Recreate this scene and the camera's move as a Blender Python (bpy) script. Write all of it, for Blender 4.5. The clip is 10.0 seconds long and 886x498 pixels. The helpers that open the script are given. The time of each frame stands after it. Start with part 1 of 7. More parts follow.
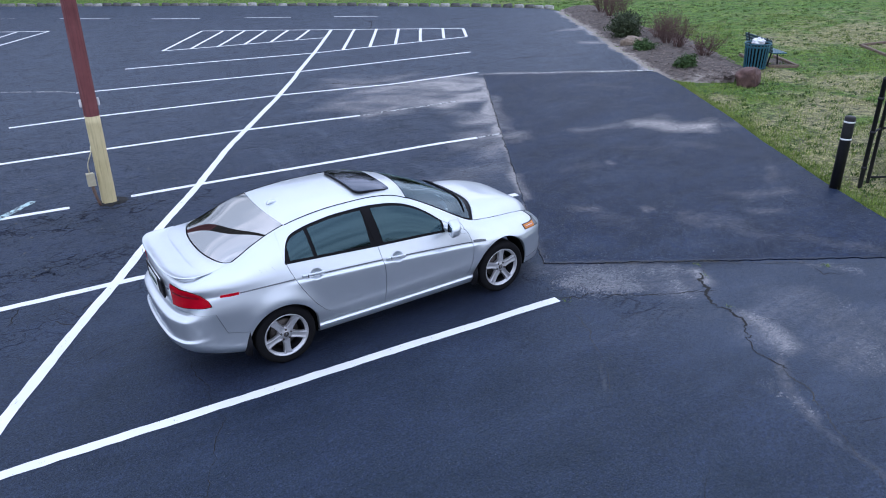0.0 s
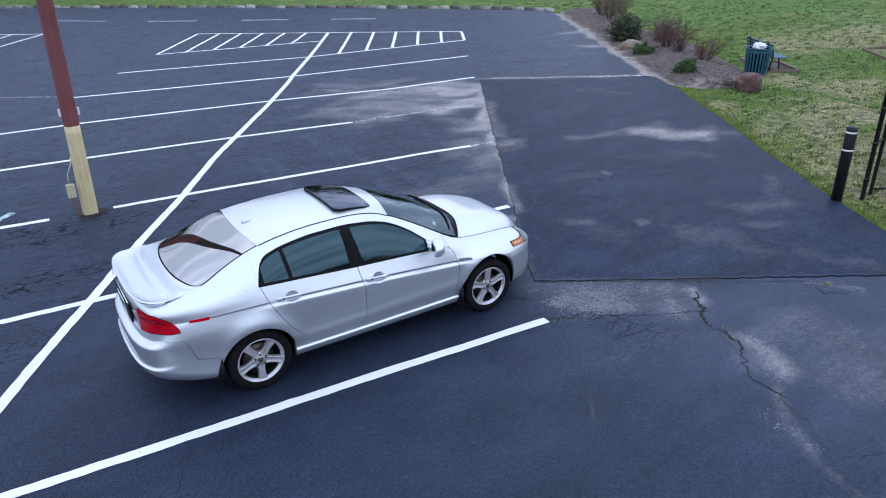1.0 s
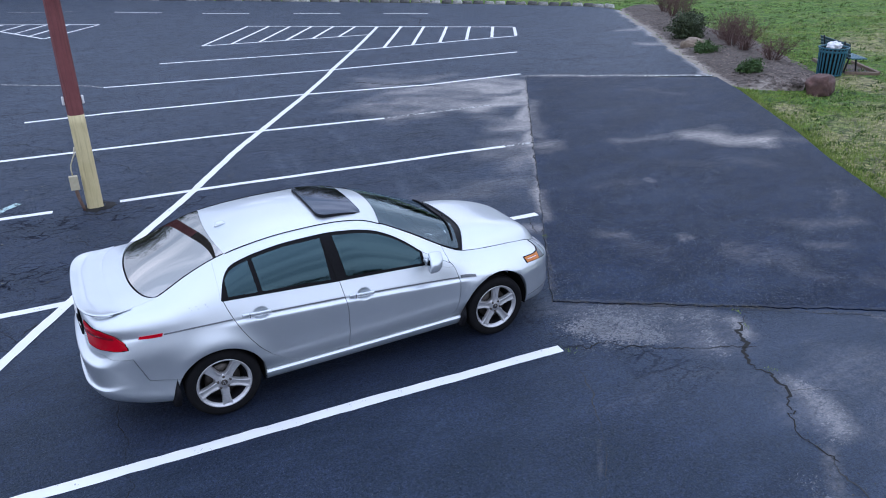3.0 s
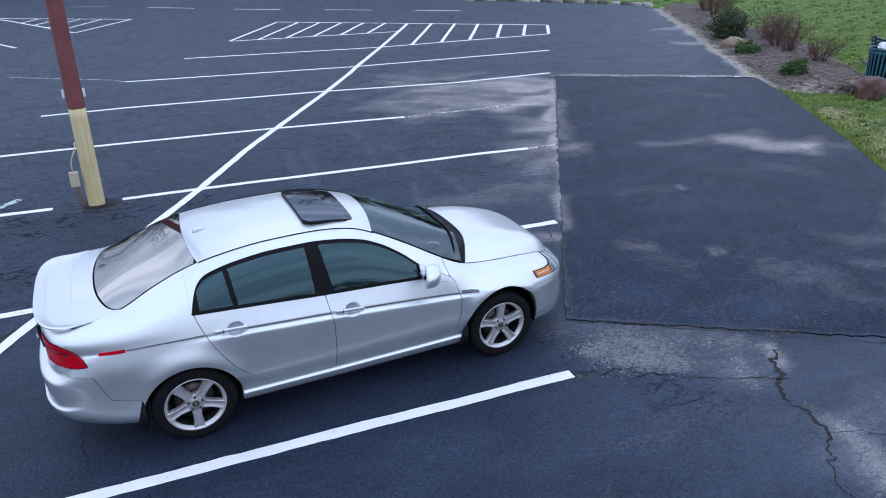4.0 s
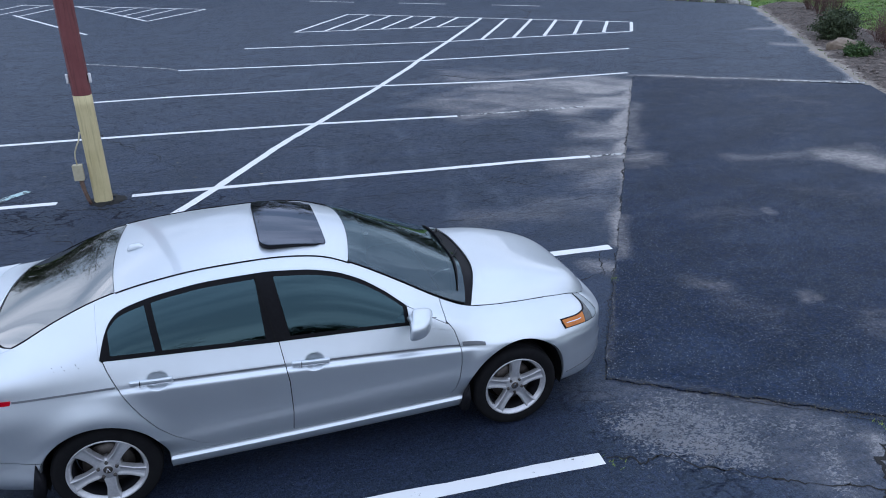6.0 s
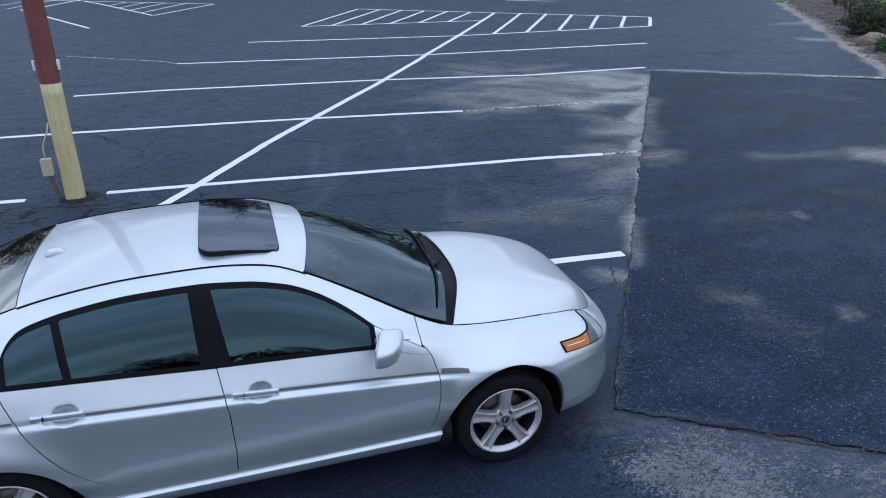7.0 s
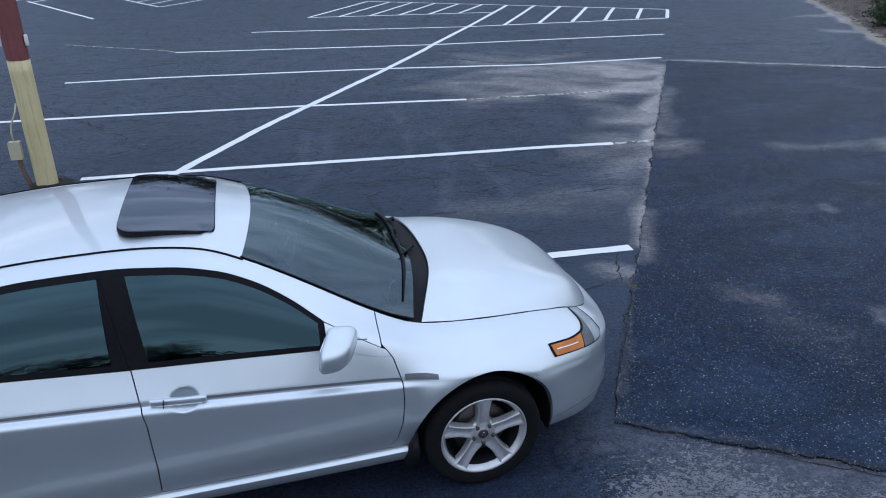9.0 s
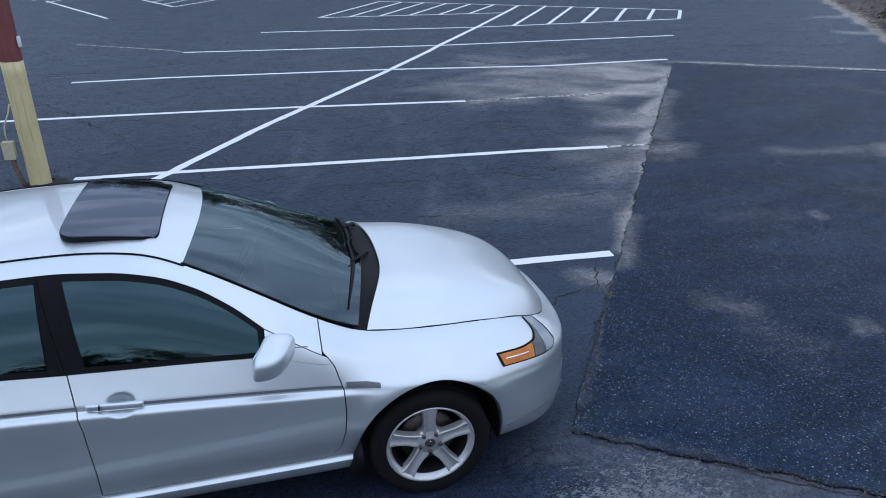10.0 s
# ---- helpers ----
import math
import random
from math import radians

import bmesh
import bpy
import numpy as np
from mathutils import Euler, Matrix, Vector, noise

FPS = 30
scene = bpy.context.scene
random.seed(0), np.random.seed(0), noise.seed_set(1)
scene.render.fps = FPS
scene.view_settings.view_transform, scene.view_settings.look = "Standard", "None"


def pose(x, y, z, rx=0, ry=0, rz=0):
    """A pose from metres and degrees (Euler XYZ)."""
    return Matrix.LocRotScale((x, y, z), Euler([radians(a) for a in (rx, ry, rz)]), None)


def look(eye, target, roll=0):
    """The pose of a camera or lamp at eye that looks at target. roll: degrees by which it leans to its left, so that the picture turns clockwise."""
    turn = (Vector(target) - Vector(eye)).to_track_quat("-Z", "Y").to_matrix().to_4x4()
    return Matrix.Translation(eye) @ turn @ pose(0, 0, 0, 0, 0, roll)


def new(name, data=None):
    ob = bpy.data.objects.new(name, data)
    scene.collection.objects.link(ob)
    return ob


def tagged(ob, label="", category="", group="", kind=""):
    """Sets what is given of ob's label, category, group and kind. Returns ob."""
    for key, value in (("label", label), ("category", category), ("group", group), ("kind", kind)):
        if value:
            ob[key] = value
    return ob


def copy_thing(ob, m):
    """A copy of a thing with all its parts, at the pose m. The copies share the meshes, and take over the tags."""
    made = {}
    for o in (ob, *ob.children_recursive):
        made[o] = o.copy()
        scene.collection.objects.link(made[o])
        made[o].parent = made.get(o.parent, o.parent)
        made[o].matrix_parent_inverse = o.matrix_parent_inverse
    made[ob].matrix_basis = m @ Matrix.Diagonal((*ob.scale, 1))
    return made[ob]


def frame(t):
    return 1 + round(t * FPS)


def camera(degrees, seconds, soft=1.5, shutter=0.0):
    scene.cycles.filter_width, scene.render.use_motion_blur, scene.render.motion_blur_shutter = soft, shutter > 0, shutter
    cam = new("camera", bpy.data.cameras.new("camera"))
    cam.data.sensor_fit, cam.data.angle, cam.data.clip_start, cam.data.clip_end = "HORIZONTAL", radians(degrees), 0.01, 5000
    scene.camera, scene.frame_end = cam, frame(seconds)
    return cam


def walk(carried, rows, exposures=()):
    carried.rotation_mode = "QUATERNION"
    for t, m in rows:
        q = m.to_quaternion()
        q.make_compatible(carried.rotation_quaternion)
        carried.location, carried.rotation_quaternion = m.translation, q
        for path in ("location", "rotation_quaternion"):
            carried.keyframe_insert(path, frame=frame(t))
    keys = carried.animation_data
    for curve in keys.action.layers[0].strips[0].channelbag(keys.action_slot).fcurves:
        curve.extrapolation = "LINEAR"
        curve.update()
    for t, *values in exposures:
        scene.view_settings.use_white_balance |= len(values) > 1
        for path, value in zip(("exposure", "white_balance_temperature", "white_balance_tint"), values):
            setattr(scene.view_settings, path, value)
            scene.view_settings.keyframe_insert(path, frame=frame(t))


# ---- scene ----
cam = camera(63.5, 10.0, soft=1.0)
PATH = [
    (0, (-3.44, -6.998, 4.13), (-2.449, -5.475, 3.295), -0.8),
    (0.5, (-3.266, -6.896, 4.165), (-2.274, -5.374, 3.33), -0.8),
    (1, (-3.063, -6.797, 4.185), (-2.078, -5.27, 3.351), -0.8),
    (1.5, (-2.839, -6.705, 4.17), (-1.876, -5.163, 3.336), -0.8),
    (2, (-2.589, -6.612, 4.112), (-1.658, -5.05, 3.278), -0.8),
    (2.5, (-2.339, -6.474, 4.02), (-1.448, -4.89, 3.185), -0.8),
    (4, (-1.529, -5.883, 3.755), (-0.767, -4.234, 2.919), -0.7),
    (4.5, (-1.236, -5.655, 3.698), (-0.509, -3.991, 2.862), -0.7),
    (5, (-0.944, -5.417, 3.588), (-0.269, -3.73, 2.753), -0.7),
    (5.5, (-0.682, -5.129, 3.504), (-0.072, -3.417, 2.668), -0.6),
    (7, (-0.005, -4.188, 3.119), (0.513, -2.446, 2.284), -0.6),
    (7.5, (0.212, -3.902, 2.93), (0.719, -2.157, 2.095), -0.6),
    (8, (0.295, -3.806, 2.799), (0.772, -2.053, 1.963), -0.7),
    (8.5, (0.303, -3.777, 2.806), (0.778, -2.023, 1.97), -0.8),
    (9, (0.385, -3.729, 2.774), (0.862, -1.974, 1.94), -0.6),
    (9.5, (0.532, -3.747, 2.794), (0.997, -1.99, 1.959), -0.6),
    (10, (0.751, -3.785, 2.801), (1.176, -2.018, 1.966), -0.7),
]
walk(cam, [(t, look(eye, target, roll)) for t, eye, target, roll in PATH], [(0.0, 0.62, 5700, 17), (2.5, 0.56, 5700, 16), (4.5, 0.48, 5690, 14), (7.0, 0.23, 5680, 11), (10.0, 0.18, 5680, 10)])
# ---- world, sun ----
world = bpy.data.worlds.new("overcast_sky")
scene.world = world
world.use_nodes = True
wn, wl = world.node_tree.nodes, world.node_tree.links
wn.clear()
w_out, w_bg = wn.new("ShaderNodeOutputWorld"), wn.new("ShaderNodeBackground")
sky = wn.new("ShaderNodeTexSky")
sky.sky_type = "NISHITA"
sky.sun_disc = False
sky.sun_elevation, sky.sun_rotation = radians(48), radians(150)
w_co, w_map = wn.new("ShaderNodeTexCoord"), wn.new("ShaderNodeMapping")
w_map.inputs["Scale"].default_value = (1.2, 3.2, 7.0)
w_map.inputs["Rotation"].default_value = (0.0, 0.0, radians(25))
w_noise, w_ramp, w_mix = wn.new("ShaderNodeTexNoise"), wn.new("ShaderNodeValToRGB"), wn.new("ShaderNodeMix")
w_noise.inputs["Scale"].default_value = 1.3
w_noise.inputs["Detail"].default_value = 4.0
w_noise.inputs["Roughness"].default_value = 0.55
w_ramp.color_ramp.elements[0].position, w_ramp.color_ramp.elements[0].color = 0.40, (5.0, 6.05, 7.5, 1)
w_ramp.color_ramp.elements[1].position, w_ramp.color_ramp.elements[1].color = 0.62, (10.6, 11.4, 12.8, 1)
w_mix.data_type = "RGBA"
w_mix.inputs["Factor"].default_value = 0.86
w_bg.inputs["Strength"].default_value = 0.1
wl.new(w_co.outputs["Generated"], w_map.inputs["Vector"])
wl.new(w_map.outputs["Vector"], w_noise.inputs["Vector"])
wl.new(w_noise.outputs["Fac"], w_ramp.inputs["Fac"])
wl.new(sky.outputs["Color"], w_mix.inputs["A"])
# the cloud is creamy towards the horizon and bluer overhead
w_sep, w_rise, w_mul = wn.new("ShaderNodeSeparateXYZ"), wn.new("ShaderNodeValToRGB"), wn.new("ShaderNodeVectorMath")
w_rise.color_ramp.elements[0].position, w_rise.color_ramp.elements[0].color = 0.05, (0.93, 0.88, 0.82, 1)
w_rise.color_ramp.elements[1].position, w_rise.color_ramp.elements[1].color = 0.75, (1.06, 1.08, 1.13, 1)
_mid = w_rise.color_ramp.elements.new(0.38)
_mid.color = (0.98, 0.94, 0.90, 1)
w_mul.operation = "MULTIPLY"
wl.new(w_co.outputs["Generated"], w_sep.inputs["Vector"])
wl.new(w_sep.outputs["Z"], w_rise.inputs["Fac"])
wl.new(w_ramp.outputs["Color"], w_mul.inputs[0])
wl.new(w_rise.outputs["Color"], w_mul.inputs[1])
wl.new(w_mul.outputs["Vector"], w_mix.inputs["B"])
wl.new(w_mix.outputs["Result"], w_bg.inputs["Color"])
wl.new(w_bg.outputs["Background"], w_out.inputs["Surface"])

sun = new("sun", bpy.data.lights.new("sun", "SUN"))
sun.data.energy, sun.data.angle, sun.data.color = 0.6, radians(165), (1.0, 0.96, 0.9)
sun.matrix_world = look((1, -4, 18), (0, 0, 0))
# ---- materials ----
def ramp(nt, fac, stops):
    r = nt.nodes.new("ShaderNodeValToRGB")
    e = r.color_ramp.elements
    while len(e) < len(stops):
        e.new(0.5)
    for k, (p, c) in enumerate(stops):
        e[k].position, e[k].color = p, (*c, 1) if len(c) == 3 else c
    nt.links.new(fac, r.inputs["Fac"])
    return r.outputs["Color"]


def noise_tex(nt, vec, scale, detail=4.0, rough=0.55, dist=0.0):
    n = nt.nodes.new("ShaderNodeTexNoise")
    n.inputs["Scale"].default_value, n.inputs["Detail"].default_value = scale, detail
    n.inputs["Roughness"].default_value, n.inputs["Distortion"].default_value = rough, dist
    nt.links.new(vec, n.inputs["Vector"])
    return n.outputs["Fac"]


def noise_colour(nt, vec, scale):
    n = nt.nodes.new("ShaderNodeTexNoise")
    n.inputs["Scale"].default_value = scale
    nt.links.new(vec, n.inputs["Vector"])
    return n.outputs["Color"]


def mix(nt, fac, a, b, blend="MIX"):
    m = nt.nodes.new("ShaderNodeMix")
    m.data_type, m.blend_type = "RGBA", blend
    for key, v in (("Factor", fac), ("A", a), ("B", b)):
        if isinstance(v, (int, float)):
            m.inputs[key].default_value = v
        elif isinstance(v, tuple):
            m.inputs[key].default_value = (*v, 1)
        else:
            nt.links.new(v, m.inputs[key])
    return m.outputs["Result"]


def calc(nt, op, a, b=0.0, clamp=False):
    m = nt.nodes.new("ShaderNodeMath")
    m.operation, m.use_clamp = op, clamp
    for k, v in enumerate((a, b)):
        if isinstance(v, (int, float)):
            m.inputs[k].default_value = v
        else:
            nt.links.new(v, m.inputs[k])
    return m.outputs["Value"]


def bump(nt, shader, height, strength, dist):
    b = nt.nodes.new("ShaderNodeBump")
    b.inputs["Strength"].default_value, b.inputs["Distance"].default_value = strength, dist
    nt.links.new(height, b.inputs["Height"])
    nt.links.new(b.outputs["Normal"], shader.inputs["Normal"])


def stretch(nt, vec, s, rot=0.0):
    m = nt.nodes.new("ShaderNodeMapping")
    m.inputs["Scale"].default_value = s
    m.inputs["Rotation"].default_value = (0, 0, rot)
    nt.links.new(vec, m.inputs["Vector"])
    return m.outputs["Vector"]


def blank(name, rough=0.6, metal=0.0, colour=(0.5, 0.5, 0.5)):
    m = bpy.data.materials.new(name)
    m.use_nodes = True
    nt = m.node_tree
    sh = nt.nodes["Principled BSDF"]
    sh.inputs["Roughness"].default_value, sh.inputs["Metallic"].default_value = rough, metal
    sh.inputs["Base Color"].default_value = (*colour, 1)
    co = nt.nodes.new("ShaderNodeTexCoord").outputs["Object"]
    return m, nt, sh, co


def grained(name, c1, c2, scale, rough=0.7, metal=0.0, big=1.5, relief=0.3, dist=0.004, grime=0.25):
    """Two colours mixed by fine grain, larger stains over them, and fine relief."""
    m, nt, sh, co = blank(name, rough, metal)
    fine, wide = noise_tex(nt, co, scale, 6, 0.65), noise_tex(nt, co, big, 3)
    col = ramp(nt, fine, [(0.3, c1), (0.7, c2)])
    col = mix(nt, calc(nt, "MULTIPLY", ramp(nt, wide, [(0.4, (0, 0, 0)), (0.7, (1, 1, 1))]), grime), col, tuple(v * 0.55 for v in c1))
    nt.links.new(col, sh.inputs["Base Color"])
    if relief:
        bump(nt, sh, fine, relief, dist)
    return m


def asphalt(name, dark, light, dust, speck, rough, speck_col, grain, haze=0.0, gloss=0.3):
    """Sealed or worn asphalt: aggregate, mottling, and pale dust where the surface's own wear says so."""
    m, nt, sh, co = blank(name, rough)
    att = nt.nodes.new("ShaderNodeAttribute")
    att.attribute_name = "wear"
    wear = att.outputs["Fac"]
    agg = noise_tex(nt, co, 120, 3, 0.6)
    mid, wide = noise_tex(nt, co, 5.0, 6, 0.65, 0.6), noise_tex(nt, co, 0.45, 5, 0.6, 0.8)
    base = mix(nt, ramp(nt, wide, [(0.32, (0, 0, 0)), (0.68, (1, 1, 1))]), dark, light)
    base = mix(nt, ramp(nt, mid, [(0.35, (0, 0, 0)), (0.75, (0.5, 0.5, 0.5))]), base, tuple(v * 1.5 for v in light))
    base = mix(nt, ramp(nt, agg, [(0.4, (0.75 * grain,) * 3), (0.58, (0, 0, 0))]), base, tuple(v * 0.4 for v in dark))
    grit_n = noise_tex(nt, co, 26, 8, 0.75)
    base = mix(nt, 1.0, base, ramp(nt, grit_n, [(0.36, (1 - 0.5 * grain,) * 3), (0.5, (1, 1, 1)), (0.64, (1 + grain,) * 3)]), "MULTIPLY")
    streak = noise_tex(nt, stretch(nt, co, (0.6, 5.0, 1), radians(4)), 2.2, 9, 0.7, 0.3)
    broad = noise_tex(nt, stretch(nt, co, (1.0, 1.7, 1), radians(20)), 1.3, 7, 0.62, 0.6)
    scuff = noise_tex(nt, co, 11, 9, 0.82, 0.4)
    fine = noise_tex(nt, co, 38, 4, 0.7)
    # dust lies in soft films whose edges the surface breaks up
    rough_n = calc(nt, "ADD", calc(nt, "ADD", calc(nt, "MULTIPLY", streak, 0.3), calc(nt, "MULTIPLY", broad, 0.1)), calc(nt, "ADD", calc(nt, "MULTIPLY", scuff, 0.3), calc(nt, "MULTIPLY", grit_n, 0.3)))
    gate = ramp(nt, wear, [(0.03, (0, 0, 0)), (0.35, (1, 1, 1))])
    veil = calc(nt, "ADD", wear, calc(nt, "MULTIPLY", calc(nt, "MULTIPLY", calc(nt, "SUBTRACT", rough_n, 0.5), 1.7), gate))
    amount = ramp(nt, veil, [(0.16, (0, 0, 0)), (0.5, (0.22, 0.22, 0.22)), (1.0, (0.78, 0.78, 0.78))])
    amount = calc(nt, "MULTIPLY", amount, ramp(nt, fine, [(0.36, (0.74, 0.74, 0.74)), (0.6, (1.08, 1.08, 1.08))]))
    amount = calc(nt, "MULTIPLY", amount, ramp(nt, scuff, [(0.4, (0.72, 0.72, 0.72)), (0.56, (1.05, 1.05, 1.05))]), True)
    # seal coat flaked off in ragged worm-like islands
    att2 = nt.nodes.new("ShaderNodeAttribute")
    att2.attribute_name = "flake"
    isle = calc(nt, "ADD", noise_tex(nt, stretch(nt, co, (1.0, 1.5, 1), radians(35)), 26, 6, 0.62, 1.5), calc(nt, "MULTIPLY", calc(nt, "SUBTRACT", att2.outputs["Fac"], 0.75), 0.34))
    flecks = ramp(nt, isle, [(0.505, (0, 0, 0)), (0.55, (1, 1, 1))])
    flecks = calc(nt, "MULTIPLY", flecks, ramp(nt, att2.outputs["Fac"], [(0.12, (0, 0, 0)), (0.4, (1, 1, 1))]))
    # base colour mixed towards a pale blue-grey where this attribute is high
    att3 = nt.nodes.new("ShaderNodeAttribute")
    att3.attribute_name = "paleness"
    paled = calc(nt, "MULTIPLY", calc(nt, "SUBTRACT", att3.outputs["Fac"], 0.21), 2.5, True)
    base = mix(nt, calc(nt, "MULTIPLY", paled, calc(nt, "ADD", mid, 0.3)), base, (0.052, 0.062, 0.088))
    base = mix(nt, 1.0, base, ramp(nt, att3.outputs["Fac"], [(0.1, (0.72, 0.72, 0.74)), (0.2, (1, 1, 1))]), "MULTIPLY")  # low values darken the colour towards the near end
    att4 = nt.nodes.new("ShaderNodeAttribute")
    att4.attribute_name = "craze"
    cells = nt.nodes.new("ShaderNodeTexVoronoi")
    cells.feature = "DISTANCE_TO_EDGE"
    cells.inputs["Scale"].default_value = 5.5
    nt.links.new(mix(nt, 0.1, stretch(nt, co, (0.6, 1.2, 1)), noise_colour(nt, co, 7)), cells.inputs["Vector"])
    craze = calc(nt, "MULTIPLY", ramp(nt, cells.outputs["Distance"], [(0.02, (1, 1, 1)), (0.07, (0, 0, 0))]), ramp(nt, noise_tex(nt, co, 2.2, 6, 0.7), [(0.42, (0, 0, 0)), (0.52, (1, 1, 1))]))
    craze = calc(nt, "MULTIPLY", craze, att4.outputs["Fac"])
    base = mix(nt, calc(nt, "MULTIPLY", craze, 0.8), base, tuple(v * 0.3 for v in dark))
    pits = calc(nt, "MULTIPLY", ramp(nt, noise_tex(nt, co, 19, 5, 0.7), [(0.38, (1, 1, 1)), (0.47, (0, 0, 0))]), calc(nt, "ADD", calc(nt, "MULTIPLY", att4.outputs["Fac"], 0.9), 0.12))
    base = mix(nt, pits, base, tuple(v * 0.45 for v in dark))
    film = noise_tex(nt, stretch(nt, co, (0.55, 1.7, 1), radians(32)), 0.9, 7, 0.66, 0.9)
    film = calc(nt, "MULTIPLY", ramp(nt, film, [(0.46, (0, 0, 0)), (0.68, (1, 1, 1))]), ramp(nt, scuff, [(0.4, (0.25, 0.25, 0.25)), (0.58, (1, 1, 1))]))
    base = mix(nt, calc(nt, "MULTIPLY", film, haze), base, (0.064, 0.088, 0.142))
    dusty = mix(nt, fine, tuple(v * 0.7 for v in dust), tuple(min(1, v * 1.25) for v in dust))
    base = mix(nt, calc(nt, "MULTIPLY", amount, 0.92), base, dusty)
    base = mix(nt, calc(nt, "MULTIPLY", flecks, 0.58), base, tuple(v * 0.62 * k for v, k in zip(dust, (0.95, 1.0, 1.1))))
    vor = nt.nodes.new("ShaderNodeTexVoronoi")
    vor.inputs["Scale"].default_value = 34.0
    nt.links.new(co, vor.inputs["Vector"])
    spots = calc(nt, "LESS_THAN", vor.outputs["Distance"], speck)
    pick = nt.nodes.new("ShaderNodeSeparateColor")
    nt.links.new(vor.outputs["Color"], pick.inputs["Color"])
    spots = calc(nt, "MULTIPLY", spots, calc(nt, "GREATER_THAN", pick.outputs["Red"], 0.8 - 0.14 * haze))
    spots = calc(nt, "MULTIPLY", spots, calc(nt, "GREATER_THAN", noise_tex(nt, co, 2.1, 5, 0.7), 0.5))
    tiny = nt.nodes.new("ShaderNodeTexVoronoi")
    tiny.inputs["Scale"].default_value = 75.0
    nt.links.new(co, tiny.inputs["Vector"])
    pick2 = nt.nodes.new("ShaderNodeSeparateColor")
    nt.links.new(tiny.outputs["Color"], pick2.inputs["Color"])
    stones = calc(nt, "MULTIPLY", calc(nt, "LESS_THAN", tiny.outputs["Distance"], speck * 1.7), calc(nt, "GREATER_THAN", pick2.outputs["Green"], 0.76))
    # hairline cracking and darker sealer blotches
    net = nt.nodes.new("ShaderNodeTexVoronoi")
    net.feature = "DISTANCE_TO_EDGE"
    net.inputs["Scale"].default_value = 0.75
    nt.links.new(mix(nt, 0.22, co, noise_colour(nt, co, 1.6)), net.inputs["Vector"])
    hair = calc(nt, "MULTIPLY", ramp(nt, net.outputs["Distance"], [(0.004, (1, 1, 1)), (0.010, (0, 0, 0))]), ramp(nt, noise_tex(nt, co, 0.5, 3), [(0.48, (0, 0, 0)), (0.56, (1, 1, 1))]))
    base = mix(nt, calc(nt, "MULTIPLY", hair, 0.3 * (1.45 - grain) if grain < 1 else 0.0), base, tuple(v * 0.35 for v in dark))
    blotch = noise_tex(nt, stretch(nt, co, (0.8, 1.3, 1), radians(-32)), 1.2, 7, 0.68, 0.6)
    base = mix(nt, 1.0, base, ramp(nt, blotch, [(0.34, (0.7, 0.72, 0.75)), (0.5, (1, 1, 1)), (0.66, (1.3, 1.29, 1.26))]), "MULTIPLY")
    base = mix(nt, calc(nt, "MULTIPLY", stones, 0.8), base, tuple(v * 0.7 for v in speck_col))
    base = mix(nt, spots, base, speck_col)
    nt.links.new(base, sh.inputs["Base Color"])
    nt.links.new(calc(nt, "ADD", calc(nt, "MULTIPLY", mid, 0.25), rough - 0.12), sh.inputs["Roughness"])
    # pits, crazing and the gaps between stones hold no gloss
    hollow = ramp(nt, noise_tex(nt, co, 60, 5, 0.75), [(0.38, (0.35, 0.35, 0.35)), (0.5, (1, 1, 1)), (0.62, (1.5, 1.5, 1.5))])
    open_face = calc(nt, "MULTIPLY", calc(nt, "SUBTRACT", 1.0, calc(nt, "MULTIPLY", pits, 0.85)), calc(nt, "SUBTRACT", 1.0, calc(nt, "MULTIPLY", craze, 0.9)))
    nt.links.new(calc(nt, "MULTIPLY", calc(nt, "MULTIPLY", open_face, hollow), gloss), sh.inputs["Specular IOR Level"])
    sh.inputs["Specular Tint"].default_value = (0.6, 0.86, 1.0, 1)
    relief = calc(nt, "SUBTRACT", calc(nt, "ADD", agg, calc(nt, "MULTIPLY", fine, 1.0)), calc(nt, "ADD", calc(nt, "MULTIPLY", pits, 1.4), calc(nt, "MULTIPLY", craze, 1.2)))
    bump(nt, sh, relief, 0.4 + 0.3 * grain, 0.003 + 0.003 * grain)
    return m


DUST = (0.43, 0.392, 0.362)
M_LOT = asphalt("sealed_asphalt", (0.0102, 0.0136, 0.0320), (0.0185, 0.0242, 0.0495), DUST, 0.09, 0.55, (0.2, 0.2, 0.2), 0.9, 0.16, 0.42)
M_PATCH = asphalt("coarse_asphalt", (0.0022, 0.0076, 0.0290), (0.0048, 0.0138, 0.0450), DUST, 0.19, 0.54, (0.27, 0.28, 0.3), 1.0, 0.26, 0.21)


def line_paint(name, colour, worn):
    m, nt, sh, co = blank(name, 0.6)
    a, b = noise_tex(nt, co, 9, 6, 0.7), noise_tex(nt, co, 55, 4, 0.7)
    chip = calc(nt, "ADD", calc(nt, "MULTIPLY", a, 0.6), calc(nt, "MULTIPLY", b, 0.4))
    col = mix(nt, ramp(nt, noise_tex(nt, co, 2.5, 4), [(0.35, (0, 0, 0)), (0.8, (0.4, 0.4, 0.4))]), colour, tuple(v * 0.72 for v in colour))
    col = mix(nt, ramp(nt, chip, [(worn, (1, 1, 1)), (worn + 0.05, (0, 0, 0))]), col, (0.03, 0.03, 0.034))
    nt.links.new(col, sh.inputs["Base Color"])
    bump(nt, sh, b, 0.25, 0.003)
    return m


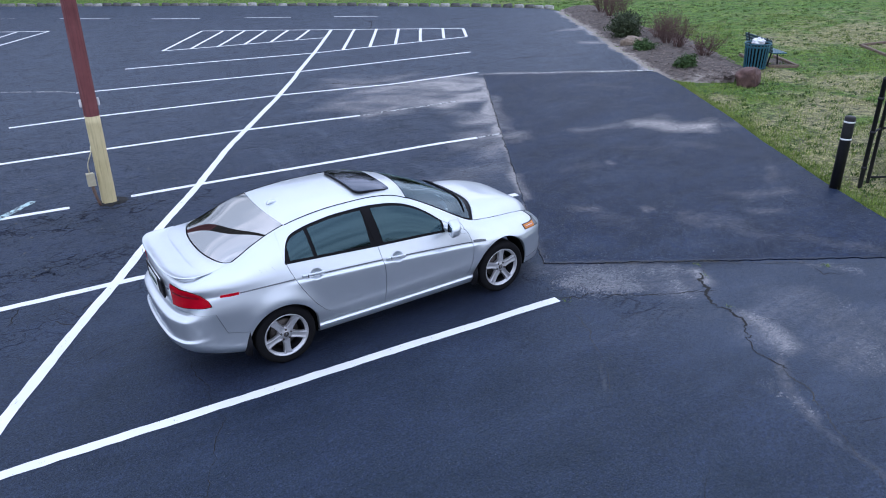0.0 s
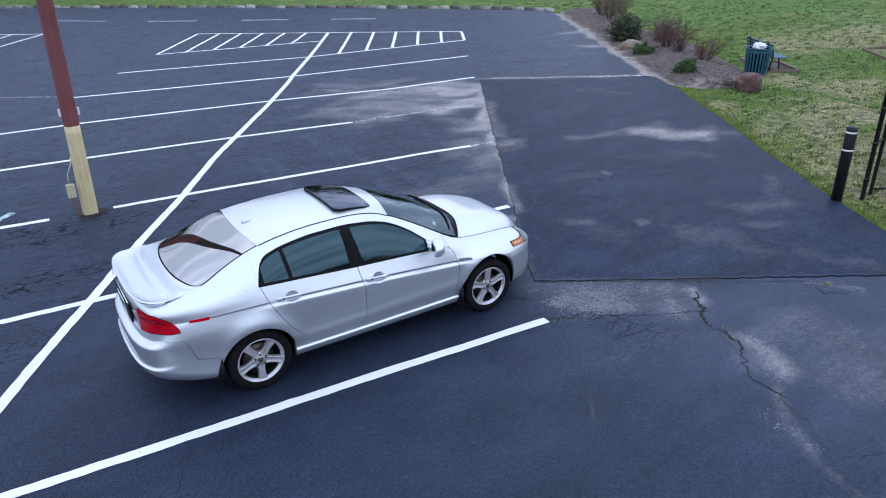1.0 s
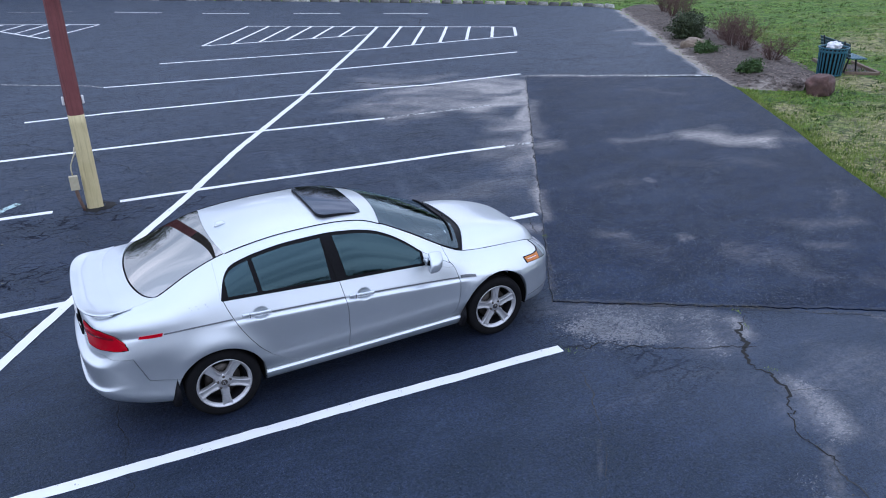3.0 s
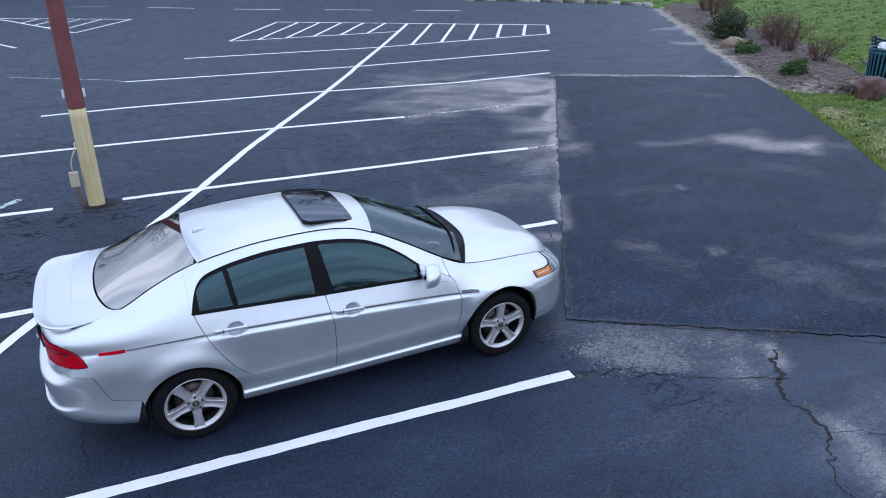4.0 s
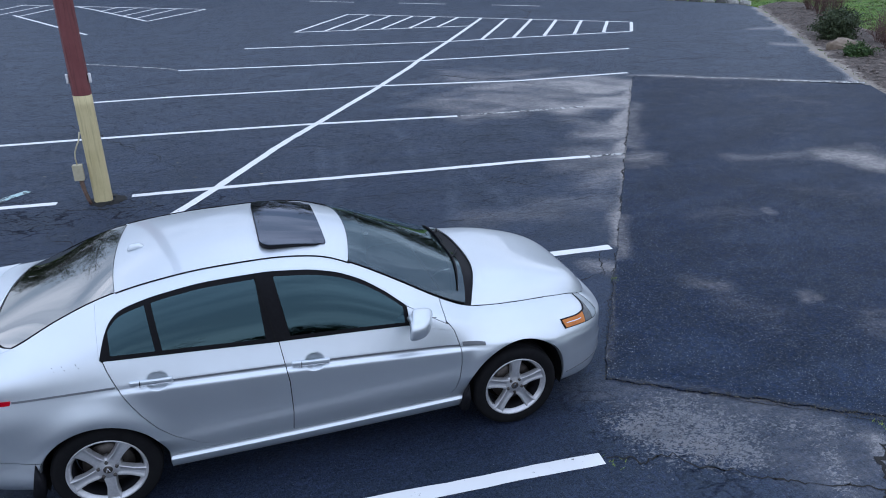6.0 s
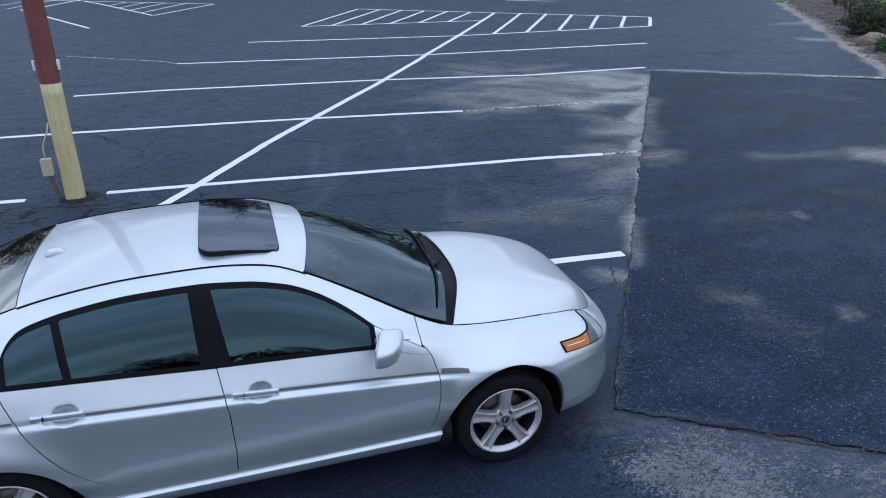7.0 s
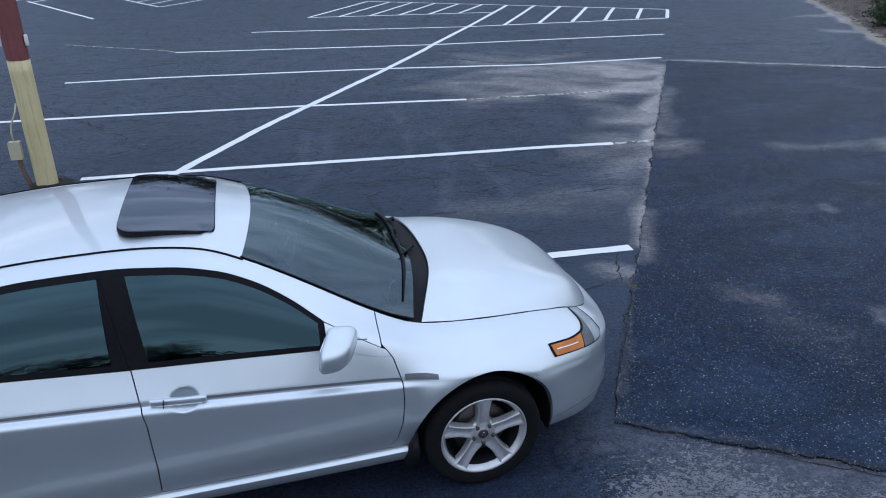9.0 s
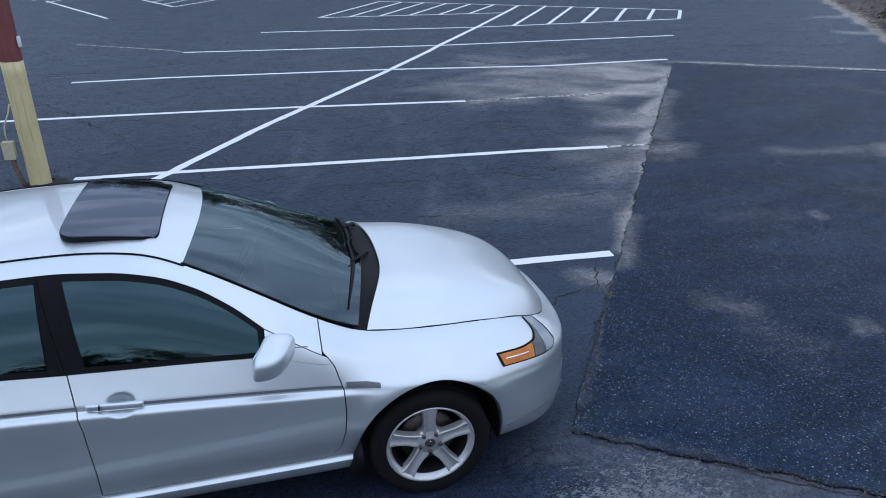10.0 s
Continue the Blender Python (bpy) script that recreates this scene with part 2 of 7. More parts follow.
M_LINE = line_paint("white_line_paint", (0.76, 0.76, 0.75), 0.35)
M_LINE_WORN = line_paint("worn_line_paint", (0.56, 0.56, 0.54), 0.48)
M_LINE_TEAL = line_paint("faded_teal_paint", (0.4, 0.55, 0.55), 0.46)
M_CRACK = grained("crack_fill", (0.006, 0.006, 0.006), (0.02, 0.019, 0.018), 40, 0.95)
M_CRACK_OLD = grained("dusty_crack", (0.02, 0.02, 0.019), (0.07, 0.066, 0.06), 40, 0.95)


def lawn(name):
    m, nt, sh, co = blank(name, 0.9)
    big, mid, fine = noise_tex(nt, co, 0.22, 5, 0.62, 0.5), noise_tex(nt, co, 2.6, 5, 0.65), noise_tex(nt, co, 34, 5, 0.72)
    col = ramp(nt, fine, [(0.3, (0.050, 0.105, 0.008)), (0.7, (0.175, 0.285, 0.024))])
    lush = ramp(nt, fine, [(0.3, (0.035, 0.10, 0.008)), (0.7, (0.13, 0.26, 0.024))])
    col = mix(nt, ramp(nt, noise_tex(nt, co, 0.8, 5, 0.6, 0.6), [(0.42, (0, 0, 0)), (0.6, (1, 1, 1))]), col, lush)
    dry = ramp(nt, fine, [(0.3, (0.21, 0.185, 0.085)), (0.7, (0.47, 0.41, 0.24))])
    att = nt.nodes.new("ShaderNodeAttribute")
    att.attribute_name = "wear"
    bare = noise_tex(nt, stretch(nt, co, (1.0, 1.4, 1), radians(40)), 1.5, 9, 0.7, 0.7)
    f = calc(nt, "ADD", calc(nt, "MULTIPLY", big, 0.55), calc(nt, "MULTIPLY", bare, 0.75))
    f = calc(nt, "ADD", f, calc(nt, "MULTIPLY", att.outputs["Fac"], 0.55))
    col = mix(nt, ramp(nt, f, [(0.68, (0, 0, 0)), (0.88, (0.85, 0.85, 0.85))]), col, dry)
    # shadows between tufts and clumps painted into the turf colour, their tops brightened
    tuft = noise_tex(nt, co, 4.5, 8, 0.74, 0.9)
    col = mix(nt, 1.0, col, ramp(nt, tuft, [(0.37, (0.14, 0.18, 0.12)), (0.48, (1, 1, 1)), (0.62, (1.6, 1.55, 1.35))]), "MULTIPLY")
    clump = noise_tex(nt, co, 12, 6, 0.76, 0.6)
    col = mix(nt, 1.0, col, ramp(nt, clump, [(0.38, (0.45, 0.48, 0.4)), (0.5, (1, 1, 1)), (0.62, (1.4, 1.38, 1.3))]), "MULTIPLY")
    nt.links.new(col, sh.inputs["Base Color"])
    bump(nt, sh, calc(nt, "ADD", calc(nt, "ADD", fine, mid), calc(nt, "MULTIPLY", tuft, 1.5)), 1.0, 0.09)
    return m


M_LAWN = lawn("lawn")


def leafy(name, c1, c2, rough=0.7):
    m, nt, sh, co = blank(name, rough)
    geo = nt.nodes.new("ShaderNodeNewGeometry")
    v = calc(nt, "ADD", calc(nt, "MULTIPLY", geo.outputs["Random Per Island"], 0.7), calc(nt, "MULTIPLY", noise_tex(nt, co, 1.2, 3), 0.4))
    nt.links.new(ramp(nt, v, [(0.1, c1), (0.95, c2)]), sh.inputs["Base Color"])
    return m


M_BLADES = leafy("grass_blades", (0.06, 0.11, 0.012), (0.25, 0.33, 0.05))
M_TUFT = leafy("dark_grass_tufts", (0.02, 0.05, 0.008), (0.10, 0.17, 0.02))
M_BLADES_DRY = leafy("dry_grass_blades", (0.2, 0.18, 0.08), (0.45, 0.40, 0.22))
M_LEAF_GREEN = leafy("green_leaves", (0.018, 0.045, 0.010), (0.07, 0.13, 0.03))
M_LEAF_DARK = leafy("dark_evergreen_leaves", (0.014, 0.028, 0.010), (0.06, 0.08, 0.03))
M_LEAF_RED = leafy("reddish_buds", (0.06, 0.026, 0.022), (0.17, 0.085, 0.07))
M_TWIG = grained("bare_twigs", (0.05, 0.026, 0.022), (0.14, 0.08, 0.068), 20, 0.85, relief=0.2)
M_BARK = grained("tree_bark", (0.03, 0.026, 0.022), (0.085, 0.075, 0.065), 9, 0.9)
M_MULCH = grained("bark_mulch", (0.045, 0.035, 0.03), (0.17, 0.14, 0.12), 45, 0.95, big=0.9, relief=0.8, dist=0.02)
_nt = M_MULCH.node_tree
_sh = _nt.nodes["Principled BSDF"]
_src = _sh.inputs["Base Color"].links[0].from_socket
_att, _co = _nt.nodes.new("ShaderNodeAttribute"), _nt.nodes.new("ShaderNodeTexCoord").outputs["Object"]
_att.attribute_name = "wear"
_fac = calc(_nt, "ADD", _att.outputs["Fac"], calc(_nt, "MULTIPLY", calc(_nt, "SUBTRACT", noise_tex(_nt, _co, 3.0, 8, 0.7, 0.5), 0.5), 2.0))
_grit = ramp(_nt, noise_tex(_nt, _co, 50, 5, 0.7), [(0.3, (0.2, 0.17, 0.14)), (0.7, (0.4, 0.35, 0.3))])
_nt.links.new(mix(_nt, ramp(_nt, _fac, [(0.45, (0, 0, 0)), (0.8, (0.85, 0.85, 0.85))]), _src, _grit), _sh.inputs["Base Color"])
M_CHIP = leafy("mulch_chips", (0.045, 0.034, 0.028), (0.24, 0.19, 0.16), 0.9)
M_SAND = grained("pale_sand", (0.2, 0.175, 0.145), (0.36, 0.32, 0.27), 60, 0.95)
M_ROCK = grained("red_brown_rock", (0.05, 0.026, 0.022), (0.14, 0.075, 0.062), 7, 0.85, big=2.5, relief=0.7, dist=0.02, grime=0.5)
M_ROCK_TAN = grained("tan_rock", (0.16, 0.12, 0.09), (0.3, 0.24, 0.18), 7, 0.9, relief=0.6, dist=0.02)
M_KERB = grained("weathered_kerb_stone", (0.05, 0.05, 0.05), (0.42, 0.41, 0.39), 6, 0.9, big=1.2, relief=0.5, dist=0.01)
_nt = M_KERB.node_tree
_info, _sh = _nt.nodes.new("ShaderNodeObjectInfo"), _nt.nodes["Principled BSDF"]
_src = _sh.inputs["Base Color"].links[0].from_socket
_nt.links.new(mix(_nt, 1.0, _src, ramp(_nt, _info.outputs["Random"], [(0.25, (0.4, 0.4, 0.4)), (0.6, (0.75, 0.75, 0.73)), (0.95, (1.5, 1.5, 1.45))]), "MULTIPLY"), _sh.inputs["Base Color"])
M_TIMBER = grained("grey_timber", (0.10, 0.07, 0.05), (0.22, 0.16, 0.115), 14, 0.85, relief=0.4)
M_GRIT = leafy("grit", (0.018, 0.018, 0.013), (0.17, 0.16, 0.13), 0.9)


def pole_paint(name, c1, c2, crack):
    m, nt, sh, co = blank(name, 0.62)
    grain = noise_tex(nt, stretch(nt, co, (1, 1, 0.05)), 30, 6, 0.65, 0.3)
    wide = noise_tex(nt, co, 2.2, 5, 0.6)
    col = mix(nt, ramp(nt, wide, [(0.3, (0, 0, 0)), (0.75, (1, 1, 1))]), c1, c2)
    split = noise_tex(nt, stretch(nt, co, (1, 1, 0.035)), 13, 3, 0.5)
    col = mix(nt, ramp(nt, split, [(0.26, (1, 1, 1)), (0.32, (0, 0, 0))]), col, crack)
    col = mix(nt, ramp(nt, grain, [(0.3, (0.6, 0.6, 0.6)), (0.5, (0, 0, 0))]), col, tuple(v * 0.6 for v in c1))
    nt.links.new(col, sh.inputs["Base Color"])
    bump(nt, sh, calc(nt, "ADD", grain, calc(nt, "MULTIPLY", split, 1.2)), 0.8, 0.012)
    return m


M_POLE_RED = pole_paint("faded_red_pole_paint", (0.125, 0.030, 0.031), (0.20, 0.062, 0.060), (0.03, 0.012, 0.011))
M_POLE_YELLOW = pole_paint("faded_yellow_pole_paint", (0.52, 0.44, 0.225), (0.64, 0.55, 0.31), (0.24, 0.19, 0.1))
M_BEIGE = grained("beige_box_paint", (0.40, 0.36, 0.24), (0.52, 0.47, 0.33), 12, 0.6, relief=0.1)
M_CONDUIT = grained("rusty_conduit", (0.09, 0.055, 0.04), (0.2, 0.13, 0.1), 25, 0.7)
M_WHITE_PLASTIC = grained("white_plastic", (0.66, 0.66, 0.66), (0.76, 0.76, 0.75), 12, 0.45, relief=0.05)
M_BLACK_METAL = grained("black_powder_coat", (0.009, 0.009, 0.01), (0.018, 0.018, 0.02), 35, 0.45, relief=0.1, dist=0.001)
M_REFLECTIVE = grained("white_reflective_tape", (0.7, 0.7, 0.7), (0.8, 0.8, 0.8), 60, 0.4, relief=0)
M_TEAL_METAL = grained("teal_coated_steel", (0.014, 0.085, 0.125), (0.026, 0.125, 0.17), 18, 0.42, relief=0.1, dist=0.001)
M_TEAL_DARK = grained("dark_teal_slats", (0.012, 0.05, 0.065), (0.022, 0.075, 0.092), 18, 0.45, relief=0.1)
M_BAG = grained("white_bin_bag", (0.62, 0.63, 0.66), (0.78, 0.79, 0.8), 8, 0.35, relief=0.5, dist=0.02, grime=0.05)

for _m in (M_BLACK_METAL,):
    _m.node_tree.nodes["Principled BSDF"].inputs["Specular IOR Level"].default_value = 0.3

# vehicle
def car_paint():
    m, nt, sh, co = blank("silver_metallic_paint", 0.46, 0.93)
    flake = noise_tex(nt, co, 900, 2, 0.5)
    dirt = noise_tex(nt, co, 3.0, 5, 0.6)
    col = ramp(nt, flake, [(0.35, (0.60, 0.638, 0.672)), (0.65, (0.68, 0.718, 0.748))])
    col = mix(nt, ramp(nt, dirt, [(0.45, (0, 0, 0)), (0.8, (0.12, 0.12, 0.12))]), col, (0.4, 0.39, 0.37))
    nt.links.new(col, sh.inputs["Base Color"])
    sh.inputs["Coat Weight"].default_value, sh.inputs["Coat Roughness"].default_value = 1.0, 0.03
    return m


M_PAINT = car_paint()


def tinted(name, tint, clear, gloss_ior=2.0):
    """Tinted glass: a gloss that grows with the angle over a dark, see-through pane."""
    m, nt, sh, co = blank(name)
    out = nt.nodes["Material Output"]
    nt.nodes.remove(sh)
    clear_sh, gloss, fres, mx = (nt.nodes.new("ShaderNode" + k) for k in ("BsdfTransparent", "BsdfGlossy", "Fresnel", "MixShader"))
    clear_sh.inputs["Color"].default_value = (*tint, 1)
    gloss.inputs["Roughness"].default_value = 0.015
    gloss.inputs["Color"].default_value = (*clear, 1)
    fres.inputs["IOR"].default_value = gloss_ior
    nt.links.new(fres.outputs["Fac"], mx.inputs["Fac"])
    nt.links.new(clear_sh.outputs["BSDF"], mx.inputs[1])
    nt.links.new(gloss.outputs["BSDF"], mx.inputs[2])
    nt.links.new(mx.outputs["Shader"], out.inputs["Surface"])
    return m


M_GLASS = tinted("tinted_car_glass", (0.05, 0.075, 0.08), (0.52, 0.88, 1.0), 1.75)
M_WINDSHIELD = tinted("windshield_glass", (0.3, 0.4, 0.42), (0.72, 0.9, 1.0), 1.95)
M_REAR_GLASS = tinted("mirror_tinted_rear_glass", (0.05, 0.06, 0.06), (1.0, 1.0, 0.98), 4.9)
M_ROOF_GLASS = tinted("dark_roof_glass", (0.01, 0.01, 0.012), (0.74, 0.82, 1.0), 1.95)
M_TRIM = grained("black_trim", (0.004, 0.004, 0.005), (0.008, 0.008, 0.010), 50, 0.42, relief=0.05, dist=0.001, grime=0.1)
M_MATT = grained("matt_black_plastic", (0.006, 0.006, 0.008), (0.012, 0.012, 0.015), 60, 0.6, relief=0.15, dist=0.001)
M_MOULD = grained("grey_moulding", (0.10, 0.106, 0.118), (0.14, 0.147, 0.16), 50, 0.45, relief=0.05)
M_UNDER = grained("underbody_black", (0.006, 0.006, 0.006), (0.012, 0.012, 0.012), 30, 0.9)
M_CABIN = grained("dark_grey_upholstery", (0.022, 0.022, 0.024), (0.04, 0.04, 0.042), 80, 0.85, relief=0.2, dist=0.001)
M_TYRE = grained("tyre_rubber", (0.004, 0.004, 0.005), (0.008, 0.008, 0.009), 25, 0.85, relief=0.2, dist=0.002)
M_ALLOY = grained("silver_alloy", (0.50, 0.50, 0.51), (0.60, 0.60, 0.61), 60, 0.35, 0.7, relief=0.05, dist=0.001, grime=0.12)
M_STEEL = grained("brake_steel", (0.07, 0.062, 0.056), (0.13, 0.115, 0.105), 40, 0.5, 0.8)
M_CHROME = grained("chrome", (0.7, 0.7, 0.7), (0.78, 0.78, 0.78), 30, 0.12, 1.0, relief=0, grime=0.05)


for _m in (M_TRIM, M_MATT, M_UNDER, M_TYRE):
    _m.node_tree.nodes["Principled BSDF"].inputs["Specular IOR Level"].default_value = 0.16
M_TRIM.node_tree.nodes["Principled BSDF"].inputs["Specular IOR Level"].default_value = 0.08


def lens(name, c1, c2, rough=0.12):
    m = grained(name, c1, c2, 9, rough, relief=0.04, dist=0.001, grime=0.1)
    sh = m.node_tree.nodes["Principled BSDF"]
    sh.inputs["Coat Weight"].default_value, sh.inputs["Coat Roughness"].default_value = 0.12, 0.06
    sh.inputs["Specular IOR Level"].default_value = 0.3
    return m


M_RED = lens("red_lamp_lens", (0.33, 0.001, 0.009), (0.46, 0.002, 0.014), 0.2)
M_RED.node_tree.nodes["Principled BSDF"].inputs["Coat Weight"].default_value = 0.0
M_RED.node_tree.nodes["Principled BSDF"].inputs["Specular IOR Level"].default_value = 0.06
M_RED_DEEP = lens("deep_red_lamp_lens", (0.15, 0.001, 0.006), (0.21, 0.002, 0.009))
M_AMBER = lens("amber_lamp_lens", (0.38, 0.09, 0.015), (0.55, 0.19, 0.03))
M_LAMP_DARK = lens("smoked_lamp_lens", (0.05, 0.055, 0.06), (0.12, 0.125, 0.13), 0.1)
M_CLEAR = lens("clear_lamp_lens", (0.14, 0.165, 0.18), (0.34, 0.38, 0.4), 0.1)
M_PLATE = grained("number_plate", (0.6, 0.62, 0.6), (0.7, 0.72, 0.7), 12, 0.4, relief=0)
M_INK = grained("dark_green_ink", (0.03, 0.07, 0.05), (0.05, 0.09, 0.07), 12, 0.5, relief=0)
M_MIRROR, _nt, _sh, _co = blank("mirror_glass", 0.02, 1.0, (0.8, 0.85, 0.9))
# ---- mesh tools ----
def link_mesh(name, verts, faces, material, parent=None, label="", smooth=True):
    me = bpy.data.meshes.new(name)
    me.from_pydata([tuple(map(float, v)) for v in verts], [], [tuple(map(int, f)) for f in faces])
    me.update()
    if smooth:
        me.polygons.foreach_set("use_smooth", [True] * len(me.polygons))
    me.materials.append(material)
    ob = new(name, me)
    ob.parent = parent
    if label:
        ob["label"] = label
    return ob


def part(name, bm, material, parent=None, label="", smooth=False):
    bmesh.ops.recalc_face_normals(bm, faces=bm.faces)
    me = bpy.data.meshes.new(name)
    bm.to_mesh(me)
    bm.free()
    if smooth:
        me.polygons.foreach_set("use_smooth", [True] * len(me.polygons))
    me.materials.append(material)
    ob = new(name, me)
    ob.parent = parent
    if label:
        ob["label"] = label
    return ob


def thing(name, m, label, category, group="", kind=""):
    e = new(name)
    e.matrix_world = m
    return tagged(e, label, category, group, kind)


def box(bm, size, m=Matrix(), bevel=0.0, taper=1.0, seg=2):
    """A bevelled box, its top scaled by taper."""
    made = bmesh.ops.create_cube(bm, size=1.0, matrix=Matrix.Diagonal((*size, 1)))
    vs = made["verts"]
    for v in vs:
        if v.co.z > 0:
            v.co.x *= taper
            v.co.y *= taper
    if bevel:
        es = list({e for v in vs for e in v.link_edges})
        out = bmesh.ops.bevel(bm, geom=es, offset=bevel, segments=seg, affect="EDGES", profile=0.6)
        vs = list({v for f in out["faces"] for v in f.verts} | {v for v in vs if v.is_valid})
    bmesh.ops.transform(bm, matrix=m, verts=vs)
    return vs


def lathe(profile, seg=48, axis="z"):
    """Verts and faces of a closed or open profile of (radius, height), turned round an axis."""
    vs, fs, n = [], [], len(profile)
    for k in range(seg):
        a = 2 * math.pi * k / seg
        for r, h in profile:
            p = (r * math.cos(a), r * math.sin(a), h)
            vs.append(p if axis == "z" else (p[0], p[2], p[1]))
    for k in range(seg):
        for i in range(n - 1):
            a, b = k * n + i, ((k + 1) % seg) * n + i
            fs.append((a, b, b + 1, a + 1))
    return vs, fs


def tube(points, radii, seg=6, caps=True):
    """Verts and faces of a tube along points."""
    vs, fs = [], []
    pts = [Vector(p) for p in points]
    for i, p in enumerate(pts):
        d = (pts[min(i + 1, len(pts) - 1)] - pts[max(i - 1, 0)]).normalized()
        u = d.cross(Vector((0.3, 0.2, 1) if abs(d.z) < 0.9 else (1, 0.1, 0))).normalized()
        w = d.cross(u)
        r = radii[i] if isinstance(radii, (list, tuple)) else radii
        for k in range(seg):
            a = 2 * math.pi * k / seg
            vs.append(p + r * (math.cos(a) * u + math.sin(a) * w))
    for i in range(len(pts) - 1):
        for k in range(seg):
            a, b = i * seg + k, i * seg + (k + 1) % seg
            fs.append((a, b, b + seg, a + seg))
    if caps:
        fs.append(tuple(range(seg - 1, -1, -1)))
        fs.append(tuple(range((len(pts) - 1) * seg, len(pts) * seg)))
    return vs, fs


def joined(chunks):
    vs, fs = [], []
    for v, f in chunks:
        k = len(vs)
        vs += list(v)
        fs += [tuple(i + k for i in q) for q in f]
    return vs, fs


def pchip(xs, ys, x):
    """Smooth interpolation that never overshoots."""
    xs, ys, x = np.asarray(xs, float), np.asarray(ys, float), np.asarray(x, float)
    h, d = np.diff(xs), np.diff(ys) / np.diff(xs)
    m = np.zeros_like(ys)
    m[0], m[-1] = d[0], d[-1]
    for k in range(1, len(xs) - 1):
        if d[k - 1] * d[k] > 0:
            w1, w2 = 2 * h[k] + h[k - 1], h[k] + 2 * h[k - 1]
            m[k] = (w1 + w2) / (w1 / d[k - 1] + w2 / d[k])
    i = np.clip(np.searchsorted(xs, x) - 1, 0, len(xs) - 2)
    t = np.clip((x - xs[i]) / h[i], 0, 1)
    return ((1 + 2 * t) * (1 - t) ** 2 * ys[i] + t * (1 - t) ** 2 * h[i] * m[i] + t * t * (3 - 2 * t) * ys[i + 1] + t * t * (t - 1) * h[i] * m[i + 1])


def spline(xs, ys, x):
    """Catmull-Rom through the points."""
    xs, ys, x = np.asarray(xs, float), np.asarray(ys, float), np.asarray(x, float)
    m = np.gradient(ys, xs)
    i = np.clip(np.searchsorted(xs, x) - 1, 0, len(xs) - 2)
    h = xs[i + 1] - xs[i]
    t = np.clip((x - xs[i]) / h, 0, 1)
    return ((1 + 2 * t) * (1 - t) ** 2 * ys[i] + t * (1 - t) ** 2 * h * m[i] + t * t * (3 - 2 * t) * ys[i + 1] + t * t * (t - 1) * h * m[i + 1])


def blur(t, sigma, axis=0, odd=False):
    """Gaussian smoothing along one axis; the ends are mirrored (odd: turned over as well)."""
    t = np.moveaxis(np.asarray(t, float), axis, 0)
    n = int(3 * sigma) + 1
    w = np.exp(-0.5 * (np.arange(-n, n + 1) / sigma) ** 2)
    w /= w.sum()
    head, tail = t[n:0:-1], t[-2:-n - 2:-1]
    if odd:
        head, tail = 2 * t[:1] - head, 2 * t[-1:] - tail
    p = np.concatenate([head, t, tail])
    return np.moveaxis(sum(w[k] * p[k:k + len(t)] for k in range(2 * n + 1)), 0, axis)


def sheet(nu, nv, at, flip=False):
    """Grid of (nu+1) x (nv+1) points from at(u, v), vectorised."""
    u, v = np.meshgrid(np.linspace(0, 1, nu + 1), np.linspace(0, 1, nv + 1), indexing="ij")
    p = at(u.ravel(), v.ravel())
    n = nv + 1
    fs = []
    for i in range(nu):
        for j in range(nv):
            q = (i * n + j, (i + 1) * n + j, (i + 1) * n + j + 1, i * n + j + 1)
            fs.append(q[::-1] if flip else q)
    return p, fs
# ---- ground, parking lot ----
EDGE_Y = [-60, -12, -5, -2.26, -1.67, -0.9, 0.04, 1.19, 2.7, 4.34, 5.89, 7.17, 8.33, 10.58, 12.15, 14.61, 17.74, 20.75, 21.8, 22.8, 25.7, 29.9, 36.1, 42.3, 51, 80]
EDGE_X = [6.0, 6.0, 6.3, 7.48, 7.83, 8.26, 8.87, 9.58, 10.64, 11.67, 12.66, 13.33, 14.02, 15.38, 16.38, 17.98, 19.81, 21.66, 21.75, 21.2, 18.6, 14.1, 6.8, -1.0, -12, -48]


def lot_edge(y):
    return np.interp(y, EDGE_Y, EDGE_X)


def near_seg(x, y, seg):
    """1 on a worn streak (x0, y0, x1, y1, width, strength), falling off with the distance."""
    x0, y0, x1, y1, w, s = seg
    dx, dy = x1 - x0, y1 - y0
    k = x0 * 3.7 + y1 * 1.9
    x, y = (x + w * (0.45 * np.sin(2.3 * x + 1.7 * y / (0.5 + w) + k) + 0.25 * np.sin(6.1 * y - 3.2 * x + k)),
            y + w * (0.45 * np.sin(2.9 * y - 1.3 * x / (0.5 + w) + 2 * k) + 0.25 * np.sin(5.3 * x + 4.1 * y + k)))
    k = np.clip(((x - x0) * dx + (y - y0) * dy) / max(dx * dx + dy * dy, 1e-9), 0, 1)
    d = np.hypot(x - x0 - k * dx, y - y0 - k * dy)
    return s * np.clip(1.12 - d / w * 0.62, 0, 1)


def wear_at(x, y, segs, base):
    out = np.full(np.shape(x), base, float)
    for seg in segs:
        out = np.maximum(out, near_seg(x, y, seg))
    return out


def set_wear(ob, values, name="wear"):
    ob.data.attributes.new(name, "FLOAT", "POINT").data.foreach_set("value", np.asarray(values, np.float32))


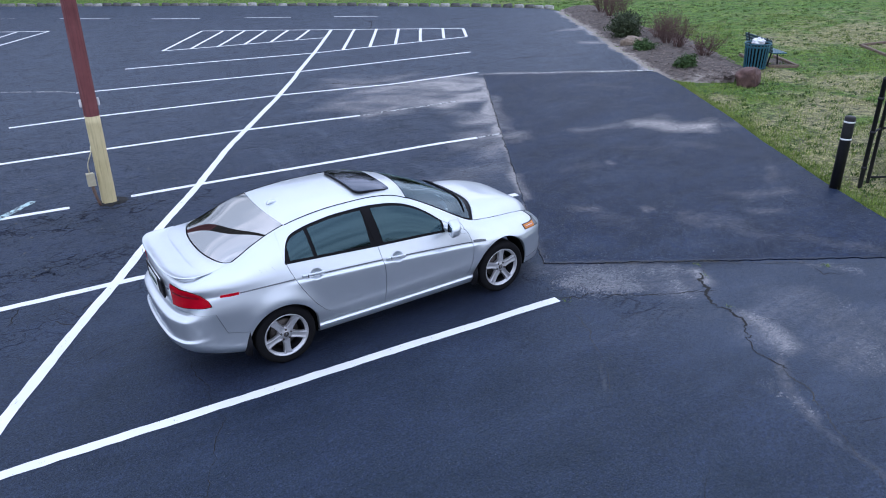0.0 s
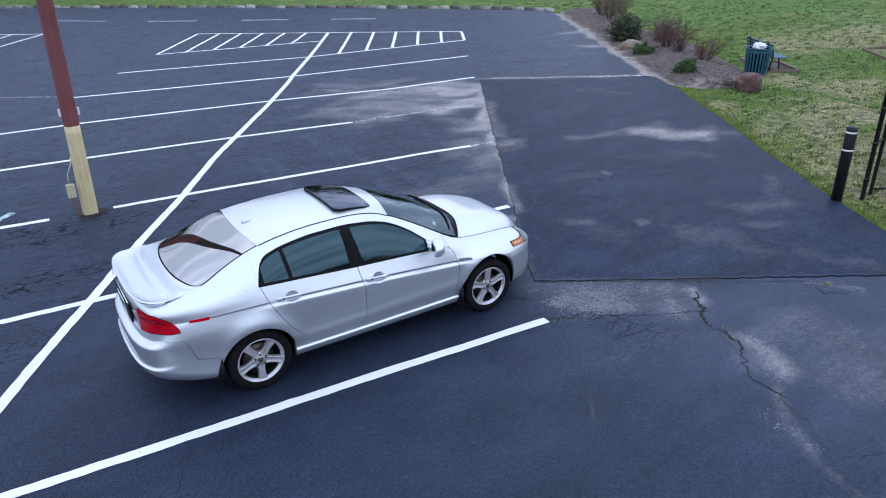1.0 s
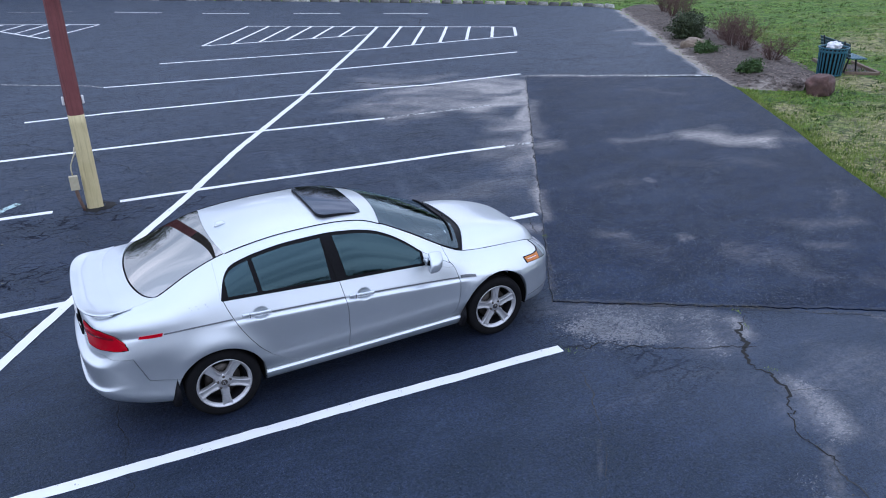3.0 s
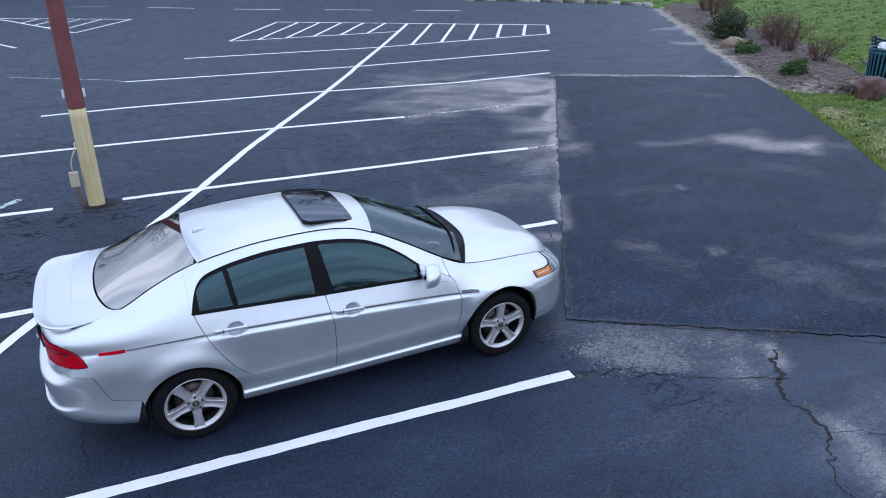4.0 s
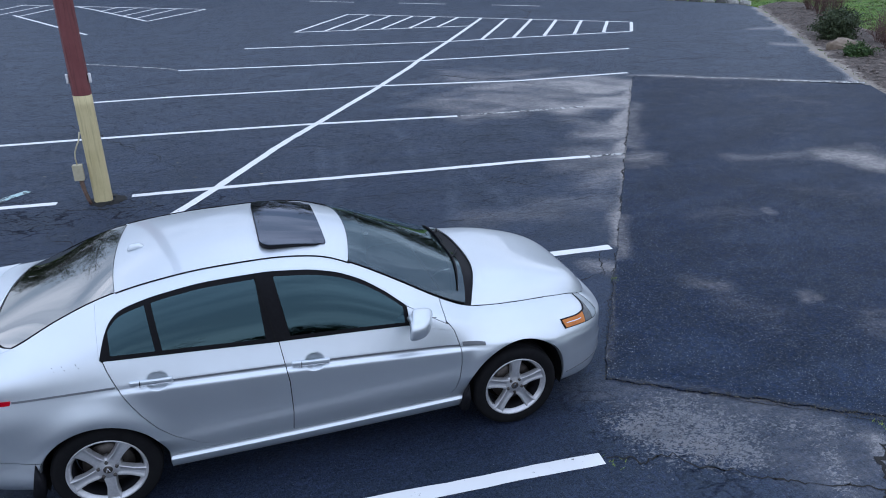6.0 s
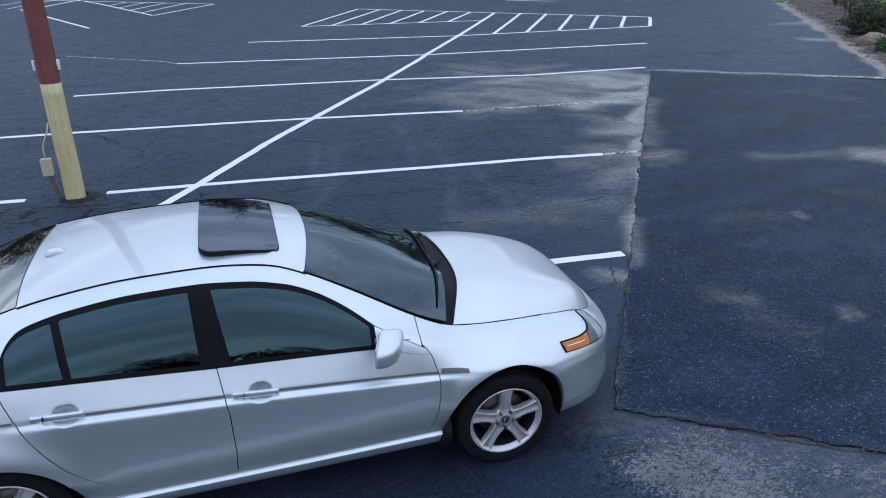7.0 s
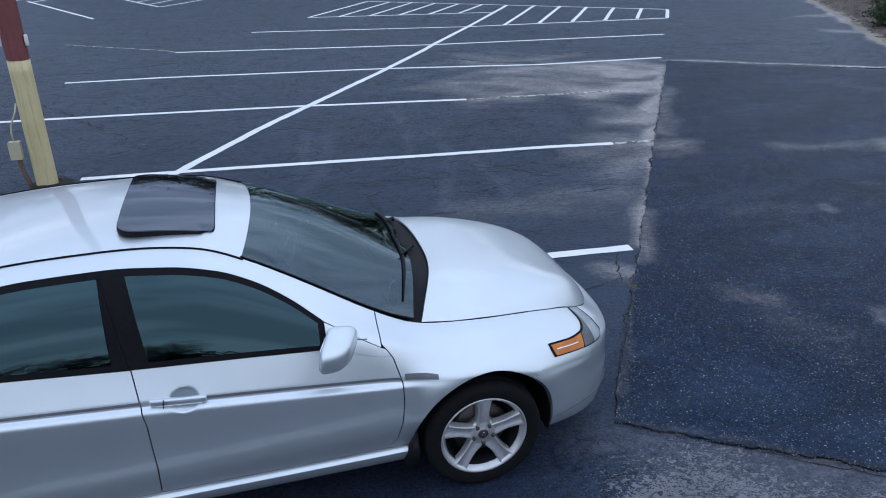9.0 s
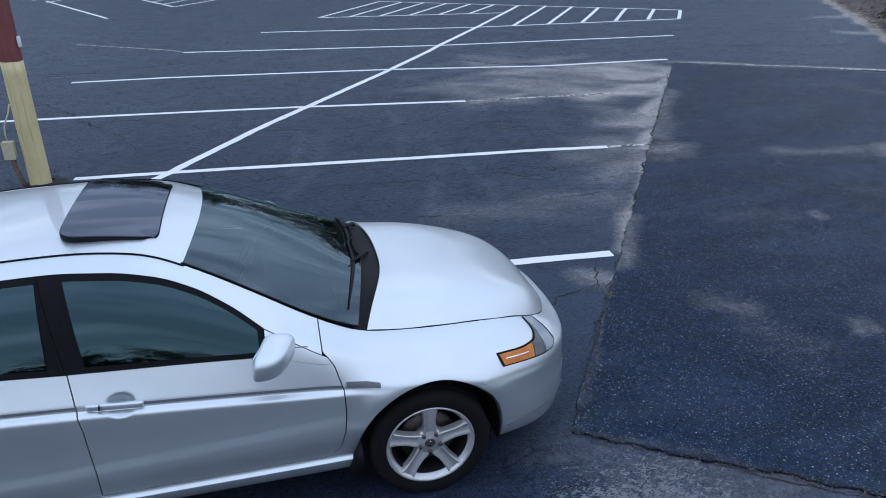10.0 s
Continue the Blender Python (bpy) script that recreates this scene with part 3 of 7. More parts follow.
# dusty films and worn streaks: from, to, half width, strength
LOT_WEAR = [(7.46, 9.42, 8.45, 9.24, 0.69, 1.25), (5.42, 10.23, 7.52, 9.56, 0.94, 0.77), (4.54, 8.87, 6.68, 8.29, 0.94, 0.68), (6.58, 7.89, 7.79, 8.04, 0.69, 1.25), (5.89, 5.84, 6.47, 6.05, 0.56, 0.95), (4.72, 4.13, 5.7, 4.54, 0.62, 0.6),
            (3.03, 2.99, 4.31, 2.77, 0.62, 0.4), (8.37, 8.92, 5.67, 4.57, 0.2, 1.22), (5.45, 4.2, 3.78, 1.69, 0.12, 0.99), (5.25, 11.26, 6.65, 11.18, 0.75, 0.56), (3.17, 1.25, 3.34, 1.07, 0.18, 0.75), (5.07, 8.11, 4.01, 7.86, 0.25, 0.75)]
LOT_WEAR += [(3.27, -2.96, 3.05, -3.53, 0.17, 0.6), (2.77, -3.72, 2.2, -4.44, 0.09, 0.36), (3.69, -3.25, 4.04, -4.08, 0.7, 0.3), (3.74, -1.88, 3.57, -2.15, 0.13, 0.6), (2.38, -0.93, 3.31, -1.97, 0.35, 0.3), (2.03, -2.25, 2.96, -2.9, 0.5, 0.19),
            (1.25, -2.69, 0.97, -3.08, 0.035, 0.3), (2.2, -4.44, 1.93, -5.21, 0.06, 0.3), (2.54, -1.32, 3.26, -1.7, 0.5, 0.34)]
LOT_WEAR += [(13.5, 7.6, 21.5, 20.7, 0.16, 0.95), (15.6, 12.6, 16.6, 12.1, 0.3, 0.8), (9.2, 10.15, 13.4, 7.65, 0.13, 0.8), (17.2, 15.6, 18.4, 15.0, 0.3, 0.7)]
TYRE_MARKS = [(1.13, 6.66, 1.03, 5.39, 0.065, 1.0), (1.03, 5.39, 0.9, 4.7, 0.065, 1.0), (1.41, 6.34, 1.27, 5.31, 0.065, 1.0), (1.27, 5.31, 1.04, 4.43, 0.065, 1.0), (1.04, 4.43, 0.82, 3.88, 0.065, 1.0), (2.97, 6.2, 2.77, 4.81, 0.065, 1.0),
            (2.77, 4.81, 2.42, 3.56, 0.065, 1.0), (2.42, 3.56, 2.12, 2.91, 0.065, 1.0), (2.58, 7.61, 2.56, 6.34, 0.065, 1.0), (2.56, 6.34, 2.39, 5.2, 0.065, 1.0), (3.1, 4.7, 3.08, 3.76, 0.065, 1.0), (3.08, 3.76, 3.12, 2.94, 0.065, 1.0)]
LOT_CRAZED = [(-6.5, 2.9, -2.9, 2.9, 0.8, 1.0), (-6.0, 1.4, -3.4, 1.2, 0.5, 0.7), (-4.5, 4.7, -0.6, 4.9, 0.6, 0.9), (-1.0, 6.3, 2.6, 6.5, 0.7, 0.55), (2.6, 4.0, 4.4, 3.6, 0.6, 0.5), (1.9, -0.9, 2.3, -2.0, 0.4, 0.6)]  # crazed surface
LOT_FLAKES = [(2.32, -1.36, 2.71, -1.53, 0.32, 1.0), (2.25, -1.01, 2.88, -1.15, 0.2, 0.62), (3.04, -1.48, 3.45, -1.76, 0.28, 0.75), (2.44, -1.18, 2.85, -1.46, 0.22, 0.85), (3.23, -1.91, 3.16, -2.22, 0.16, 0.7), (3.77, -1.9, 3.54, -2.13, 0.12, 0.9),
            (3.33, -3.0, 2.98, -3.61, 0.16, 0.8), (2.39, -3.94, 2.23, -4.36, 0.14, 0.6), (5.06, -2.6, 5.43, -3.06, 0.18, 0.75), (4.36, -3.39, 3.99, -4.04, 0.3, 0.55), (3.72, -4.13, 3.44, -4.43, 0.2, 0.55)]

PATCH_A, PATCH_B = np.array((2.28, -0.63)), np.array((9.13, 10.03))
PATCH_DIR = np.array((0.845, -0.535))
PATCH_WEAR = [(8.9, 3.27, 9.65, 2.6, 0.42, 0.95), (7.21, 4.04, 8.85, 3.3, 0.22, 0.45), (9.73, 2.66, 10.24, 2.17, 0.25, 0.37), (5.65, 4.35, 5.91, 4.32, 0.25, 0.59), (5.49, 4.11, 5.61, 4.02, 0.175, 0.43), (4.22, 2.39, 3.63, 1.42, 0.112, 0.53),
            (7.64, 7.64, 6.07, 5.04, 0.175, 0.5), (6.49, -0.45, 7.35, -0.73, 0.312, 0.37), (8.11, -0.01, 7.69, -0.46, 0.225, 0.31), (6.24, -1.04, 6.52, -1.24, 0.2, 0.34), (7.95, 2.07, 8.31, 1.67, 0.375, 0.26), (3.9, 0.61, 4.06, -0.07, 0.375, 0.26),
            (4.86, -0.01, 4.82, -0.15, 0.088, 0.43), (6.14, 2.01, 6.1, 1.87, 0.088, 0.46), (5.25, -0.77, 5.58, -1.4, 0.375, 0.29), (5.22, 2.06, 5.75, 1.88, 0.25, 0.25), (5.87, -2.1, 6.19, -2.8, 0.375, 0.26), (4.92, 0.02, 4.94, -0.14, 0.062, 0.5),
            (4.08, 0.68, 4.23, 0.4, 0.2, 0.37), (7.28, 3.92, 8.96, 3.51, 0.2, 0.34), (10.8, 7.01, 11.18, 6.54, 0.5, 0.26), (6.94, 2.47, 7.65, 1.96, 0.375, 0.22), (2.37, -0.73, 3.08, -1.12, 0.075, 0.24), (2.84, 0.15, 2.43, -0.52, 0.05, 0.24),
            (3.79, 1.69, 3.57, 1.34, 0.088, 0.5), (9.5, 9.7, 13.2, 7.5, 0.125, 0.37), (2.35, -0.5, 3.4, 1.1, 0.037, 0.31)]


def build_ground():
    # lawn out to the horizon
    ax = np.concatenate([[-2500, -600, -150, -60], np.arange(-30, 70, 1.0), [80, 150, 600, 2500]])
    x, y = np.meshgrid(ax, ax, indexing="ij")
    x, y = x.ravel(), y.ravel()
    n = len(ax)
    z = np.full(x.shape, -0.03)
    fs = [(i * n + j, (i + 1) * n + j, (i + 1) * n + j + 1, i * n + j + 1) for i in range(n - 1) for j in range(n - 1)]
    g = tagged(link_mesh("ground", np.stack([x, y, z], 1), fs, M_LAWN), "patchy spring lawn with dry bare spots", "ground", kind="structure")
    set_wear(g, wear_at(x, y, [(10.5, 0.6, 11.4, -0.2, 1.0, 1.0), (11.5, 2.3, 12.2, 2.2, 0.7, 0.8), (9.3, -0.8, 10.4, -1.6, 1.2, 0.8),
                               (13.7, 1.4, 14.0, 2.3, 0.5, 1.3), (12.9, 1.9, 13.2, 2.0, 0.35, 0.9), (16.1, 4.8, 16.5, 4.4, 0.28, 1.1), (16.6, 2.7, 16.9, 2.4, 0.4, 1.0), (22.5, 8.5, 24, 6.5, 1.1, 0.7), (11.7, 3.9, 12.1, 3.6, 0.3, 0.8), (24, 8, 30, 6, 2.0, 0.6), (17, 2.5, 18, 2, 1.0, 0.7)], 0.0))
    # sealed lot: fine rows near, coarse beyond
    ys = np.concatenate([np.arange(-60, -7, 4.0), np.arange(-7, 14, 0.07), np.arange(14, 30, 0.3), np.arange(30, 80, 2.0)])
    fr = np.concatenate([np.linspace(0, 0.12, 4)[:-1], np.linspace(0.12, 1, 280)])
    y, f = np.meshgrid(ys, fr, indexing="ij")
    y, f = y.ravel(), f.ravel()
    xr = lot_edge(y) + 0.03 * np.sin(y * 3.1) + 0.02 * np.sin(y * 7.7 + 1)
    xl = np.minimum(-9.0, lot_edge(y) - 12)
    x = np.where(f < 0.12, -70 + (xl + 70) * f / 0.12, xl + (xr - xl) * (f - 0.12) / 0.88)
    z = np.zeros_like(x)
    z[f >= 1.0] = -0.034
    n = len(fr)
    fs = [(i * n + j, i * n + j + 1, (i + 1) * n + j + 1, (i + 1) * n + j) for i in range(len(ys) - 1) for j in range(n - 1)]
    lot = tagged(link_mesh("road", np.stack([x, y, z], 1), fs, M_LOT), "dark sealed asphalt parking lot with dusty worn areas", "parking lot", kind="structure")
    set_wear(lot, wear_at(x, y, LOT_WEAR, 0.0))
    set_wear(lot, wear_at(x, y, LOT_FLAKES, 0.0), "flake")
    # darker near, paler far and towards the right front, plus the tyre marks
    set_wear(lot, np.interp(y, [-6, -1.5, 4, 12, 40], [0.1, 0.14, 0.2, 0.46, 0.56]) + (0.09 + 0.15 * np.clip((-1.7 - y) / 0.8, 0, 1)) * np.clip((x - 1.0) / 2, 0, 1) * (y < 4) + 0.24 * wear_at(x, y, TYRE_MARKS, 0.0), "paleness")
    set_wear(lot, np.maximum(wear_at(x, y, LOT_CRAZED, 0.0), np.interp(y, [0.5, 3.5, 12], [0.1, 0.45, 0.6])), "craze")
    # newer overlay of coarse asphalt
    ra, rb = 220, 160
    a = np.linspace(0, 1, ra + 1)
    reach = []
    for k in a:
        p = PATCH_A + (PATCH_B - PATCH_A) * k
        d = np.linspace(0, 14, 1400)
        over = p[0] + d * PATCH_DIR[0] > lot_edge(p[1] + d * PATCH_DIR[1])
        reach.append(d[np.argmax(over)] if over.any() else 14.0)
    reach = np.array(reach)
    a, b = np.meshgrid(a, np.linspace(0, 1, rb + 1), indexing="ij")
    ai = np.rint(a * ra).astype(int)
    x = PATCH_A[0] + (PATCH_B[0] - PATCH_A[0]) * a + PATCH_DIR[0] * b * reach[ai]
    y = PATCH_A[1] + (PATCH_B[1] - PATCH_A[1]) * a + PATCH_DIR[1] * b * reach[ai]
    side = (ai == 0) | (ai == ra)
    left = b == 0
    x = x + np.where(left, 0.008 * np.sin(a * 160) + 0.010 * np.sin(a * 61 + 2) + 0.006 * np.sin(a * 427 + 1), 0) + np.where(side, 0.010 * np.sin(b * 120), 0)
    y = y + np.where(side, 0.008 * np.sin(b * 95) + 0.010 * np.sin(b * 37) + 0.007 * np.sin(b * 211) + 0.006 * np.sin(b * 331 + 2), 0)
    z = 0.012 + 0.002 * np.sin(x * 1.7) * np.sin(y * 1.3)
    x, y, z = x.ravel(), y.ravel(), z.ravel()
    n = rb + 1
    fs = [(i * n + j, i * n + j + 1, (i + 1) * n + j + 1, (i + 1) * n + j) for i in range(ra) for j in range(rb)]
    rim = [i * n for i in range(ra, -1, -1)] + [j for j in range(1, n)]
    vs = list(np.stack([x, y, z], 1))
    k = len(vs)
    vs += [(x[i] - 0.006, y[i] - 0.004, -0.012) for i in rim]
    fs += [(rim[i], rim[i + 1], k + i + 1, k + i) for i in range(len(rim) - 1)]
    patch = tagged(link_mesh("pavement", vs, fs, M_PATCH), "raised overlay of coarse dark asphalt with a broken edge", "asphalt overlay", kind="structure")
    set_wear(patch, np.concatenate([wear_at(x, y, PATCH_WEAR, 0.0), np.full(len(rim), 0.35)]))


build_ground()


def ribbon(name, pts, width, z, material, label, category, group, jitter=0.006, step=0.12, seed=0, kind="structure", taper=False):
    """A flat strip along points, its edges slightly uneven."""
    rng = np.random.RandomState(seed)
    p = np.array(pts, float)
    d = np.concatenate([[0], np.cumsum(np.hypot(*np.diff(p, axis=0).T))])
    t = np.linspace(0, d[-1], max(2, int(d[-1] / step)))
    x, y = np.interp(t, d, p[:, 0]), np.interp(t, d, p[:, 1])
    tx, ty = np.gradient(x), np.gradient(y)
    ln = np.hypot(tx, ty)
    nx, ny = -ty / ln, tx / ln
    wig = np.convolve(rng.randn(len(t) + 8), np.ones(9) / 9, "valid") * jitter * 1.6
    half = width / 2 * (np.sin(np.linspace(0.15, math.pi - 0.15, len(t))) if taper else np.ones(len(t)))
    r = half + rng.randn(len(t)) * jitter * 0.5
    l = half + rng.randn(len(t)) * jitter * 0.5
    vs = np.concatenate([np.stack([x + nx * (wig + l), y + ny * (wig + l), np.full_like(x, z)], 1),
                         np.stack([x + nx * (wig - r), y + ny * (wig - r), np.full_like(x, z)], 1)])
    m = len(t)
    fs = [(i + m, i + m + 1, i + 1, i) for i in range(m - 1)]
    return tagged(link_mesh(name, vs, fs, material), label, category, group, kind)


STALL = "white painted parking stall line on dark asphalt"
PARK = "parking stall lines"
for k, pts in enumerate([[(-6.5, -0.99), (-4.02, -1.12), (-2.15, -1.215), (-0.38, -1.31), (1.79, -1.447)],
                         [(-7, 2.3), (-3.79, 2.11), (-2.2, 2.02), (0.4, 1.84), (3.65, 1.635)],
                         [(-1.65, 5.285), (0.2, 5.17), (2.7, 4.96), (4.0, 4.88), (5.1, 4.76)],
                         [(-8.5, 8.95), (-3.5, 8.62), (-1.6, 8.5), (1.36, 8.24), (3.98, 7.88)],
                         [(-2.96, 11.57), (-1.2, 11.53), (3.2, 11.08), (6.4, 10.5), (9.23, 10.43)],
                         [(-1.12, 14.65), (0.8, 14.38), (4.93, 13.8), (11.15, 13.5)],
                         [(0.72, 17.55), (3.4, 17.15), (6.7, 16.65), (9.0, 16.6), (13.05, 16.47)],
                         [(-9.0, 5.85), (-3.4, 5.37), (-2.59, 5.3)],
                         [(-7.6, 29.7), (-7.25, 28.97), (-4.1, 22.5)]]):
    ribbon("parking_line", pts, 0.115, 0.004, M_LINE, STALL, "line marking", PARK, seed=k)
WORN = "worn white stall line fading into dusty asphalt"
for k, (pts, w) in enumerate([([(4.0, 7.88), (4.3, 7.86)], 0.07), ([(4.42, 7.87), (5.5, 7.78), (6.6, 7.74)], 0.1), ([(5.1, 4.76), (5.75, 4.71)], 0.08),
                              ([(-3.9, 16.8), (-1.4, 15.05), (-1.15, 14.7)], 0.07)]):
    ribbon("worn_parking_line", pts, w, 0.004, M_LINE_WORN, WORN, "line marking", PARK, seed=20 + k)
ribbon("aisle_line", [(-5.36, -2.9), (-3.95, -0.36), (-3.32, 0.74), (-2.53, 2.02), (-1.47, 3.79), (-0.52, 5.24), (0.5, 6.98), (1.36, 8.24), (3.08, 10.8), (4.45, 12.95), (4.98, 13.85), (6.9, 16.9), (9.7, 21.55)],
       0.125, 0.0065, M_LINE, "long white line crossing the stall lines", "line marking", "", jitter=0.006, seed=31)
ribbon("teal_line", [(-4.3, 4.7), (-3.56, 5.43), (-3.04, 5.95)], 0.13, 0.0075, M_LINE_TEAL, "faded teal painted mark beside a stall line", "line marking", "", seed=32)
ribbon("dusty_joint", [(9.15, 10.08), (10.6, 9.22), (12.3, 8.25)], 0.05, 0.0165, M_LINE_WORN, "pale dusty joint between two asphalt surfaces", "joint", "", jitter=0.012, seed=33)
ribbon("dusty_joint", [(11.9, 8.42), (12.9, 7.85), (13.5, 7.5)], 0.16, 0.017, M_LINE_WORN, "pale dusty joint between two asphalt surfaces", "joint", "", jitter=0.03, seed=34)
drift_y = np.arange(6.4, 21.0, 0.7)
ribbon("sand_drift", [(float(lot_edge(v)) - 0.06, float(v)) for v in drift_y], 0.2, 0.0035, M_SAND, "pale sand washed over the edge of the asphalt", "sand", "", jitter=0.1, seed=36)
# hatched islands
HATCH = "white hatching of a no-parking island"
for k, pts in enumerate([[(2.57, 20.42), (5.25, 24.75), (9.75, 21.65), (14.3, 18.5), (13.08, 16.5)], [(2.57, 20.42), (4.8, 20.15), (8.55, 19.72)],
                         [(-2.3, 25.5), (-0.1, 28.9), (-4.3, 31.6), (-8.3, 34.2)], [(-2.3, 25.5), (-4.85, 31.0), (-5.95, 33.0), (-7.4, 29.0)]]):
    ribbon("island_outline", pts, 0.11, 0.005, M_LINE, HATCH, "line marking", "no-parking islands", seed=40 + k)
for k in range(5):
    f = (k + 1) / 6
    ribbon("island_stripe", [(2.57 + 5.9 * f * 0.98, 20.42 - 0.7 * f), (5.25 + 4.5 * f, 24.75 - 3.1 * f)], 0.11, 0.0045, M_LINE, HATCH, "line marking", "no-parking stripes", seed=50 + k)
for k in range(5):
    ribbon("island_stripe", [(7.85 + 1.07 * k, 16.66), (10.62 + 0.76 * k, 21.2 - 0.53 * k)], 0.11, 0.0045, M_LINE, HATCH, "line marking", "no-parking stripes", seed=60 + k)
for k in range(4):
    f = (k + 1) / 5
    ribbon("island_stripe", [(-2.3 - 2.55 * f, 25.5 + 5.5 * f), (-0.4 - 4.2 * f, 29.1 + 2.6 * f)], 0.1, 0.0045, M_LINE, HATCH, "line marking", "no-parking stripes", seed=70 + k)
for k in range(3):
    ribbon("island_stripe", [(-7.4 - 0.8 * k, 29.0 + 1.1 * k), (-5.9 - 1.0 * k, 33.0 + 0.6 * k)], 0.1, 0.0045, M_LINE, HATCH, "line marking", "no-parking stripes", seed=75 + k)
for k, (a, b) in enumerate([((4.55, 30.6), (6.45, 29.2)), ((8.25, 28.1), (10.1, 26.8)), ((11.8, 25.7), (13.52, 24.5)), ((0.95, 33.7), (2.93, 31.95)), ((-3.7, 36.5), (-0.85, 35.2))]):
    ribbon("dash_line", [a, b], 0.12, 0.004, M_LINE_WORN if k == 4 else M_LINE, "short white stall mark near the kerb", "line marking", "dashes by the kerb", seed=80 + k)


def crack(pts, width, seed, material=None, z=0.003, drift=0.014):
    rng = np.random.RandomState(seed)
    p = np.array(pts, float)
    d = np.concatenate([[0], np.cumsum(np.hypot(*np.diff(p, axis=0).T))])
    t = np.arange(0, d[-1], 0.03)
    off = np.zeros((len(t), 2))
    for i in range(1, len(t)):
        off[i] = 0.9 * off[i - 1] + rng.randn(2) * min(drift, width * 0.5)
    off += rng.randn(len(t), 2) * min(0.008, width * 0.3)
    jag = np.arange(0, d[-1] + 0.2, 0.11)  # the crack turns sharply at short steps
    kick = rng.randn(len(jag), 2) * min(0.022, width * 0.9)
    off += np.stack([np.interp(t, jag, kick[:, 0]), np.interp(t, jag, kick[:, 1])], 1)
    q = np.stack([np.interp(t, d, p[:, 0]), np.interp(t, d, p[:, 1])], 1) + off
    # broken edges: each side is ragged by itself, and the crack narrows and widens
    m = len(q)
    tx, ty = np.gradient(q[:, 0]), np.gradient(q[:, 1])
    ln = np.hypot(tx, ty) + 1e-9
    n = np.stack([-ty / ln, tx / ln], 1)
    half = width / 2 * np.sin(np.linspace(0.2, math.pi - 0.2, m)) * (0.25 + 0.85 * np.abs(np.sin(t * 3.3 + seed) * np.sin(t * 1.7 + 0.6 * seed)))
    lft = q + n * (half * (0.35 + 1.3 * rng.rand(m)))[:, None]
    rgt = q - n * (half * (0.35 + 1.3 * rng.rand(m)))[:, None]
    vs = [(x, y, z) for x, y in np.concatenate([lft, rgt])]
    fs = [(i + m, i + m + 1, i + 1, i) for i in range(m - 1)]
    tagged(link_mesh("asphalt_crack", vs, fs, material or M_CRACK), "irregular dark crack in the asphalt", "crack", "asphalt cracks", "structure")


for k, (pts, w) in enumerate([([(3.99, -1.83), (3.75, -2.0), (3.55, -2.09), (3.37, -2.38), (3.19, -2.79), (3.09, -3.07), (2.84, -3.35), (2.68, -3.81)], 0.05),
                              ([(2.72, -3.72), (2.47, -4.31), (2.05, -4.97), (1.7, -5.6)], 0.016),
                              ([(1.81, -1.48), (2.21, -1.55), (2.5, -1.84), (2.89, -2.03), (3.37, -2.32), (3.5, -2.39)], 0.03),
                              ([(2.3, -4.6), (2.6, -4.75), (2.9, -4.85)], 0.014), ([(3.1, -3.0), (3.4, -3.1), (3.6, -3.3)], 0.014),
                              ([(5.3, -3.0), (5.0, -2.9), (5.15, -2.6)], 0.02),
                              ([(1.78, -1.51), (1.67, -2.0), (1.38, -2.53), (1.14, -2.92), (0.92, -3.2), (0.76, -3.29)], 0.010),
                              ([(-2.2, -0.2), (-2.25, -0.9), (-2.24, -1.41), (-2.6, -2.2), (-2.75, -2.6)], 0.012),
                              ([(-3.2, 0.3), (-2.7, 0.5), (-2.2, 0.55)], 0.012), ([(1.1, -4.2), (0.6, -4.5), (0.3, -4.9)], 0.01),
                              ([(2.3, 0.6), (2.9, 1.0), (3.4, 1.15)], 0.014), ([(3.5, 1.6), (3.3, 1.2), (3.2, 0.9)], 0.014)]):
    crack(pts, w, 100 + k, M_CRACK_OLD if k in (1, 6) else None)
for k, (pts, w) in enumerate([([(4.4, 12.3), (5.6, 10.9), (6.2, 10.9), (6.5, 10.3), (6.7, 9.9)], 0.05), ([(11.0, 20.5), (12.2, 22.6), (12.4, 24.8)], 0.07),
                              ([(9.5, 11.4), (11.6, 11.6), (14.5, 10.6)], 0.05), ([(10.9, 14.2), (12.4, 14.6), (15.0, 12.8)], 0.05),
                              ([(14.3, 22.0), (16.2, 21.2), (18.0, 21.9)], 0.07), ([(-0.2, 6.2), (0.6, 6.9), (2.2, 6.6)], 0.02), ([(3.2, 5.9), (3.9, 6.5), (4.6, 6.3)], 0.02),
                              ([(3.0, 4.5), (3.6, 3.9), (4.3, 3.9)], 0.016), ([(-2.6, 5.0), (-1.9, 4.9), (-1.2, 4.8)], 0.03), ([(-5, 10.3), (-3, 9.6), (-1.4, 7.2), (-0.9, 6.0)], 0.03),
                              ([(-1.0, 11.0), (0.5, 10.2), (2.1, 10.4)], 0.02), ([(-6, 13), (-3, 12.5), (0, 13.4)], 0.03), ([(5, 15.4), (8, 15.2), (11, 15.0)], 0.03),
                              ([(6.5, 6.9), (5.0, 6.8), (3.6, 7.2)], 0.02)]):
    crack(pts, w, 130 + k)
# broken, crazed asphalt along the stall lines beside the pole and the tail of the car
crng = np.random.RandomState(41)
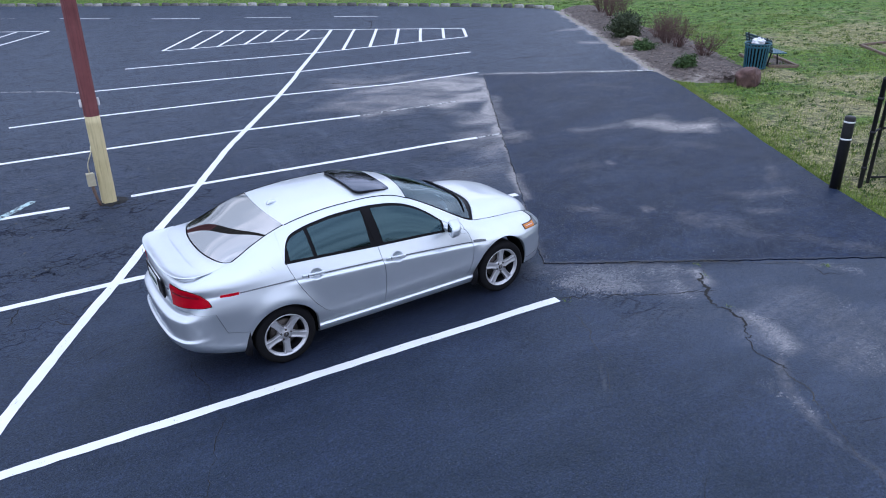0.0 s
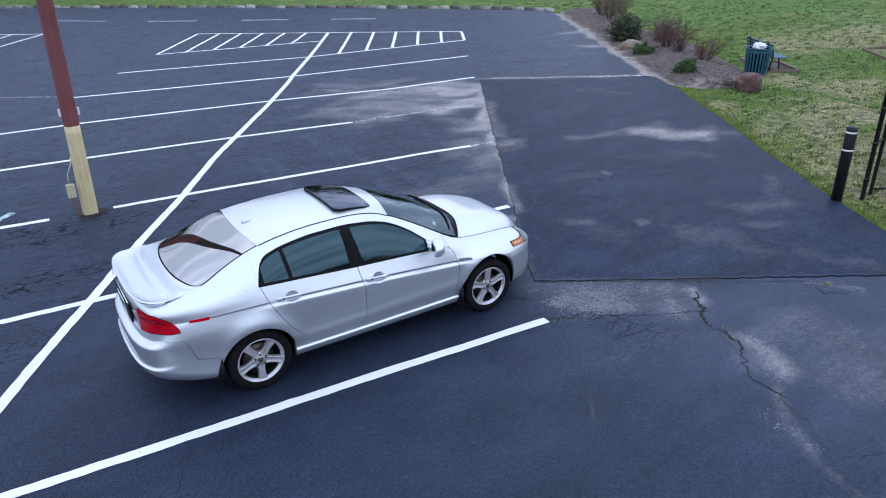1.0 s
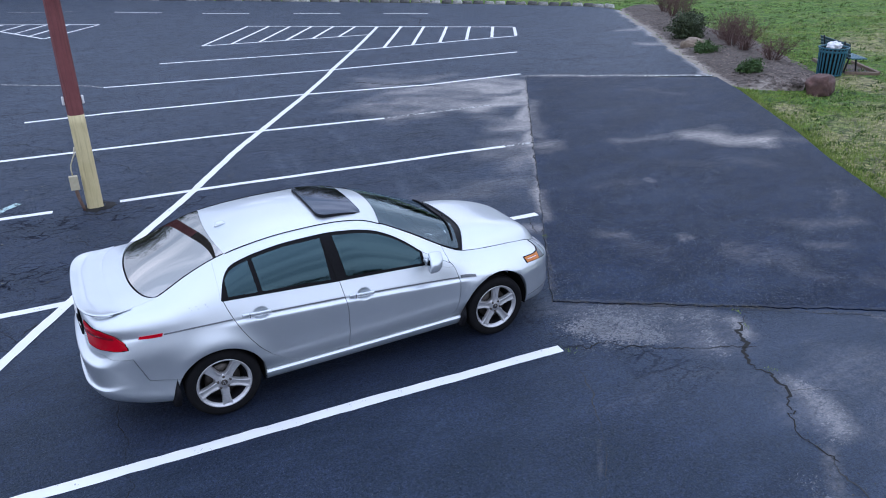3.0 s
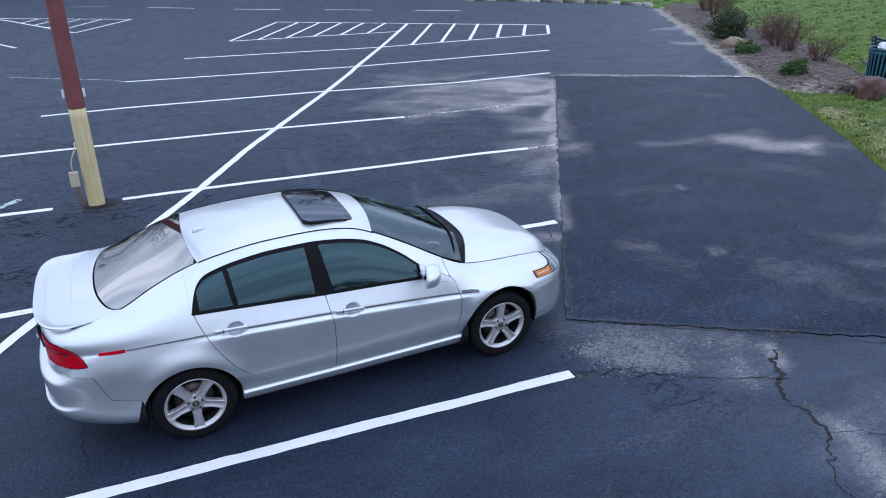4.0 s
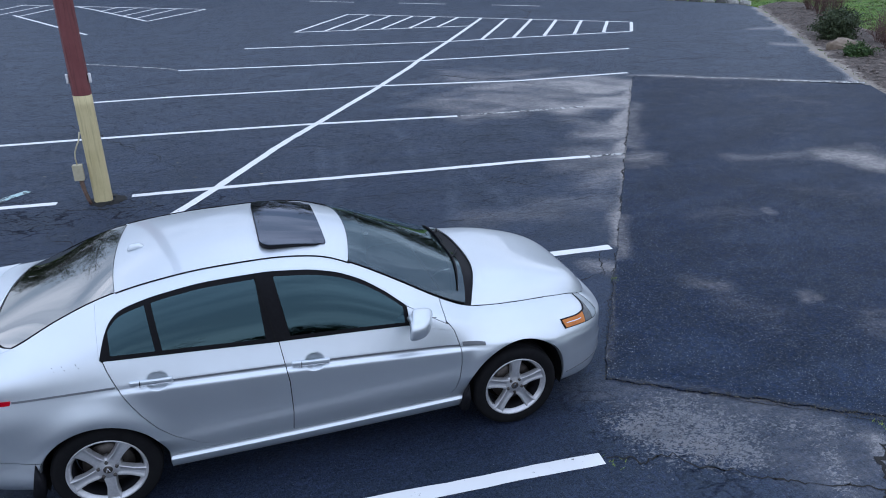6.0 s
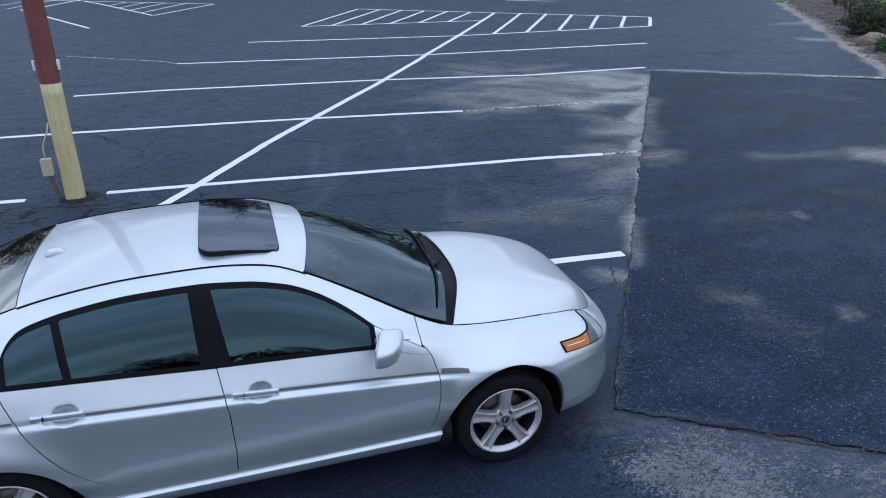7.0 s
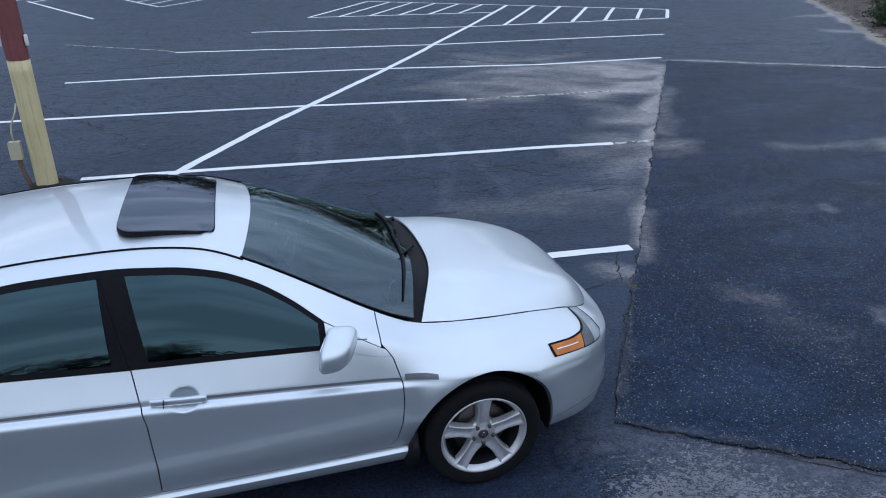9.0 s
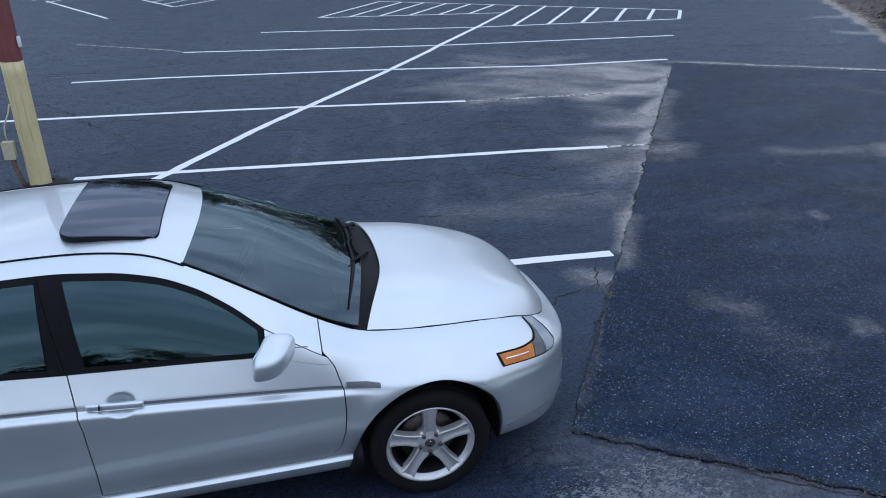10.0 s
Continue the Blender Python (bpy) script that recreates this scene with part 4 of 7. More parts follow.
for k in range(26):
    x0, y0 = crng.uniform(-5.2, -1.2), crng.choice([crng.uniform(1.2, 3.2), crng.uniform(3.6, 6.2)])
    pts, a0 = [(x0, y0)], crng.uniform(0, 6.28)
    for _ in range(crng.randint(3, 6)):
        a0 += crng.randn() * 0.6
        pts.append((pts[-1][0] + 0.28 * math.cos(a0), pts[-1][1] + 0.2 * math.sin(a0)))
    crack(pts, 0.011 + 0.008 * crng.rand(), 300 + k)
# short wrinkles in the sealed stalls beyond the car
for k in range(34):
    x0, y0 = crng.uniform(-0.8, 4.6), crng.uniform(2.9, 6.6)
    pts, a0 = [(x0, y0)], crng.choice([0.1, 3.1, -0.8]) + crng.randn() * 0.35
    for _ in range(crng.randint(2, 5)):
        a0 += crng.randn() * 0.5
        pts.append((pts[-1][0] + 0.2 * math.cos(a0), pts[-1][1] + 0.14 * math.sin(a0)))
    crack(pts, 0.010 + 0.008 * crng.rand(), 360 + k)
# open joint along the overlay's edge
crack([(2.26, -0.66), (2.9, 0.34), (3.65, 1.5), (4.75, 3.2), (5.9, 5.0), (7.3, 7.2), (9.1, 10.0)], 0.03, 160, z=0.0035, drift=0.004)
crack([(2.24, -0.66), (2.85, -1.02), (4.06, -1.83), (5.0, -2.5), (6.0, -3.25), (6.9, -3.9)], 0.009, 161, z=0.0035, drift=0.003)


def grit():
    """Loose stones and crumbs along the joints."""
    rng = np.random.RandomState(5)
    vs, fs = [], []
    runs = [(2.31, -0.64, 3.33, 0.98, 0.022, 650), (2.32, -0.62, 4.22, -1.88, 0.022, 1500), (4.2, -1.9, 5.2, -2.6, 0.02, 260),
            (3.3, 1.0, 9.1, 10.0, 0.05, 420), (3.1, -2.8, 2.3, -4.4, 0.12, 160), (4.0, -1.8, 6.6, -3.7, 0.04, 120)]
    for (x0, y0, x1, y1, w, n) in runs:
        for _ in range(n):
            k = rng.rand()
            x, y = x0 + k * (x1 - x0) + rng.randn() * w, y0 + k * (y1 - y0) + rng.randn() * w
            s = 0.0025 + 0.0065 * rng.rand() ** 2.5
            a = rng.rand() * 6.28
            b = len(vs)
            base = 0.001 if rng.rand() < 0.5 else 0.012
            for q in range(3):
                vs.append((x + s * math.cos(a + q * 2.1), y + s * math.sin(a + q * 2.1), base))
            vs.append((x, y, base + s * 0.9))
            fs += [(b, b + 1, b + 3), (b + 1, b + 2, b + 3), (b + 2, b, b + 3)]
    for _ in range(46):  # pale leaf and paper flecks near the pole
        x, y = rng.uniform(-4.5, 1.5), rng.uniform(2.6, 8.0)
        s, a, b = 0.012 + 0.022 * rng.rand(), rng.rand() * 6.28, len(vs)
        for q in range(4):
            vs.append((x + s * (1 if q % 2 else 0.5) * math.cos(a + q * 1.57), y + s * (1 if q % 2 else 0.5) * math.sin(a + q * 1.57), 0.004 + 0.006 * rng.rand()))
        fs += [(b, b + 1, b + 2), (b, b + 2, b + 3)]
    tagged(link_mesh("joint_grit", vs, fs, M_GRIT, smooth=False), "loose grit crumbs along the asphalt joints", "grit", kind="stuff")


grit()


def kerb():
    """Row of rough stones along the far side of the lot."""
    rng = np.random.RandomState(3)
    base = thing("kerb", pose(0, 0, 0), "weathered row of pale broken kerb stones along the lot", "kerb", kind="structure")
    shapes = []
    for s in range(5):
        bm = bmesh.new()
        box(bm, (0.52, 0.2, 0.2), bevel=0.03, taper=0.86, seg=1)
        for v in bm.verts:
            v.co += Vector(rng.randn(3)) * 0.013
        me = bpy.data.meshes.new("stone")
        bm.to_mesh(me)
        bm.free()
        me.materials.append(M_KERB)
        shapes.append(me)
    line = [(-24, 60.5), (-12, 51), (-1.0, 42.3), (6.8, 36.1), (14.1, 29.9), (18.6, 25.7), (21.2, 22.8), (21.75, 21.6)]
    p = np.array(line)
    d = np.concatenate([[0], np.cumsum(np.hypot(*np.diff(p, axis=0).T))])
    for t in np.arange(0.3, d[-1], 0.56):
        x, y = np.interp(t, d, p[:, 0]), np.interp(t, d, p[:, 1])
        x2, y2 = np.interp(t + 0.1, d, p[:, 0]), np.interp(t + 0.1, d, p[:, 1])
        ob = new("stone", shapes[rng.randint(5)])
        ob.parent = base
        ob.matrix_local = pose(x + 0.1 + rng.randn() * 0.03, y + 0.1, 0.04 + rng.randn() * 0.015, rng.randn() * 3, rng.randn() * 3, math.degrees(math.atan2(y2 - y, x2 - x)) + rng.randn() * 4)


kerb()
# ---- silver saloon car: x forward, y to its left, origin on the ground between the wheels ----
WHEEL_X, WHEEL_R, WHEEL_Y = 1.37, 0.322, 0.79
FA_X, FA_Z, FA_R = 1.383, 0.335, 0.390  # front wheel arch
# plan outline from the tail's middle round to the nose's middle, then rows up the flank: inset from the outline and height
OUT_X = [-2.43, -2.42, -2.385, -2.29, -2.10, -1.80, -1.50, -1.265, -1.0, -0.6, -0.25, 0.1, 0.3, 0.6, 0.85, 1.1, 1.37, 1.7, 1.95, 2.12, 2.25, 2.325, 2.35]
OUT_Y = [0.0, 0.30, 0.55, 0.735, 0.835, 0.885, 0.90, 0.907, 0.91, 0.912, 0.912, 0.91, 0.908, 0.905, 0.902, 0.898, 0.893, 0.865, 0.795, 0.69, 0.52, 0.28, 0.0]
R4 = [(0.135, 1.062), (0.135, 1.062), (0.135, 1.065), (0.14, 1.075), (0.165, 1.105), (0.228, 1.14), (0.29, 1.268), (0.322, 1.352), (0.352, 1.404), (0.38, 1.44), (0.385, 1.446), (0.375, 1.414),
      (0.336, 1.338), (0.264, 1.187), (0.224, 1.042), (0.228, 0.92), (0.233, 0.893), (0.255, 0.860), (0.244, 0.831), (0.226, 0.796), (0.17, 0.745), (0.115, 0.675), (0.105, 0.655)]
R3 = [(0.105, 1.05), (0.105, 1.05), (0.105, 1.052), (0.105, 1.06), (0.12, 1.092), (0.165, 1.118), (0.215, 1.21), (0.238, 1.285), (0.255, 1.342), (0.275, 1.38), (0.28, 1.388), (0.275, 1.352), (0.25, 1.275), (0.19, 1.112), (0.16, 0.985), (0.15, 0.893), (0.15, 0.866), (0.16, 0.826), (0.15, 0.79), (0.13, 0.748), (0.09, 0.7), (0.07, 0.652), (0.065, 0.642)]
R2 = [(0.09, 1.022), (0.09, 1.022), (0.09, 1.024), (0.075, 1.03), (0.075, 1.055), (0.1, 1.08), (0.13, 1.135), (0.15, 1.185), (0.16, 1.205), (0.165, 1.205), (0.165, 1.195), (0.165, 1.17), (0.155, 1.13), (0.12, 1.04), (0.085, 0.955), (0.085, 0.845), (0.085, 0.815), (0.09, 0.775), (0.08, 0.735), (0.05, 0.686), (0.04, 0.65), (0.03, 0.63), (0.03, 0.622)]
R1 = [(0.082, 0.98), (0.082, 0.98), (0.082, 0.98), (0.055, 0.985), (0.038, 1.0), (0.046, 1.018), (0.061, 1.035), (0.074, 1.055), (0.082, 1.042), (0.087, 1.015), (0.087, 0.995), (0.087, 0.975), (0.084, 0.962), (0.075, 0.942), (0.059, 0.9), (0.045, 0.79), (0.04, 0.762), (0.042, 0.722), (0.04, 0.69), (0.026, 0.658), (0.016, 0.628), (0.012, 0.61), (0.012, 0.602)]
ZM = [0.93, 0.93, 0.93, 0.934, 0.918, 0.914, 0.91, 0.906, 0.896, 0.875, 0.855, 0.829, 0.813, 0.787, 0.765, 0.738, 0.708, 0.66, 0.63, 0.61, 0.595, 0.58, 0.575]
TAIL_LOW = [(0.21, 0.285), (0.13, 0.302), (0.07, 0.332), (0.026, 0.38), (0.004, 0.430), (0.0, 0.450), (0.025, 0.472), (0.008, 0.672), (0.080, 0.722), (0.088, 0.785)]
SIDE_LOW = [(0.10, 0.205), (0.05, 0.228), (0.026, 0.300), (0.042, 0.322), (0.040, 0.35), (0.014, 0.45), (0.001, 0.56), (-0.006, 0.64), (-0.012, -0.044), (0.021, -0.012)]
END_LOW = [(0.12, 0.212), (0.06, 0.232), (0.026, 0.275), (0.013, 0.33), (0.008, 0.39), (0.003, 0.47)]  # flank beyond the wheels
NOSE_LOW = [(0.10, 0.19), (0.03, 0.215), (0.012, 0.27), (0.002, 0.34), (0.0, 0.40), (0.002, 0.45), (0.006, 0.49), (0.009, 0.52), (0.010, -0.03), (0.011, -0.008)]


def flank_table():
    ln = np.concatenate([[0], np.cumsum(np.hypot(np.diff(OUT_X), np.diff(OUT_Y)))])
    L = np.linspace(0, ln[-1], 900)
    X, Y = blur(spline(ln, OUT_X, L), 7), blur(spline(ln, OUT_Y, L), 7, odd=True)
    tx, ty = np.gradient(X, L), np.gradient(Y, L)
    q = np.hypot(tx, ty)
    nx, ny = -ty / q, tx / q  # outward
    tail = np.clip((-2.0 - np.array(OUT_X)) / 0.3, 0, 1)
    nose = np.clip((np.array(OUT_X) - 1.7) / 0.4, 0, 1)
    tail_low = np.clip((-1.72 - np.array(OUT_X)) / 0.6, 0, 1)  # the bumper's ledge runs out along the side
    tail, nose = tail * tail * (3 - 2 * tail), nose * nose * (3 - 2 * nose)
    soft_end = np.clip((np.array(OUT_X) - 0.9) / 0.15, 0, 1) * (1 - nose)  # the moulding's step fades out ahead of the door
    rows = []
    for k in range(10):
        d, z = [], []
        for i in range(len(OUT_X)):
            parts_ = []
            for lo in (TAIL_LOW, SIDE_LOW, NOSE_LOW):
                dd, zz = lo[k]
                if lo is SIDE_LOW and k < len(END_LOW):
                    past = min(1.0, max(0.0, (abs(OUT_X[i]) - 1.45) / 0.2))
                    dd, zz = dd + (END_LOW[k][0] - dd) * past, zz + (END_LOW[k][1] - zz) * past
                parts_.append((dd, zz if zz > 0.1 else ZM[i] + zz))
            tl = tail_low[i] if k < 7 else tail[i]
            wt = (tl, 1 - tl - nose[i], nose[i])
            dd, zz = (sum(a * b[j] for a, b in zip(wt, parts_)) for j in (0, 1))
            if 5 <= k <= 9:  # over the rear wheel the flank leans outwards below the moulding
                lean = np.clip((-1.0 - OUT_X[i]) / 0.3, 0, 1) * (1 - (tail_low[i] if k < 7 else tail[i]))
                td, tz = {5: (0.0, 0.50), 6: (-0.012, 0.62), 7: (-0.017, 0.745), 8: (0.006, ZM[i] - 0.06), 9: (0.019, ZM[i] - 0.012)}[k]
                dd, zz = dd + (td - dd) * lean, zz + (tz - zz) * lean
            if k in (6, 7):
                zz = min(zz, ZM[i] - (0.14 if k == 6 else 0.07))
            if k in (8, 9):
                dd += soft_end[i] * ((-0.003, 0.004)[k - 8] - dd)
            d.append(dd)
            z.append(zz)
        rows.append((d, z))
    d0 = (0.025 - 0.017 * soft_end) * (1 - tail - nose) + 0.085 * tail + 0.012 * nose
    rows.append((list(d0), list(np.array(ZM) + 0.012 * (1 - tail))))
    for r in (R1, R2, R3, R4):
        rows.append(([a for a, b in r], [b for a, b in r]))
    V = np.arange(len(rows), dtype=float)
    D = np.stack([pchip(ln, d, L) for d, z in rows], 1)
    Z = np.stack([pchip(ln, z, L) for d, z in rows], 1)
    Z = np.maximum.accumulate(Z + np.arange(Z.shape[1]) * 1e-5, axis=1)
    vv = np.linspace(0, V[-1], 400)
    DD, ZZ = np.empty((len(L), len(vv))), np.empty((len(L), len(vv)))
    for i in range(len(L)):
        DD[i], ZZ[i] = pchip(V, D[i], vv), pchip(V, Z[i], vv)
        up = vv >= 10
        t = np.concatenate([[0], np.cumsum(np.hypot(np.diff(D[i, 10:]), np.diff(Z[i, 10:])))])
        tv = np.interp(vv[up], V[10:], t)
        DD[i, up], ZZ[i, up] = spline(t, D[i, 10:], tv), np.maximum.accumulate(spline(t, Z[i, 10:], tv))
    # even out the curvature, but keep the step under the moulding crisp
    DD, ZZ = blur(DD, 10), blur(ZZ, 10)
    keep = np.exp(-(((vv - 9.2) / 1.1) ** 4)) * np.clip((1.25 - X) / 0.3, 0, 1)[:, None]
    keep = np.maximum(keep, np.exp(-(((vv - 2.4) / 1.2) ** 4))[None, :] * np.ones_like(keep))
    keep = np.maximum(keep, 0.85 * np.exp(-(((vv - 6.5) / 2.3) ** 6))[None, :] * np.clip((-1.9 - X) / 0.25, 0, 1)[:, None])  # creases of the rear bumper
    DD = DD * keep + blur(DD, 11, 1, True) * (1 - keep)
    ZZ = ZZ * keep + blur(ZZ, 11, 1, True) * (1 - keep)
    ZZ = np.maximum.accumulate(ZZ + np.arange(ZZ.shape[1]) * 1e-7, axis=1)
    # flared wheel arches
    for wx, wz, r0 in ((FA_X, FA_Z, 0.402), (-WHEEL_X, 0.315, 0.39)):
        r = np.hypot(X[:, None] - wx, ZZ - wz)
        inward = (X[:, None] < wx) == (wx > 0)  # towards the sill
        DD -= (0.027 if wx > 0 else 0.028) * np.exp(-(((r - r0) / (0.09 if wx > 0 else 0.10)) ** 2)) * np.clip((X - 0.93) / 0.12, 0, 1)[:, None] ** (1 if wx > 0 else 0) * np.where(inward, np.clip((ZZ - 0.36) / 0.14, 0, 1), 0.3 + 0.7 * np.clip((ZZ - 0.42) / 0.25, 0, 1))
    # finger dishes behind the door handles
    for hx, hz in ((-0.045, 0.848), (-0.985, 0.91)):
        e = ((X[:, None] - hx) / 0.066) ** 2 + ((ZZ - hz + 0.004) / 0.05) ** 2
        DD += 0.036 * np.clip(1.0 - e, 0, 1)
    return L, X, Y, nx, ny, vv, DD, ZZ


FL, FX, FY, FNX, FNY, FV, FD, FZ = flank_table()
ROW_TOP = float(FV[-1])
FZ_FLAT = (FZ + 10.0 * np.arange(len(FL))[:, None]).ravel()


def at_x(x):
    """Place along the outline, from the tail's middle, where the flank passes x."""
    return np.interp(x, FX, FL)


def flank(L, v, out=0.0):
    """Points of the flank (left side) at outline place L and row v; out: metres proud of it."""
    L, v = np.broadcast_arrays(np.asarray(L, float), np.asarray(v, float))
    i = np.clip((L / FL[-1] * (len(FL) - 1)), 0, len(FL) - 1.001)
    j = np.clip(v / FV[-1] * (len(FV) - 1), 0, len(FV) - 1.001)
    a, b = i.astype(int), j.astype(int)
    s, t = i - a, j - b

    def weights(f):
        return (f * (f * (2 - f) - 1) / 2, (f * f * (3 * f - 5) + 2) / 2, f * (1 + f * (4 - 3 * f)) / 2, f * f * (f - 1) / 2)

    ws, wt = weights(s), weights(t)
    ia = [np.clip(a + k, 0, len(FL) - 1) for k in (-1, 0, 1, 2)]
    jb = [np.clip(b + k, 0, len(FV) - 1) for k in (-1, 0, 1, 2)]

    def both(T):
        return sum(ws[p] * wt[q] * T[ia[p], jb[q]] for p in range(4) for q in range(4))

    def one(T):
        return T[a] * (1 - s) + T[a + 1] * s

    d, z, nx, ny = both(FD) - out, both(FZ), one(FNX), one(FNY)
    return np.stack([one(FX) - nx * d, one(FY) - ny * d, z + out * 0.3], -1)


def row_at(L, z):
    """Row whose height is z at outline place L."""
    L, z = np.broadcast_arrays(np.asarray(L, float), np.asarray(z, float))
    f = np.clip(L / FL[-1] * (len(FL) - 1), 0, len(FL) - 1.001)
    i = f.astype(int)
    return row_near(i, z) * (1 - (f - i)) + row_near(i + 1, z) * (f - i)


def row_near(i, z):
    z = np.clip(z, FZ[i, 0], FZ[i, -1])
    k = np.clip(np.searchsorted(FZ_FLAT, z + 10.0 * i, side="right") - 1 - i * len(FV), 0, len(FV) - 2)
    a, b = FZ[i, k], FZ[i, k + 1]
    return FV[k] + (FV[k + 1] - FV[k]) * np.clip((z - a) / np.maximum(b - a, 1e-9), 0, 1)


TOP = 9.0  # any height above the flank


def flank_patch(nu, nv, x_lo, x_hi, z_lo, z_hi, out=0.0, us=None, as_L=False):
    """A panel of the flank between curves x_lo(z), x_hi(z) and z_lo(x), z_hi(x)."""
    us = np.linspace(0, 1, nu + 1) if us is None else us
    nu = len(us) - 1
    u, w = np.meshgrid(us, np.linspace(0, 1, nv + 1), indexing="ij")
    z = np.full(u.shape, 0.6)
    for _ in range(60):
        lo, hi = x_lo(z), x_hi(z)
        L = lo + (hi - lo) * u if as_L else at_x(lo + (hi - lo) * u)
        x = np.interp(L, FL, FX)
        zl, zh = np.maximum(z_lo(x), np.interp(L, FL, FZ[:, 0])), np.minimum(z_hi(x), np.interp(L, FL, FZ[:, -1]))
        vl, vh = row_at(L, zl), row_at(L, zh)
        v = vl + (vh - vl) * w
        a = flank(L, v)[..., 2]
        z = 0.8 * z + 0.2 * a
    vl = row_at(L, zl)
    vh = row_at(L, zh)
    v = vl + (vh - vl) * w
    p = flank(L, v, out).reshape(-1, 3)
    n = nv + 1
    return p, [(i * n + j, (i + 1) * n + j, (i + 1) * n + j + 1, i * n + j + 1) for i in range(nu) for j in range(nv)]


def around_arch(x0, x1, wx, r):
    """Fractions from x0 to x1 that crowd where a wheel arch is steep."""
    x = np.concatenate([np.linspace(x0, x1, 50), wx - r * np.cos(np.linspace(0.02, np.pi - 0.02, 70))])
    x = np.sort(x[(x >= x0) & (x <= x1)])
    keep = [x[0]]
    for v in x[1:-1]:  # no slivers
        if v - keep[-1] > 0.0045 and x[-1] - v > 0.0045:
            keep.append(v)
    x = np.array(keep + [x[-1]])
    return (x - x0) / (x1 - x0)


def mirrored(p, fs, right):
    """The right-hand twin of a left-hand piece."""
    p = np.array(p, float)
    if right:
        p = p * (1, -1, 1)
        return p, fs
    return p, [f[::-1] for f in fs]


def solidify(p, fs, depth):
    """Gives a sheet a turned-in edge, so that it has thickness."""
    me = bpy.data.meshes.new("tmp")
    me.from_pydata([tuple(q) for q in p], [], fs)
    me.update()
    bm = bmesh.new()
    bm.from_mesh(me)
    bpy.data.meshes.remove(me)
    bm.normal_update()
    rim = [e for e in bm.edges if e.is_boundary]
    out = bmesh.ops.extrude_edge_only(bm, edges=rim)
    new_vs = [g for g in out["geom"] if isinstance(g, bmesh.types.BMVert)]
    for v in new_vs:
        near = [e.other_vert(v) for e in v.link_edges if e.other_vert(v) not in new_vs]
        v.co -= (near[0].normal if near else v.normal) * depth
    return bm


def panel(name, p, fs, material, parent, label="", depth=0.012):
    bm = solidify(p, fs, depth)
    bm.normal_update()
    for e in bm.edges:
        if len(e.link_faces) == 2 and e.link_faces[0].normal.angle(e.link_faces[1].normal, 0) > 0.75:
            e.smooth = False
    me = bpy.data.meshes.new(name)
    bm.to_mesh(me)
    bm.free()
    me.polygons.foreach_set("use_smooth", [True] * len(me.polygons))
    me.materials.append(material)
    ob = new(name, me)
    ob.parent = parent
    if label:
        ob["label"] = label
    return ob


# upper skin: middle line heights, its edge is the flank's top row
MID_X = [-2.30, -2.2, -2.05, -1.93, -1.75, -1.5, -1.2, -0.9, -0.55, -0.2, 0.1, 0.33, 0.6, 0.85, 1.1, 1.25, 1.34, 1.5, 1.7, 1.9, 2.05, 2.17, 2.235, 2.245]
MID_Z = [1.064, 1.09, 1.118, 1.138, 1.203, 1.290, 1.385, 1.445, 1.478, 1.482, 1.462, 1.428, 1.347, 1.243, 1.117, 1.060, 1.052, 1.038, 1.000, 0.944, 0.873, 0.776, 0.690, 0.666]
MID_FINE = np.linspace(MID_X[0], MID_X[-1], 1600)
MID_SMOOTH = blur(spline(MID_X, MID_Z, MID_FINE), 9, odd=True)
_top = flank(FL, np.full(len(FL), ROW_TOP))
_mono = np.maximum.accumulate(_top[:, 0] + np.arange(len(FL)) * 1e-7)


def skin(x, s, out=0.0):
    """Points of the upper skin at x; s runs from 0 on the middle line to 1 at its (left) edge."""
    x, s = np.broadcast_arrays(np.asarray(x, float), np.asarray(s, float))
    ey, ez = np.interp(x, _mono, _top[:, 1]), np.interp(x, _mono, _top[:, 2])
    mz = np.interp(x, MID_FINE, MID_SMOOTH)
    a = np.abs(s)
    k = np.clip((x - 0.75) / 0.6, 0, 1)
    hump = 1 - a ** (2.4 + 3.6 * k * k * (3 - 2 * k))
    return np.stack([x, ey * s, ez + (np.maximum(mz, ez) - ez) * hump + out], -1)


def skin_patch(nu, nv, x_a, x_b, s0=-1.0, s1=1.0, out=0.0):
    """A panel of the upper skin between curves x_a(s) and x_b(s)."""
    def at(u, w):
        s = s0 + (s1 - s0) * w
        return skin(x_a(s) + (x_b(s) - x_a(s)) * u, s, out)
    return sheet(nu, nv, at)


def eased(p, axis, px, py, even=True):
    """Replaces one coordinate of a sheet by a smooth polynomial of the other two: pressed glass without ripples."""
    p = np.array(p, float)
    a, b = [q for q in (0, 1, 2) if q != axis]
    u = (p[:, a] - p[:, a].mean()) / np.ptp(p[:, a]) * 2
    v = (p[:, b] - (0 if even else p[:, b].mean())) / np.ptp(p[:, b]) * 2
    A = np.stack([u ** i * v ** (2 * j if even else j) for i in range(px + 1) for j in range(py + 1)], 1)
    p[:, axis] = A @ np.linalg.lstsq(A, p[:, axis], rcond=None)[0]
    return p


def const(c):
    return lambda t: np.full(np.shape(t), float(c))


def curve(xs, ys):
    return lambda t: np.interp(t, xs, ys)


GAP = 0.0028
DLO_TOP = lambda x: pchip([-1.285, -1.25, -1.21, -1.15, -1.05, -0.9, -0.6, -0.3, -0.05, 0.15, 0.31, 0.46, 0.605], [1.07, 1.177, 1.249, 1.298, 1.329, 1.357, 1.386, 1.392, 1.374, 1.334, 1.270, 1.180, 1.068], x)
DLO_LOW = curve([-1.285, -0.25, 0.605], [1.068, 0.998, 0.95])


